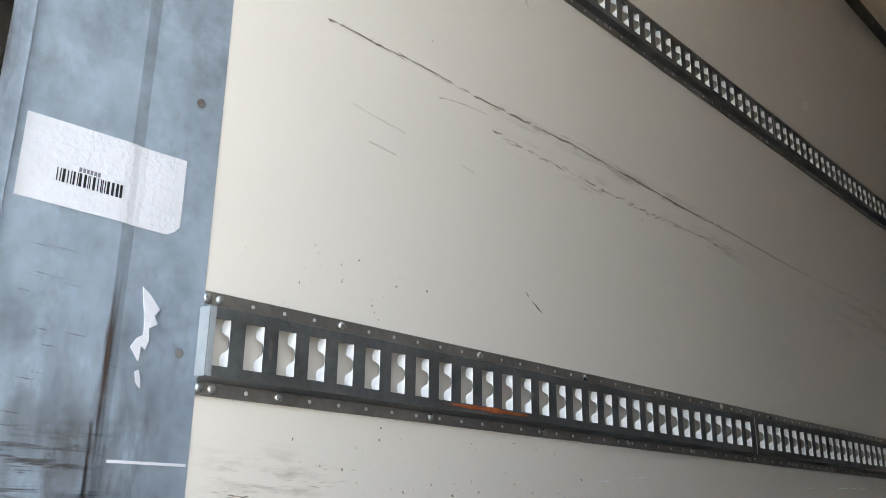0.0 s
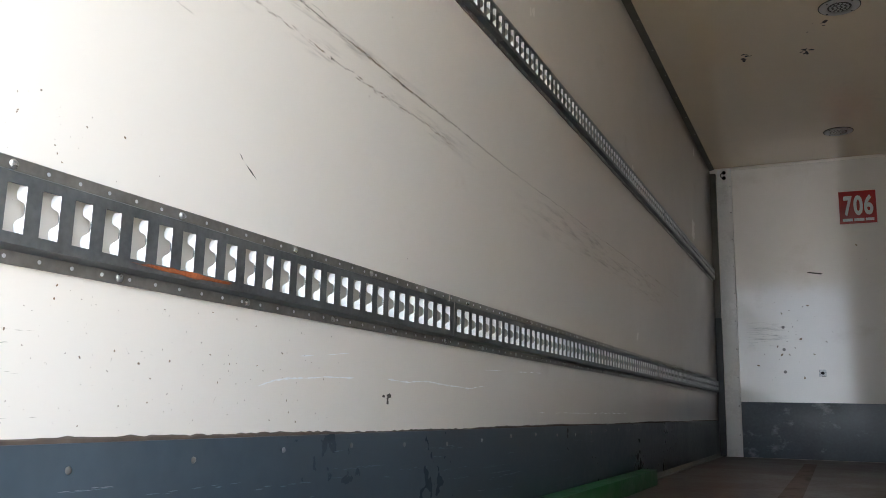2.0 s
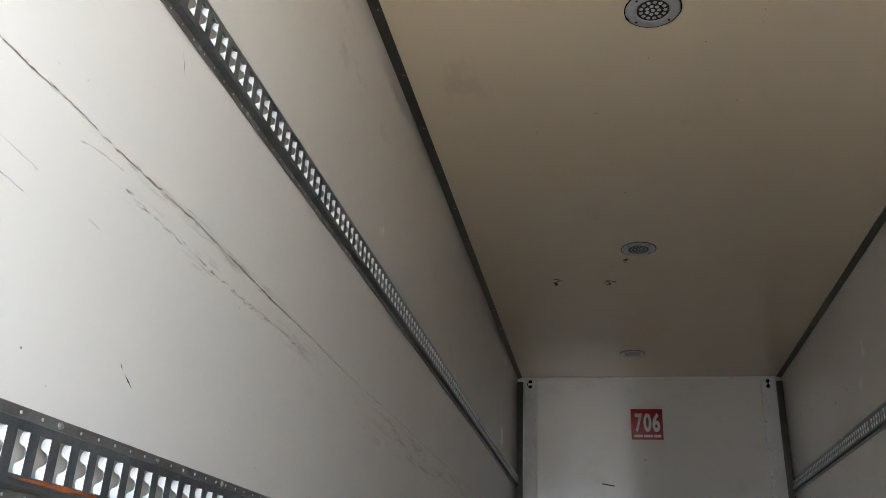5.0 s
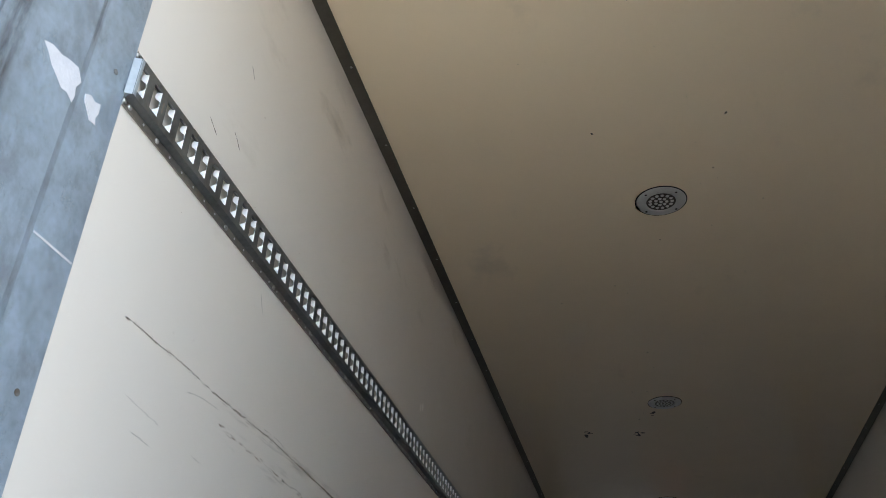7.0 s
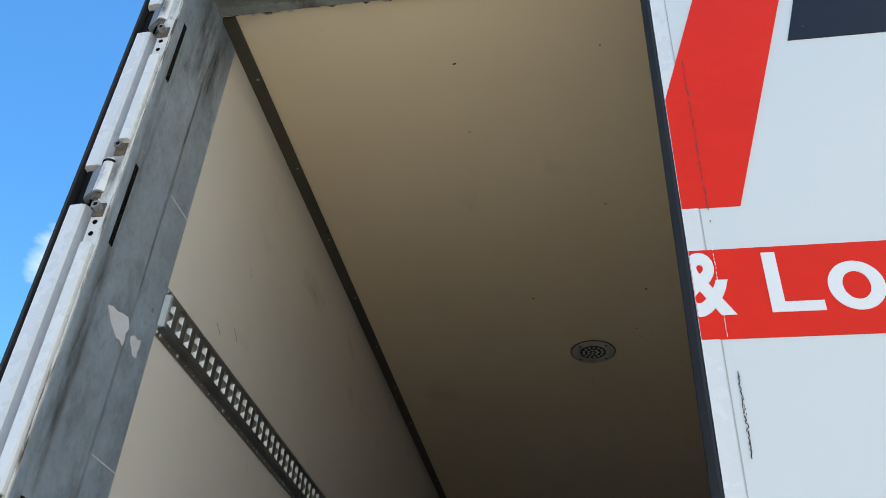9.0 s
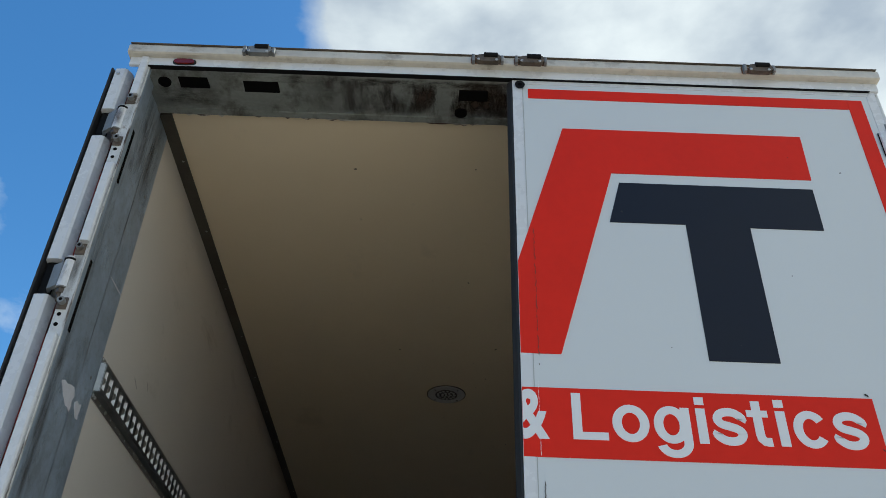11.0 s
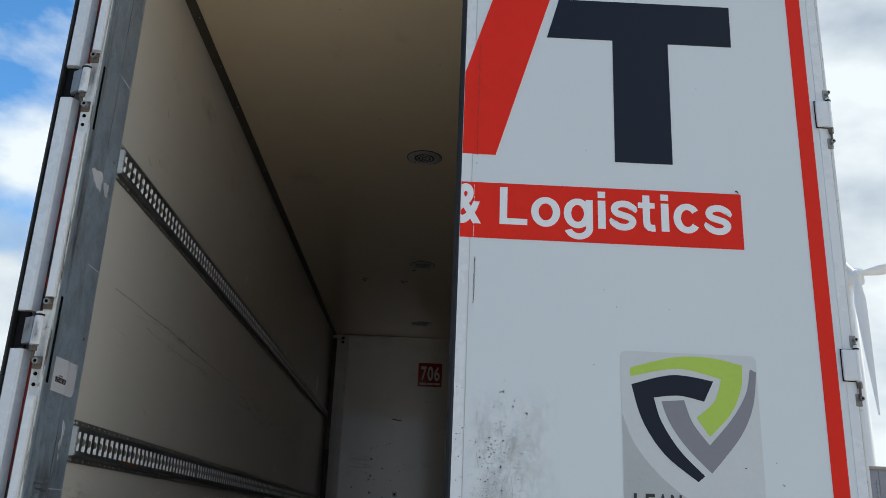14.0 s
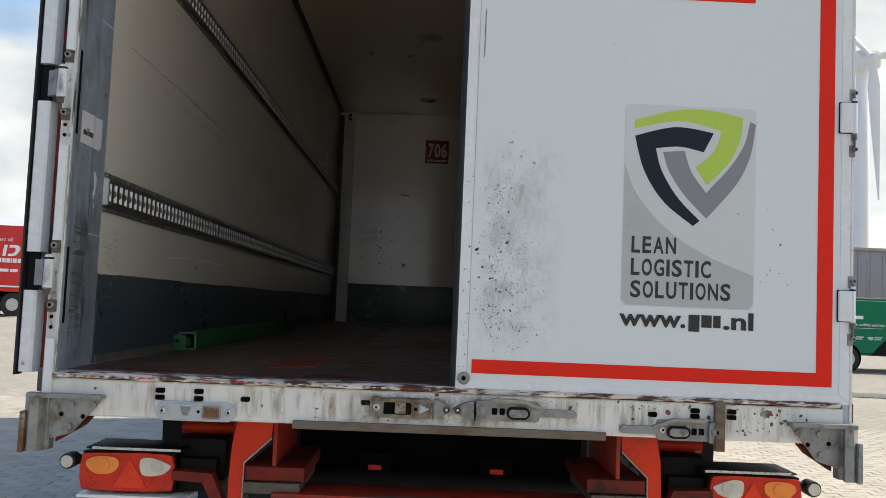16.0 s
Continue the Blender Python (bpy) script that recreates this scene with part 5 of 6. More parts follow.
        if turned:
            part("strap", box(0.815, 0.845, -0.036, -0.012, 0.955, 1.106, 0.003), M_FLANGEPAINT, ob, "rusty strap over the latch")
    for x in (x0 + 0.022, x1 - 0.022) if variant == 0 else (x0 + 0.018,):
        part("rivet", bolt_head((x, -0.016, z), "-y", 0.011, 0.006), M_BOLT, ob)
        part("rivet_bore", rod((x, -0.0226, z), (x, -0.0218, z), 0.004, seg=10), M_VOIDSHADE, ob)
    if variant:
        dirt(x0, x1, z - 0.032, z + 0.032, lambda u, v: (u, -0.0325, v), M_BROWNRUN2, ob, "rust_film", 12)
    return ob


latch(-0.892, -0.648, 1.012, 0)
latch(-0.240, -0.056, 1.047, 1)
latch(0.072, 0.278, 1.050, 2)
latch(0.640, 0.846, 1.012, 3)
catch = thing("centre_catch", (0.0, -0.02, 1.02), "pair of rusty hooked catches at the middle of the sill", "latch", "sill latches")
part("hook", prism(smooth_outline([(-0.046, 1.078, 1), (-0.022, 1.070), (-0.002, 1.058), (0.006, 1.049), (-0.002, 1.040), (-0.022, 1.028), (-0.046, 1.020, 1)], 4), "y", -0.030, -0.004), M_LATCH, catch)
part("hook", prism(smooth_outline([(0.082, 1.078, 1), (0.050, 1.072), (0.024, 1.059), (0.012, 1.049), (0.024, 1.039), (0.050, 1.026), (0.082, 1.020, 1)], 4), "y", -0.030, -0.004), M_LATCH, catch)
for x in (-0.008, 0.026):
    pivot = part("pivot", rod((x, -0.037, 1.049), (x, -0.030, 1.049), 0.012, seg=16), M_OILY, catch)
    part("pivot_ring", rod((x, -0.0378, 1.049), (x, -0.0368, 1.049), 0.0075, seg=14), M_VOIDSHADE, pivot)
    part("pivot_pin", rod((x, -0.0392, 1.049), (x, -0.0374, 1.049), 0.0045, seg=12), M_BOLT, pivot)

# corner brackets
for side in (-1, 1):
    s = side
    br = thing("corner_bracket", (s * 1.2, -0.02, 0.88), "galvanised triangular bumper bracket bolted under the rear corner", "bracket", "rear corner brackets")
    part("plate", prism([(s * 1.205, 1.046), (s * 1.043, 1.050), (s * 1.135, 0.935), (s * 1.205, 0.915)], "y", -0.022, -0.014), M_LATCH, br)
    o = 1.274 if s < 0 else 1.254
    part("shell", prism([(s * (o - 0.049), -0.055), (s * (o - 0.024), -0.060), (s * o, -0.035), (s * o, 0.02), (s * 1.205, 0.02), (s * 1.205, -0.014), (s * 1.215, -0.02)], "z", 0.882, 1.040), M_LATCH, br)
    part("cap", prism([(s * (o - 0.006), -0.05), (s * 1.05, -0.045), (s * 1.043, -0.012), (s * o, -0.005)], "z", 1.040, 1.052), M_LATCH, br)
    part("wear_edge", box(*sorted((s * (o - 0.012), s * (o + 0.003))), -0.064, -0.04, 0.878, 1.0, 0.004), M_RUST if s < 0 else M_LATCH, br, "worn outer edge")
    part("gusset", prism([(s * 1.2, 0.99), (s * 1.085, 0.99), (s * 1.12, 0.950), (s * 1.2, 0.900)], "y", 0.02, 0.05), M_DIRTYSHADERED, br, "red painted gusset behind the plate")
    for x, z in ((1.14, 1.018), (1.075, 1.020), (1.145, 0.955)):
        part("hex_bolt", rod((s * x, -0.030, z), (s * x, -0.021, z), 0.011, seg=6), M_LATCH, br)
    for x, z in ((1.17, 0.99), (1.105, 0.985)):
        part("bolt_hole", rod((s * x, -0.0228, z), (s * x, -0.0215, z), 0.007, seg=12), M_VOIDSHADE, br)

# ---- closed right-hand door ----
DX0, DX1, DZ0, DZ1 = 0.016, 1.240, 1.108, 3.714
door = thing("rear_door", (0.63, 0.0, DZ0), "closed white rear cargo door with red border and lettering", "door", "rear doors")
panel = part("panel", box(DX0 + 0.028, DX1 - 0.028, -0.004, 0.045, DZ0 + 0.028, DZ1 - 0.028), M_DOOR, door, smooth=0)
FR = 0.032
for name, pts in (("stile", [(DX0, DZ0), (DX0 + FR, DZ0 + FR), (DX0 + FR, DZ1 - FR), (DX0, DZ1)]), ("stile", [(DX1, DZ0), (DX1, DZ1), (DX1 - FR, DZ1 - FR), (DX1 - FR, DZ0 + FR)]), ("rail", [(DX0, DZ0), (DX1, DZ0), (DX1 - FR, DZ0 + FR), (DX0 + FR, DZ0 + FR)]), ("rail", [(DX0, DZ1), (DX0 + FR, DZ1 - FR), (DX1 - FR, DZ1 - FR), (DX1, DZ1)])):
    mid = (sum(p[0] for p in pts) / 4, sum(p[1] for p in pts) / 4)
    pts = [(x + (0.0006 if x < mid[0] else -0.0006), z + (0.0006 if z < mid[1] else -0.0006)) for x, z in pts]
    part("door_" + name, prism(pts, "y", -0.0055, 0.048), M_WHITE, door, "white aluminium edge profile")
part("door_seal", prism([(DX0 - 0.006, -0.002), (DX0 - 0.001, -0.004), (DX0 - 0.001, 0.046), (DX0 - 0.006, 0.046), (DX0 - 0.016, 0.03), (DX0 - 0.016, 0.012)], "z", DZ0 + 0.01, DZ1 - 0.005), M_RUBBER, door, "black rubber seal along the closing edge")
part("seam_strip", box(DX0 + 0.0335, DX0 + 0.0355, -0.0048, -0.0035, DZ0 + 0.05, DZ1 - 0.05), M_SILVER_DARK, door)
YF = -0.0060


def film(name, pts, mat, y=YF, label="", thick=0.0012, parent=None):
    return part(name, prism(pts, "y", y, y + thick + 0.002), mat, parent or door, label, smooth=0)


def rect(x0, x1, z0, z1):
    return [(x0, z0), (x1, z0), (x1, z1), (x0, z1)]


film("border_stripe", rect(0.064, 1.1355, 1.161, 1.2035), M_RED, label="red border stripe")
film("border_stripe", rect(0.068, 1.1355, 3.617, 3.660), M_RED, label="red border stripe")
film("border_stripe", rect(1.136, 1.185, 1.161, 3.660), M_RED, label="red border stripe")
film("red_emblem", [(0.0175, 2.657), (0.126, 2.657), (0.316, 3.300), (0.937, 3.300), (0.941, 3.483), (0.174, 3.483), (0.0175, 2.955)], M_RED, label="large red slanted emblem")
film("navy_emblem", [(0.519, 2.652), (0.709, 2.652), (0.711, 3.104), (0.931, 3.104), (0.932, 3.262), (0.336, 3.262), (0.294, 3.108), (0.520, 3.108)], M_NAVY, label="large navy blue emblem")
film("text_band", rect(0.0175, 0.926, 2.368, 2.557), M_RED, label="red band")
amp = lettering("&", -0.0040, 0.0840, 2.4205, 0.127, YF, M_FILMWHITE, door, bold=0.030, extra_label="white ampersand cut off by the door edge")
bm = bmesh.new()
bm.from_mesh(amp.data)
bmesh.ops.bisect_plane(bm, geom=bm.verts[:] + bm.edges[:] + bm.faces[:], plane_co=(0.0178, 0, 0), plane_no=(-1, 0, 0), clear_outer=True)
bm.to_mesh(amp.data)
bm.free()
LZ, LCAP, LXH, LW = 2.4165, 0.127, 0.0965, 0.0240          # baseline, capitals, lower case, stroke


def ribbon(path, w, bm):
    """A flat stroke of even width along a path of (x, z) points."""
    pts = [Vector(p) for p in path]
    rows = []
    for k, p in enumerate(pts):
        d0 = (p - pts[k - 1]).normalized() if k else (pts[1] - p).normalized()
        d1 = (pts[k + 1] - p).normalized() if k < len(pts) - 1 else d0
        d = (d0 + d1).normalized()
        n = Vector((-d.y, d.x)) * (w / 2) / max(0.6, d.dot(d1))
        rows.append([bm.verts.new((c.x, y_, c.y)) for c, y_ in ((p + n, YF - 0.0015), (p - n, YF - 0.0015), (p - n, YF + 0.0008), (p + n, YF + 0.0008))])
    for u, v in zip(rows, rows[1:]):
        for e in range(4):
            bm.faces.new((u[e], u[(e + 1) % 4], v[(e + 1) % 4], v[e]))
    bm.faces.new(rows[0])
    bm.faces.new(rows[-1])
    return bm


def ring(cx, cz, rx, rz, w, bm, n=40, a0=0.0, a1=360.0):
    """A flat ring or arc of an even stroke."""
    whole = abs(a1 - a0) >= 360
    m = n if whole else n + 1
    rows = []
    for k in range(m):
        a = radians(a0 + (a1 - a0) * k / n)
        c, d = math.cos(a), math.sin(a)
        rows.append([bm.verts.new((cx + (rx - q_) * c, y_, cz + (rz - 0.9 * q_) * d)) for q_, y_ in ((0, YF - 0.0015), (w, YF - 0.0015), (w, YF + 0.0008), (0, YF + 0.0008))])
    for k in range(m if whole else m - 1):
        u, v = rows[k], rows[(k + 1) % m]
        for e in range(4):
            bm.faces.new((u[e], u[(e + 1) % 4], v[(e + 1) % 4], v[e]))
    if not whole:
        bm.faces.new(rows[0])
        bm.faces.new(rows[-1])
    return bm


def bar(x0, x1, z0, z1, bm, lift=0.0):
    return box(x0, x1, YF - 0.0014 - lift, YF + 0.0008, LZ + z0, LZ + z1, bm=bm)


S_PATH = [(1.0, 0.70), (0.84, 0.93), (0.5, 1.0), (0.15, 0.93), (0.02, 0.745), (0.17, 0.585), (0.5, 0.505), (0.84, 0.41), (0.985, 0.25), (0.83, 0.065), (0.5, 0.0), (0.14, 0.075), (-0.02, 0.31)]


def letter(kind, a, b):
    """One bold grotesque letter of the word, between a and b."""
    bm = bmesh.new()
    m, low, tall = (a + b) / 2, -0.0025, LXH + 0.0025
    if kind == "L":
        bar(a, a + LW, 0, LCAP, bm)
        bar(a + LW, b, 0, 0.0205, bm)
    elif kind == "i":
        bar(a, b, 0, LXH - 0.001, bm)
        bar(a, b, LCAP - 0.0215, LCAP, bm)
    elif kind in "oc":
        gap = 36 if kind == "c" else 0
        ring(m if kind == "o" else a + 0.0445, LZ + (low + tall) / 2, (b - a) / 2 if kind == "o" else 0.0445, (tall - low) / 2, LW, bm, 40, gap, 360 - gap)
    elif kind == "g":
        ring(a + 0.0445, LZ + (low + tall) / 2, 0.0445, (tall - low) / 2, LW, bm)
        bar(b - LW + 0.001, b, 0.0, LXH - 0.001, bm, 0.00005)
        ring((a + b) / 2 + 0.001, LZ, b - (a + b) / 2 - 0.001, 0.0400, LW - 0.001, bm, 22, 196, 360)
    elif kind == "s":
        h = LW / 2
        loose = [(p[0] * (b - a - LW) + a + h, LZ + low + h * 0.9 + p[1] * (tall - low - LW * 0.9)) for p in S_PATH]
        fine = smooth_outline(loose, 5)[:5 * (len(loose) - 1) + 1]
        ribbon(fine, LW * 0.93, bm)
    elif kind == "t":
        c = a + 0.0265
        ribbon([(c, LZ + LCAP - 0.006), (c, LZ + 0.030), (c + 0.002, LZ + 0.0185), (c + 0.009, LZ + 0.0115), (c + 0.018, LZ + 0.0095), (b, LZ + 0.0100)], LW * 0.95, bm)
        bar(a, b, LXH - 0.0195, LXH - 0.001, bm, 0.00005)
    return part("lettering", bm, M_FILMWHITE, door, "white letter of the word Logistics", smooth=0)


for kind, a, b in (("L", 0.143, 0.2320), ("o", 0.2440, 0.3375), ("g", 0.3490, 0.4427), ("i", 0.4590, 0.4835), ("s", 0.4990, 0.5840), ("t", 0.5890, 0.6430), ("i", 0.6630, 0.6880), ("c", 0.7030, 0.7900), ("s", 0.8050, 0.8900)):
    letter(kind, a, b)


SX0, SX1, SZ0, SZ1 = 0.520, 0.936, 1.389, 2.025
sticker = film("emblem_sticker", rounded(SX0, SX1, SZ0, SZ1, 0.018), M_SILVER, y=-0.0052, label="silver sticker with a lime, navy and grey shield emblem")


def on_sticker(points):
    return [(SX0 + p[0] * (SX1 - SX0), SZ1 - p[1] * (SZ1 - SZ0)) for p in points]


film("sticker_field", on_sticker(smooth_outline([(0.004, 0.30, 1), (0.10, 0.45), (0.32, 0.61), (0.62, 0.735), (0.996, 0.83, 1), (0.996, 0.97, 1), (0.96, 0.996, 1), (0.04, 0.996, 1), (0.004, 0.97, 1)])), M_SILVER_DARK, y=-0.0056, parent=sticker)
film("shield_lime", on_sticker(smooth_outline([(0.07, 0.08, 1), (0.40, 0.022), (0.66, 0.018), (0.895, 0.048, 1), (0.875, 0.16), (0.79, 0.28), (0.63, 0.39, 1), (0.54, 0.305, 1), (0.675, 0.225), (0.735, 0.118, 1), (0.42, 0.077), (0.07, 0.122, 1)])), M_LIME, parent=sticker)
film("shield_navy", on_sticker(smooth_outline([(0.075, 0.16, 1), (0.38, 0.108), (0.675, 0.130, 1), (0.60, 0.228, 1), (0.42, 0.205), (0.235, 0.218, 1), (0.285, 0.33), (0.41, 0.46), (0.58, 0.57, 1), (0.53, 0.597, 1), (0.30, 0.48), (0.15, 0.33)])), M_NAVY, parent=sticker)
film("shield_grey", on_sticker(smooth_outline([(0.29, 0.235, 1), (0.455, 0.225, 1), (0.51, 0.33), (0.625, 0.43, 1), (0.80, 0.30), (0.91, 0.18), (0.95, 0.065, 1), (0.995, 0.078, 1), (0.955, 0.24), (0.85, 0.385), (0.63, 0.557, 1), (0.46, 0.445), (0.345, 0.335)])), M_GREYFILM, parent=sticker)
for words, x1, z in (("LEAN", 0.689, 1.556), ("LOGISTIC", 0.800, 1.486), ("SOLUTIONS", 0.863, 1.417)):
    narrow = {"I": 0.32, "L": 0.86, "E": 0.86, "T": 0.90}
    units = [narrow.get(c, 1.0) for c in words]
    unit = (x1 - 0.549) / (sum(units) + 0.22 * (len(words) - 1))
    x = 0.549
    for c, u in zip(words, units):
        lettering(c, x, x + u * unit, z, 0.0490, -0.0058, M_BLACK, sticker, bold=0.024, depth=0.0008)
        x += (u + 0.22) * unit
lettering("www.", 0.517, 0.724, 1.328, 0.050, YF + 0.001, M_BLACK, door, bold=0.028)
for a, b, lo in ((0.734, 0.768, 1.316), (0.774, 0.806, 1.330), (0.811, 0.834, 1.330)):
    film("name_bar", rect(a, b, lo, 1.368), M_BLACK, label="black bar for a printed name")
lettering(".nl", 0.843, 0.937, 1.328, 0.050, YF + 0.001, M_BLACK, door, bold=0.028)
part("corner_eye", rod((0.041, -0.012, 1.145), (0.041, -0.005, 1.145), 0.020, 0.017, seg=20), M_LATCH, door, "round metal eye in the corner")
part("corner_eye", rod((0.041, -0.012, 3.674), (0.041, -0.005, 3.674), 0.017, 0.014, seg=20), M_BLACKSTEEL_SHADE, door, "round black eye in the corner")
for z in (1.145, 3.674):
    part("eye_bore", rod((0.041, -0.0125, z), (0.041, -0.0118, z), 0.007, seg=12), M_VOIDSHADE, door)
on_door = lambda u, v: (u, -0.0062, v)  # noqa: E731
flecks([(0.055, 0.27, 1.22, 1.92, 240), (0.06, 0.17, 1.28, 1.75, 150), (0.02, 0.06, 1.15, 1.9, 70), (0.07, 0.30, 1.22, 1.45, 120)], on_door, M_SCUFF, door, "paint_chips", 41, (0.0004, 0.0023), 1.6)
flecks([(0.95, 1.05, 1.45, 1.72, 14), (0.3, 1.1, 1.25, 3.4, 14), (0.06, 0.18, 1.3, 1.75, 26)], on_door, M_BLACK, door, "black_chips", 42, (0.001, 0.0040), 1.6)
dirt(0.053, 0.34, 1.20, 1.92, lambda u, v: (u, -0.0058, v), M_HAZE, door, "grey_rubbing")
dirt(0.053, 0.30, 1.22, 1.88, lambda u, v: (u, -0.0062, v), M_RUBBED, door, "dark_rubbing")
q = random.Random(44)
bm = bmesh.new()
for _ in range(70):
    x, z = 0.08 + 0.17 * (q.random() + q.random()) / 2, 1.28 + 0.5 * q.random()
    a, ln = 1.57 + 0.9 * (q.random() - 0.5), 0.01 + 0.05 * q.random()
    w = 0.0005 + 0.0004 * q.random()
    dx, dz = math.cos(a) * ln, math.sin(a) * ln
    bm.faces.new([bm.verts.new((x + px, -0.0060 - 0.0002 * q.random(), z + pz)) for px, pz in ((-w, 0), (w, 0), (dx + w, dz), (dx - w, dz))])
ob = part("fine_scratches", bm, M_SILVER_DARK, door, smooth=0)
ob["kind"] = "stuff"
bm = bmesh.new()
for k in range(60):
    z = 2.15 + 0.006 * k * 0.42 + 0.002 * q.random()
    x = 0.0655 + 0.004 * q.random()
    bm.faces.new([bm.verts.new((x + px, -0.0064, z + pz)) for px, pz in ((-0.0008, 0), (0.0009, 0.001), (0.0007, 0.004), (-0.0009, 0.005))])
for k in range(90):
    z = 2.62 + 0.005 * k
    x = 0.0645 + 0.003 * q.random()
    if q.random() < 0.6:
        bm.faces.new([bm.verts.new((x + px, -0.0072, z + pz)) for px, pz in ((-0.0008, 0), (0.0008, 0.001), (0.0008, 0.005), (-0.0012, 0.006))])
part("edge_scrape", bm, M_SCUFF, door, smooth=0)
bm = bmesh.new()
for k in range(60):
    z = 2.37 + 0.0034 * k
    x = 0.0600 + 0.0015 * q.random()
    if q.random() < 0.75:
        bm.faces.new([bm.verts.new((x + px, -0.0078, z + pz)) for px, pz in ((-0.0005, 0), (0.0006, 0.001), (0.0006, 0.004), (-0.0006, 0.0045))])
part("edge_scrape", bm, M_CHALK, door, smooth=0)

# ---- open left-hand door, folded flat against the outside ----
open_door = thing("rear_door", (-1.33, 0.6, DZ0), "white rear cargo door, open and folded along the side", "door", "rear doors")
part("panel", box(-1.337, -1.2780, 0.0705, 1.245, DZ0 + 0.01, DZ1 - 0.01, 0.004), M_WHITE, open_door)
zone = [DZ0]
for z in (1.415, 2.01, 2.86, 3.46):
    zone += [z - 0.056, z + 0.064]
zone.append(DZ1)
for z0, z1 in zip(zone[0::2], zone[1::2]):
    part("hinge_stile", prism([(-1.338, 0.07), (-1.334, 0.030), (-1.328, 0.022), (-1.297, 0.020), (-1.289, 0.024), (-1.2785, 0.048), (-1.2775, 0.07)], "z", z0, z1), M_WHITE, open_door, "white aluminium hinge stile")
part("seal", prism([(-1.3385, 0.030), (-1.340, 0.024), (-1.345, 0.022), (-1.3490, 0.034), (-1.3490, 0.07), (-1.3385, 0.07)], "z", DZ0 - 0.01, DZ1 + 0.005), M_RUBBER, open_door, "black rubber seal along the door edge")
# Red darkened to give the shade inside the gap.
part("red_side_strip", box(-1.2770, -1.2440, 0.054, 0.0600, 1.12, 3.70), M_DIRTYSHADERED, open_door, "red painted strip in the gap")
for z in (1.135, 3.69):
    part("stile_screw", bolt_head((-1.316, 0.020, z), "-y", 0.006, 0.004), M_BOLT, open_door)


def hinge(side, z):
    """A door hinge: leaf, knuckle, pin with nut, and its bolts on the frame edge."""
    s = side
    h = thing("door_hinge", (s * 1.27, 0, z), "white painted steel door hinge with rusty pin", "hinge", "door hinges")
    if s > 0:
        part("leaf", box(1.200, 1.250, -0.018, -0.0060, z - 0.048, z + 0.048, 0.005), M_WHITE, h)
        # Black rim painted as the shade around the leaf.
        part("leaf_gap_shade", box(1.198, 1.251, -0.0085, -0.0058, z - 0.0500, z + 0.0500, 0.002), M_BLACKSTEEL_SHADE, h)
        kx = 1.2455
    else:
        kx = -1.2480
        # Black box painted as the shade inside the hinge recess.
        part("leaf", box(-1.332, -1.296, 0.040, 0.049, z - 0.055, z + 0.063, 0.003), M_BLACKSTEEL_SHADE, h, "black plate for the shaded recess behind the hinge leaf")
        part("leaf_arm", prism([(-1.306, 0.046), (-1.300, 0.020), (-1.264, -0.004), (-1.258, 0.006), (-1.292, 0.030), (-1.298, 0.046)], "z", z - 0.040, z + 0.040), M_LATCH, h)
    ky = -0.012 if s > 0 else 0.002
    lo, hi = (z - 0.05, z + 0.05) if s > 0 else (z - 0.046, z + 0.044)
    part("knuckle", rod((kx, ky, lo), (kx, ky, hi), 0.0165 if s < 0 else 0.0085, 0.0150 if s < 0 else 0.008, seg=10), M_WHITE, h)
    part("collar", rod((kx, ky, hi), (kx, ky, hi + 0.012), 0.017 if s < 0 else 0.008, 0.012 if s < 0 else 0.007), M_SILL, h)
    # Black ring drawn as the shaded gap below the collar.
    part("collar_gap_shade", rod((kx, ky, hi - 0.002), (kx, ky, hi + 0.003), 0.0175 if s < 0 else 0.0088), M_BLACKSTEEL_SHADE, h, "black ring for the shade under the collar")
    if s < 0:
        dirt(-1.2420, -1.2100, z - 0.22, z + 0.12, lambda u, v: (u, -0.0047, v), M_GRIMEFILM, h, "grime_streak", 10)
        dirt(-1.2640, -1.2330, lo, hi, lambda u, v: (u, ky - 0.0168 + 0.9 * abs(u - kx) ** 1.5, v), M_BROWNRUN, h, "rust_streak", 10)
    part("pin", rod((kx, ky, lo - 0.045), (kx, ky, hi + 0.016), 0.006 if s < 0 else 0.004), M_OILY, h, "rusty hinge pin")
    part("washer", rod((kx, ky, lo - 0.004), (kx, ky, lo), 0.0155 if s < 0 else 0.0085), M_LATCH, h)
    part("nut", rod((kx, ky, lo - 0.020), (kx, ky, lo - 0.004), 0.0125 if s < 0 else 0.008, seg=6), M_OILY, h)
    for bz in (lo - 0.052, hi + (0.040 if s < 0 else 0.028)):
        bx, br = (-1.228, 0.010) if s < 0 else (1.2445, 0.0065)
        b = part("boss", rod((bx, -0.024, bz), (bx, -0.004, bz), br), M_LATCH, h, "round zinc boss")
        part("boss_bore", rod((bx, -0.0246, bz), (bx, -0.0238, bz), br * 0.5, seg=10), M_VOIDSHADE, b)
        part("boss_plate", box(*sorted((s * (1.214 if s < 0 else 1.232), s * (1.242 if s < 0 else 1.251))), -0.0075, -0.0035, bz - 0.022, bz + 0.016, 0.002), M_OILY if s < 0 else M_LATCH, h)
    for bz in (lo - 0.088, lo - 0.120) if s < 0 else ():
        part("bolt_hole", rod((s * 1.228, -0.0052, bz), (s * 1.228, -0.0036, bz), 0.0060, seg=10), M_VOIDSHADE, h)
    return h


for z in (3.46, 2.86, 2.01, 1.415):
    hinge(-1, z)
    hinge(1, z)

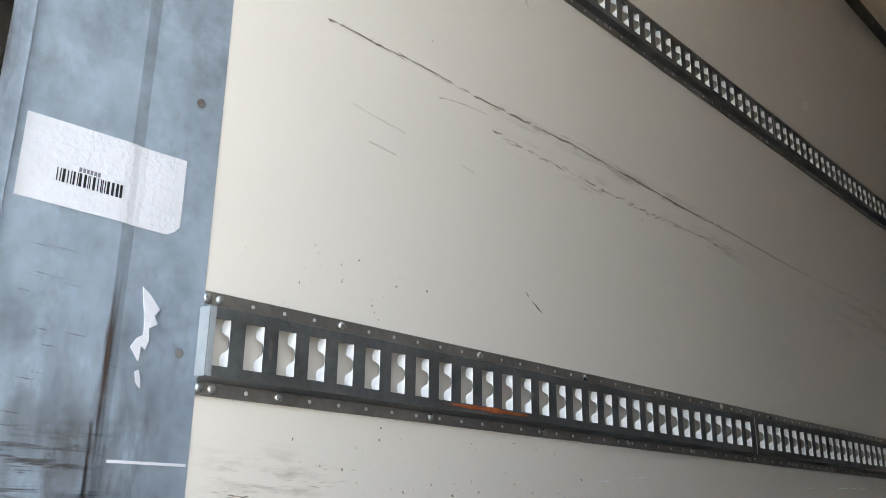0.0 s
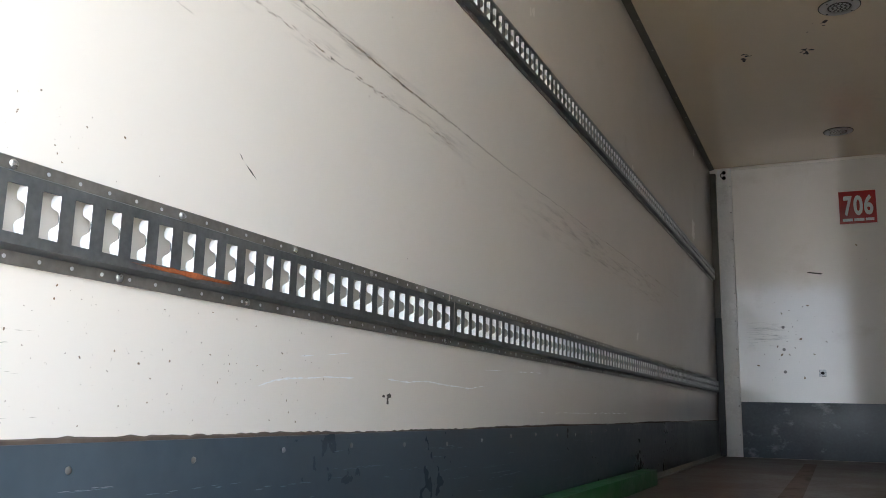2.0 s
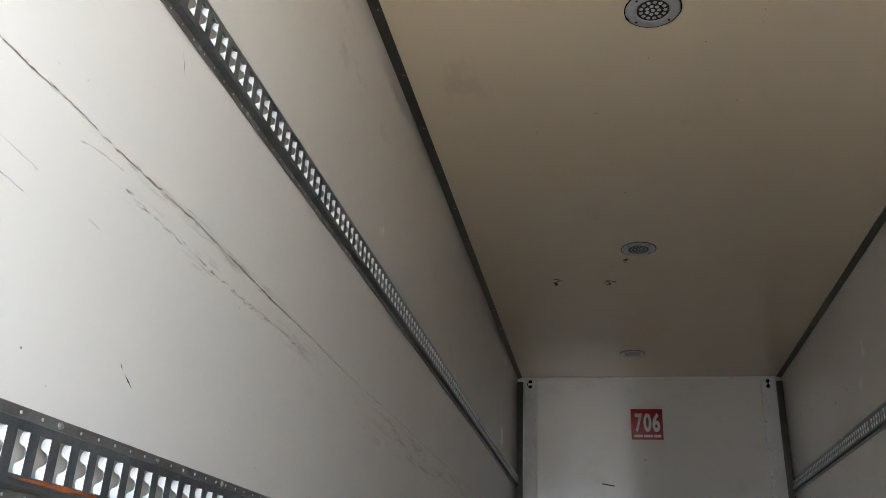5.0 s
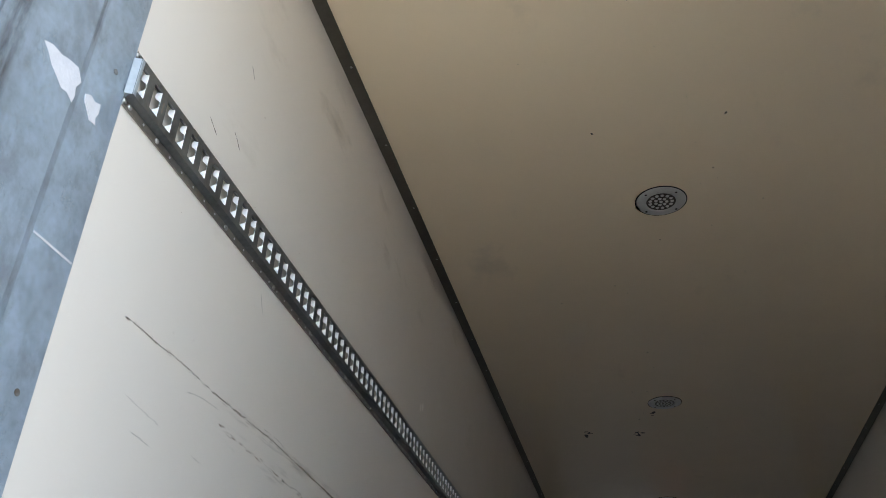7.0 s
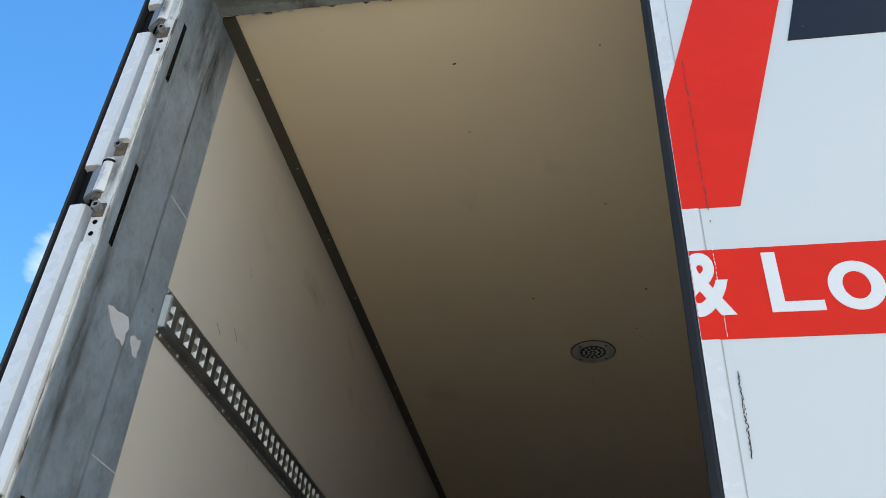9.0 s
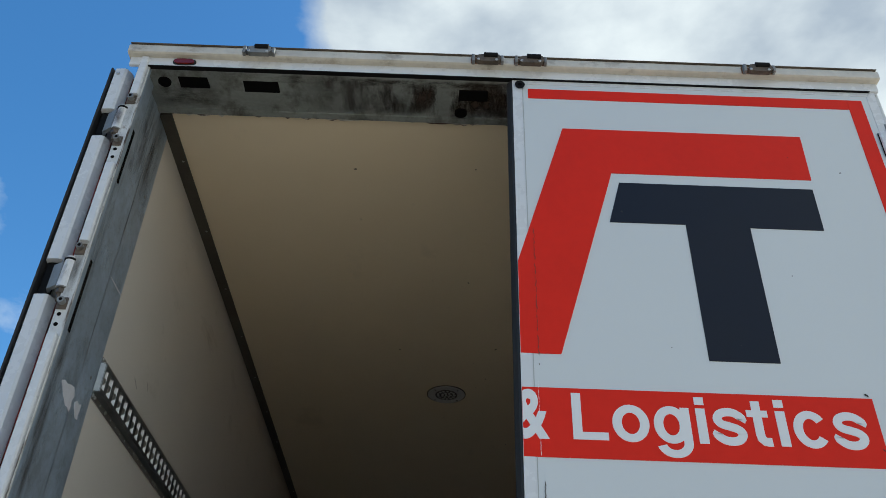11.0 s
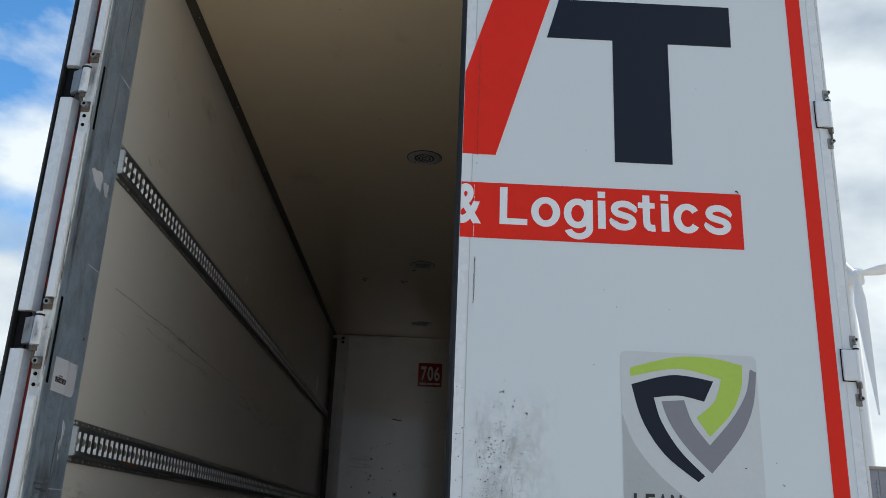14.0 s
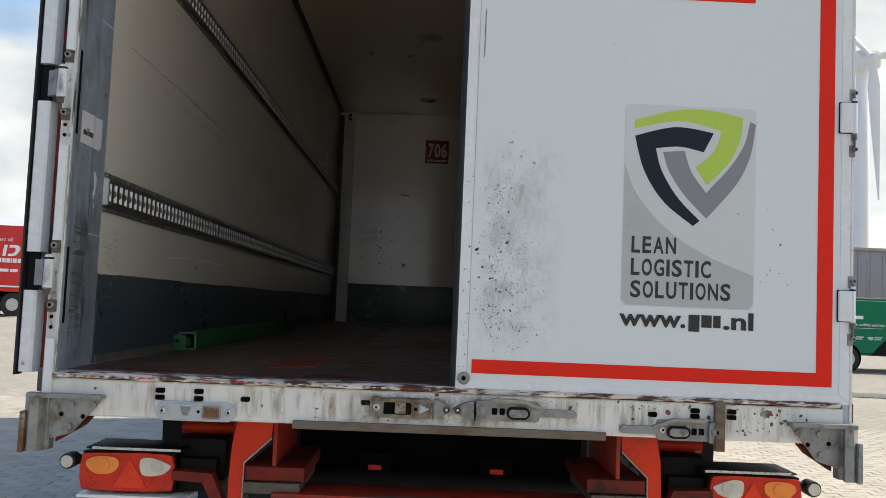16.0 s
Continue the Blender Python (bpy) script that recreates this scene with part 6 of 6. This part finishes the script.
# ---- barcode label on the jamb ----
label = thing("barcode_label", (-1.237, 0.2, 1.85), "creased white paper label with a barcode on the galvanised jamb", "label")


def tilted(u, v):
    a = radians(0.0)
    return (0.105 + u * math.cos(a) - v * math.sin(a), 1.848 + u * math.sin(a) + v * math.cos(a))


q = random.Random(6)
bm = bmesh.new()
cols = []
for k in range(23):
    u = min(0.213, 0.0098 * k)
    y, lo, hi = 0.105 + u, 1.848 + 0.014 * max(0.0, (u - 0.200) / 0.013), 1.848 + 0.106 + 0.004 * u / 0.213
    col = []
    for j in range(9):
        lift = 0.0009 + 0.0005 * q.random() * (0 < j < 8)
        col.append(bm.verts.new((jamb_x(y) + lift, y, lo + (hi - lo) * j / 8)))
    cols.append(col)
for a, b in zip(cols, cols[1:]):
    for j in range(8):
        bm.faces.new((a[j], b[j], b[j + 1], a[j + 1]))
part("paper", bm, M_PAPER, label, smooth=0)
q = random.Random(3)
u = 0.044
while u < 0.125:
    w = q.choice((0.001, 0.001, 0.002, 0.003))
    part("code_bar", prism([tilted(*p) for p in ((u, 0.030), (u + w, 0.030), (u + w, 0.047), (u, 0.047))], "x", -1.2334, -1.2325), M_BLACK, label, smooth=0)
    u += w + q.choice((0.0012, 0.002, 0.003))
for u in np.arange(0.070, 0.098, 0.0047):
    part("code_mark", prism([tilted(*p) for p in ((u, 0.049), (u + 0.003, 0.049), (u + 0.003, 0.0545), (u, 0.0545))], "x", -1.2334, -1.2325), M_GREYFILM, label, smooth=0)

# ---- green load bar on the floor ----
bar = thing("load_bar", (-1.17, 2.8, ZF), "long green steel load bar lying on the floor along the wall", "load bar")
bm = bmesh.new()
box(-1.222, -1.142, 1.36, 4.45, ZF + 0.001, ZF + 0.080, 0.006, bm)
tube = part("tube", bm, M_GREEN, bar)
for a, b, c, d in ((-1.222, -1.142, ZF + 0.0725, ZF + 0.080), (-1.222, -1.142, ZF + 0.001, ZF + 0.008), (-1.222, -1.2145, ZF + 0.0085, ZF + 0.072), (-1.1495, -1.142, ZF + 0.0085, ZF + 0.072)):
    part("tube_rim", box(a, b, 1.3535, 1.3595, c, d, 0.0015), M_RIM, tube, "worn pale rim of the tube")
part("tube_mouth", box(-1.214, -1.150, 1.3585, 1.3605, ZF + 0.010, ZF + 0.072), M_VOIDSHADE, tube)
part("slide_end", box(-1.205, -1.165, 1.285, 1.40, ZF + 0.018, ZF + 0.056, 0.004), M_GREEN, bar, "green inner slide with hooks")
part("hook_plate", box(-1.218, -1.165, 1.262, 1.276, ZF + 0.0015, ZF + 0.070, 0.004), M_GREEN, bar)
part("hook_pin", rod((-1.20, 1.245, ZF + 0.045), (-1.20, 1.29, ZF + 0.045), 0.008), M_BLACKSTEEL_SHADE, bar)

SLOPE = 0.0115


def gz(y):
    """Height of the gently rising yard at y."""
    return -0.185 + SLOPE * y


# ---- chassis under the box ----
chassis = thing("truck_chassis", (0, 3.0, 0.0), "red painted truck chassis with rear crossmember and brackets", "chassis")
for s in (-1, 1):
    # Rails and bearers are blackened to give the shade under the box.
    part("frame_rail", box(*sorted((s * 0.37, s * 0.45)), 0.80, 9.5, 0.62, 0.86, 0.01), M_BLACKSTEEL_SHADE, chassis)
    e = 0.015 if s > 0 else 0.0
    part("side_bracket", prism([(s * (0.680 + e), 0.985), (s * (0.566 + e), 0.985), (s * (0.572 + e), 0.905), (s * (0.658 + e), 0.825), (s * (0.660 + e), 0.60), (s * (0.705 + e), 0.60), (s * (0.705 + e), 0.76), (s * (0.700 + e), 0.878)], "y", 0.20, 0.212), M_CHASSIS, chassis, "red bracket under the sill")
    part("bracket_flange", prism([(s * (0.572 + e), 0.907), (s * (0.568 + e), 0.905), (s * (0.654 + e), 0.823), (s * (0.656 + e), 0.60), (s * (0.660 + e), 0.60), (s * (0.658 + e), 0.826)], "y", 0.194, 0.30), M_FLANGE, chassis, "scraped bare edge of the bracket")
    # Inner faces take the darker red, dirt and painted shade together.
    part("bracket_back", box(*sorted((s * (0.664 + e), s * (0.700 + e))), 0.213, 0.32, 0.60, 0.97, 0.003), M_DIRTYSHADERED, chassis)
    part("bracket_web", box(*sorted((s * (0.552 + e), s * (0.566 + e))), 0.20, 0.66, 0.815, 0.983, 0.003), M_BEAM, chassis, "red web plate under the sill")
    part("bracket_foot", box(*sorted((s * (0.457 + e), s * (0.651 + e))), 0.195, 0.62, 0.768, 0.814, 0.005), M_DIRTYSHADERED, chassis)
    part("foot_plate", box(*sorted((s * (0.470 + e), s * (0.655 + e))), 0.185, 0.60, 0.728, 0.764, 0.004), M_OILY, chassis, "dirty grey plate under the bracket foot")
    part("floor_bearer", box(*sorted((s * 0.20, s * 0.30)), 0.16, 7.8, 0.985, 1.05, 0.005), M_VOIDSHADE, chassis)
# Added black plate; its colour gives the deep shade under the box.
part("shade_plate", box(-0.545, 0.545, 0.70, 0.76, 0.42, 0.983, 0.006), M_VOIDSHADE, chassis)
# Tube made near-black for the shade it hangs in.
part("cross_tube", rod((-0.54, 0.64, 0.70), (0.54, 0.64, 0.70), 0.040, seg=20), M_BLACKSTEEL_SHADE, chassis, "cross tube blackened for the shade under the box")
part("axle_beam", rod((-0.95, 2.3, 0.35), (0.95, 2.3, 0.35), 0.09), M_BLACKSTEEL_SHADE, chassis)
part("air_tank", rod((-0.30, 1.2, 0.52), (0.30, 1.2, 0.52), 0.16, seg=24), M_BLACKSTEEL_SHADE, chassis)
part("rear_beam", box(-0.56, 0.57, 0.165, 0.34, 0.60, 0.737, 0.010), M_BEAM, chassis, "red rear crossbeam")
part("white_strip", box(-0.56, 0.56, 0.156, 0.164, 0.62, 0.722, 0.002), M_FILMWHITE, chassis, "white reflective strip")
part("plate_holder", box(-0.40, 0.40, 0.148, 0.1555, 0.60, 0.709, 0.004), M_BLACKSTEEL_SHADE, chassis, "black plate holder")
for x in (-0.25, 0.21):
    # Brackets near-black for the same shade.
    part("reflector_bracket", box(x - 0.06, x + 0.06, 0.62, 0.64, 0.70, 0.80, 0.003), M_VOIDSHADE, chassis)
    part("red_reflector", box(x - 0.025, x + 0.025, 0.608, 0.622, 0.737, 0.755, 0.003), M_LAMPRED, chassis, "small red reflector")
for s in (-1, 1):
    part("side_arm", box(*sorted((s * 0.74, s * 0.90)), 0.30, 0.42, 0.74, 0.88, 0.008), M_BLACKSTEEL_SHADE, chassis)
    part("underrun_tube", rod((s * 0.70, 0.42, 0.90), (s * 0.92, 0.42, 0.90), 0.022), M_CHASSIS, chassis)
    part("mudguard", prism([(0.30, 0.985), (0.95, 0.985), (0.98, 0.72), (0.96, 0.72), (0.93, 0.965), (0.30, 0.965)], "x", *sorted((s * 0.80, s * 1.15))), M_BLACKSTEEL_SHADE, chassis, "black mudguard")
for s in (-1, 1):
    for y in (2.3, 9.1):
        tyre = part("tyre", rod((s * (0.62 if y < 5 else 0.90), y, gz(y) + 0.51), (s * 1.20, y, gz(y) + 0.51), 0.51, seg=40), M_TYRE, chassis, "black truck tyre")
        part("rim", rod((s * 1.0, y, gz(y) + 0.51), (s * 1.21, y, gz(y) + 0.51), 0.29, 0.27, seg=32), M_LAMPRING, tyre)
    part("mud_flap", box(*sorted((s * 0.74, s * 1.10)), 1.60, 1.62, 0.22, 0.98, 0.004), M_RUBBER, chassis, "black rubber mud flap")

# rear lights
for s in (-1, 1):
    tl = thing("tail_light", (s * 1.04, 0.25, 0.70), "scratched rear light cluster with red, amber and clear lenses", "tail light", "tail lights")

    def lx(a):
        return s * a

    housing = part("housing", prism(smooth_outline([(lx(1.196), 0.82), (lx(1.17), 0.838), (lx(0.93), 0.842), (lx(0.89), 0.82), (lx(0.888), 0.73), (lx(0.92), 0.71), (lx(1.16), 0.708), (lx(1.20), 0.73)], 4), "y", 0.24, 0.33), M_BLACKSTEEL_SHADE, tl)
    part("red_lens", prism(smooth_outline([(lx(1.193), 0.815), (lx(1.165), 0.832), (lx(0.935), 0.836), (lx(0.895), 0.816), (lx(0.893), 0.736), (lx(0.925), 0.716), (lx(1.155), 0.714), (lx(1.195), 0.736)], 4), "y", 0.222, 0.245), M_LAMPRED, tl)
    part("amber_lens", prism(smooth_outline([(lx(1.178), 0.80), (lx(1.15), 0.822), (lx(1.08), 0.820), (lx(1.072), 0.79), (lx(1.10), 0.768), (lx(1.15), 0.770)], 4), "y", 0.216, 0.225), M_LAMPAMBER, tl)
    part("clear_lens", prism(smooth_outline([(lx(1.00), 0.815), (lx(0.965), 0.824), (lx(0.91), 0.806), (lx(0.90), 0.794), (lx(0.93), 0.770), (lx(0.99), 0.768)], 4), "y", 0.216, 0.225), M_LAMPCLEAR, tl)
    part("bulb_boss", rod((lx(1.12), 0.212, 0.797), (lx(1.12), 0.218, 0.797), 0.020, seg=20), M_LAMPAMBER, tl)
    part("bulb_boss", rod((lx(0.945), 0.212, 0.797), (lx(0.945), 0.218, 0.797), 0.018, seg=20), M_LAMPRING, tl)
    part("triangle_reflector", prism([(lx(1.085), 0.724), (lx(0.975), 0.724), (lx(1.035), 0.818)], "y", 0.2185, 0.224), M_TRIANGLE, tl)
    part("top_plate", box(*sorted((lx(1.18), lx(0.86))), 0.22, 0.40, 0.848, 0.853, 0.001), M_BLACKSTEEL_SHADE, tl, "bent dark cover plate")
    part("plate_lip", box(*sorted((lx(1.16), lx(0.87))), 0.214, 0.2195, 0.846, 0.855, 0.002), M_BOLT, tl, "scraped bright lip")
    part("bottom_plate", box(*sorted((lx(1.20), lx(0.84))), 0.21, 0.40, 0.690, 0.700, 0.002), M_FILMWHITE, tl)
    side_lamp = part("side_marker", rod((lx(1.19), 0.30, 0.80), (lx(1.235), 0.27, 0.80), 0.016), M_RUBBER, tl, "rubber arm of the side marker")
    part("marker_head", rod((lx(1.245), 0.285, 0.80), (lx(1.245), 0.235, 0.80), 0.026), M_RUBBER, side_lamp)
    part("marker_lens", rod((lx(1.245), 0.238, 0.80), (lx(1.245), 0.228, 0.80), 0.020), M_LAMPCLEAR, side_lamp, "white round lens")
    part("holder_box", box(*sorted((lx(0.885), lx(0.76))), 0.26, 0.40, 0.71, 0.82, 0.006), M_BLACKSTEEL_SHADE, tl)
    part("rust_bracket", prism([(lx(0.89), 0.79), (lx(0.76), 0.785), (lx(0.72), 0.70), (lx(0.76), 0.70), (lx(0.79), 0.755), (lx(0.89), 0.76)], "y", 0.195, 0.245), M_DIRTYSHADERED, tl, "dirty red bent arm of the lamp holder")

# ---- outside of the box ----
shell = thing("box_shell", (0, 4, 1.0), "white outer skin and roof of the truck box", "truck body")
for s in (-1, 1):
    part("side_skin", box(*sorted((s * (XO - 0.002), s * (XW + TH + 0.0005))), YJ + 0.001, YB + 0.06, 1.0, 3.79), M_WHITE, shell)
part("roof_skin", box(-XO + 0.003, XO - 0.003, 0.022, YB + 0.06, ZC + 0.052, 3.80), M_WHITE, shell)
part("front_skin", box(-XO + 0.003, XO - 0.003, YB + 0.051, YB + 0.059, 1.0, 3.78), M_WHITE, shell)
cab = thing("truck_cab", (0, 9.3, 0.3), "white truck cab ahead of the box", "truck cab")
part("cab_body", prism([(8.25, 0.55), (9.95, 0.55), (10.1, 1.5), (9.85, 2.75), (9.5, 2.95), (8.25, 2.95)], "x", -1.2, 1.2), M_WHITE, cab)
part("windscreen", prism([(10.06, 1.72), (9.90, 2.55), (9.915, 2.555), (10.075, 1.72)], "x", -1.05, 1.05), M_VANDARK, cab)
# ---- yard ----
ground = solid("ground", box(-1500, 1500, -1500, 1500, -0.5, -0.012), M_GROUND, "light grey paved yard", "ground", kind="structure", smooth=0)
ground.matrix_basis = pose(0, 0, -0.185, math.degrees(math.atan(SLOPE)))


def far_truck(at, turn):
    t = thing("parked_trailer", (0, 0, 0), "red curtain-sided trailer with white roof parked across the yard", "trailer")
    part("curtain", box(-13.0, 0.0, -1.25, 1.25, 1.05, 3.64, 0.04), M_TRUCKRED, t)
    part("roof", prism([(-1.26, 3.63), (1.26, 3.63), (0.9, 3.95), (-0.9, 3.95)], "x", -13.0, 0.02), M_FILMWHITE, t)
    part("side_beam", box(-13.0, 0.0, -1.27, 1.27, 0.98, 1.10, 0.02), M_CHASSIS, t)
    part("pale_stripe", box(-13.0, -0.05, -1.262, -1.25, 1.16, 1.22), M_FILMWHITE, t)
    for k in range(3):
        for s in (-1, 1):
            w = part("tyre", rod((-0.62 - 0.98 * k, s * 0.95, 0.47), (-0.62 - 0.98 * k, s * 1.25, 0.47), 0.47, seg=28), M_TYRE, t)
            part("rim", rod((-0.62 - 0.98 * k, s * 1.1, 0.47), (-0.62 - 0.98 * k, s * 1.26, 0.47), 0.25, seg=20), M_LAMPRING, w)
    part("underframe", box(-12.5, -0.5, -0.5, 0.5, 0.6, 0.98), M_BLACKSTEEL_SHADE, t)
    lettering("Part of:", -1.42, -0.75, 3.00, 0.15, -1.252, M_FILMWHITE, t, depth=0.01)
    part("emblem_bar", prism([(-1.15, 2.40), (-1.02, 2.40), (-0.96, 2.85), (-1.09, 2.85)], "y", -1.265, -1.25), M_FILMWHITE, t)
    bowl = [(-0.93, 2.40, 1), (-0.66, 2.42), (-0.50, 2.58), (-0.46, 2.75), (-0.58, 2.85), (-0.87, 2.85, 1), (-0.89, 2.74, 1), (-0.66, 2.74), (-0.64, 2.62), (-0.74, 2.51), (-0.91, 2.50, 1)]
    part("emblem_bar", prism(smooth_outline(bowl, 4), "y", -1.265, -1.25), M_FILMWHITE, t)
    for a, b in ((-1.62, -1.46), (-1.42, -1.27), (-1.23, -1.17), (-1.13, -1.00), (-0.97, -0.83), (-0.80, -0.74), (-0.70, -0.56), (-0.52, -0.38)):
        part("emblem_bar", box(a, b, -1.265, -1.25, 2.14, 2.31), M_FILMWHITE, t)
    for a, b in ((-1.7, -1.35), (-1.28, -0.86), (-0.80, -0.5)):
        part("text_bar", box(a, b, -1.265, -1.25, 1.77, 1.89), M_FILMWHITE, t)
    t.matrix_basis = pose(*at, 0, 0, turn)
    return t


far_truck((-15.92, 33.1, gz(33.1)), 0)


def van(at, turn):
    t = thing("delivery_van", (0, 0, 0), "green delivery van with white lettering parked in the yard", "van")
    body = prism(smooth_outline([(-2.45, 0.45, 1), (-2.48, 1.0), (-2.40, 1.75), (-2.25, 1.95, 1), (0.7, 1.97, 1), (1.5, 1.30, 1), (2.35, 1.05), (2.45, 0.75), (2.45, 0.40, 1)], 5), "y", -0.95, 0.95)
    bmesh.ops.bevel(body, geom=[e for e in body.edges if abs(e.verts[0].co.y) > 0.9 and e.verts[0].co.y == e.verts[1].co.y], offset=0.07, segments=3, affect="EDGES")
    part("body", body, M_VANGREEN, t)
    part("side_window", box(0.0, 0.95, -0.962, -0.945, 1.25, 1.72, 0.01), M_VANDARK, t)
    part("dark_panel", prism(smooth_outline([(-0.9, 0.45, 1), (-0.35, 1.0), (0.2, 1.25, 1), (1.2, 1.2, 1), (1.2, 0.45, 1)], 5), "y", -0.958, -0.945), M_BLACKSTEEL_SHADE, t)
    part("bumper", box(-2.52, -2.35, -0.9, 0.9, 0.35, 0.62, 0.03), M_BLACKSTEEL_SHADE, t)
    for x in (-1.55, 1.5):
        for s in (-1, 1):
            w = part("tyre", rod((x, s * 0.76, 0.33), (x, s * 0.965, 0.33), 0.33, seg=28), M_TYRE, t)
            part("rim", rod((x, s * 0.85, 0.33), (x, s * 0.972, 0.33), 0.21, seg=20), M_LAMPRING, w)
            part("arch", rod((x, s * 0.80, 0.36), (x, s * 0.957, 0.36), 0.39, seg=28), M_VOIDSHADE, t)
    part("emblem_bar", box(-1.9, -1.12, -0.965, -0.945, 1.40, 1.49), M_FILMWHITE, t)
    lettering("truck safely online.", -1.55, -0.52, 1.22, 0.075, -0.952, M_FILMWHITE, t, depth=0.008)
    part("pale_line", box(-2.3, -0.6, -0.962, -0.945, 1.155, 1.165), M_SILVER, t)
    for x in (-1.42, -0.92):
        part("round_icon", rod((x, -0.965, 0.92), (x, -0.945, 0.90), 0.075, seg=16), M_SILVER, t)
        part("text_bar", box(x + 0.11, x + 0.32, -0.962, -0.945, 0.91, 0.94), M_SILVER, t)
        part("text_bar", box(x + 0.11, x + 0.28, -0.962, -0.945, 0.86, 0.885), M_SILVER, t)
    t.matrix_basis = pose(*at, 0, 0, turn)
    return t


van((12.75, 20.9, gz(20.9)), 0)

turbine = thing("wind_turbine", (92.4, 177, gz(177)), "white wind turbine standing far behind the yard", "wind turbine")
TX, TY, THB = 92.4, 177.0, 56.0
part("tower", rod((TX, TY, gz(TY) - 0.2), (TX, TY, THB), 2.0, 1.25, seg=32), M_TURBINE, turbine)
part("nacelle", box(TX - 2.6, TX + 2.6, TY - 3.0, TY + 4.8, THB - 0.4, THB + 3.4, 0.6), M_TURBINE, turbine)
part("hub", rod((TX, TY - 2.8, THB + 1.4), (TX, TY - 5.4, THB + 1.4), 1.7, 0.6, seg=24), M_TURBINE, turbine)
for a in (14, -84, 133):
    d = Vector((math.cos(radians(a)), 0.1, math.sin(radians(a))))
    base = Vector((TX, TY - 4.2, THB + 1.4))
    side_dir = Vector((0, 1, 0)).cross(d).normalized()
    bm = bmesh.new()
    rows = []
    for f, w, th in ((0, 0.6, 0.6), (0.08, 0.65, 0.6), (0.2, 1.1, 0.45), (0.5, 0.8, 0.3), (1.0, 0.15, 0.06)):
        c = base + d * 30 * f
        rows.append([bm.verts.new(c + side_dir * (w * math.cos(k)) + Vector((0, 1, 0)) * (th * math.sin(k) + w * 0.5 * math.cos(k))) for k in np.linspace(0, 2 * math.pi, 13)[:-1]])
    for u, v in zip(rows, rows[1:]):
        for k in range(12):
            bm.faces.new((u[k], u[(k + 1) % 12], v[(k + 1) % 12], v[k]))
    part("blade", bm, M_TURBINE, turbine)

hall = thing("warehouse", (60, 75, 0), "grey clad warehouse with flat roof behind the yard", "building")
part("wall", box(29, 95, 72, 110, gz(72) - 0.3, 7.9, 0.1), M_BUILD, hall)
for k in range(60):
    part("cladding_rib", box(29.3 + 1.1 * k, 29.42 + 1.1 * k, 71.94, 72.05, gz(72) + 0.1, 7.7), M_BUILD, hall)
part("parapet", box(28.9, 95.1, 71.85, 110.1, 7.7, 8.0, 0.05), M_FLANGE, hall)
fence = thing("yard_fence", (30, 60, 0), "red and grey barrier rail along the yard edge", "fence")
for k in range(16):
    part("fence_post", box(24 + 2 * k, 24.12 + 2 * k, 60, 60.12, gz(60) - 0.05, 3.15, 0.01), M_CHASSIS, fence)
for z in (3.1, 2.9, 2.5, 2.1, 1.7, 1.3):
    part("fence_rail", box(24, 54.2, 60.12, 60.2, z, z + 0.12), M_CHASSIS if z < 3 else M_LAMPRING, fence)
mast = thing("radio_mast", (34.25, 63, gz(63)), "thin dark mast with cross arms behind the yard", "mast")
part("pole", rod((34.25, 63, gz(63) - 0.02), (34.25, 63, 6.2), 0.05, 0.035), M_LATCH, mast)
for k in range(9):
    part("rung", rod((34.1, 63, 3.4 + 0.32 * k), (34.4, 63, 3.4 + 0.32 * k), 0.03, seg=8), M_LATCH, mast)
kerb = thing("kerb_strip", (11, 14, 0), "long pale steel profile lying on the paving", "steel profile")
part("profile", prism([(3.2, 13.6), (16.5, 13.0), (16.5, 13.25), (3.2, 13.85)], "z", gz(13.4) - 0.002, gz(13.4) + 0.06), M_BOLT, kerb)


# ---- paving stones near the truck ----
def stone_mesh():
    bm = box(-0.103, 0.103, -0.051, 0.051, -0.06, 0.0)
    top = [e for e in bm.edges if e.verts[0].co.z > -0.01 and e.verts[1].co.z > -0.01]
    bmesh.ops.bevel(bm, geom=top, offset=0.005, segments=1, affect="EDGES")
    bmesh.ops.delete(bm, geom=[f for f in bm.faces if f.normal.z < -0.9], context="FACES")
    me = bpy.data.meshes.new("paver")
    bm.to_mesh(me)
    bm.free()
    me.materials.append(M_PAVER)
    return me


stone = stone_mesh()
q = random.Random(77)


def laid(near):
    """Stretcher-bond places (x, y, height, tilt) of the stones beside the truck."""
    for row in range(int((9.0 + 1.0) / 0.105)):
        y = -1.0 + row * 0.105
        for k in range(int(13.0 / 0.21)):
            x = -6.5 + (k + 0.5 * (row % 2)) * 0.21
            inside = -3.9 < x < -2.3 and 3.6 < y < 5.4
            if inside == near:
                yield x, y, 0.004 * (q.random() - 0.5), q.random() - 0.5


for n, (x, y, h, a) in enumerate(laid(True)):
    if n >= 300:
        break
    ob = new("paver", stone)
    ob.parent = ground
    ob.matrix_basis = pose(x, y, h, a, a * 0.7, 0)
vs, fs = [], []
tv = [tuple(v.co) for v in stone.vertices]
tf = [tuple(p.vertices) for p in stone.polygons]
for x, y, h, a in laid(False):
    o = len(vs)
    vs += [(x + vx, y + vy, h + vz + vx * 0.012 * a) for vx, vy, vz in tv]
    fs += [tuple(o + i for i in f) for f in tf]
me = bpy.data.meshes.new("paving_field")
me.from_pydata(vs, [], fs)
me.materials.append(M_PAVER)
field = new("paving_field", me)
field.parent = ground
field["kind"] = "stuff"
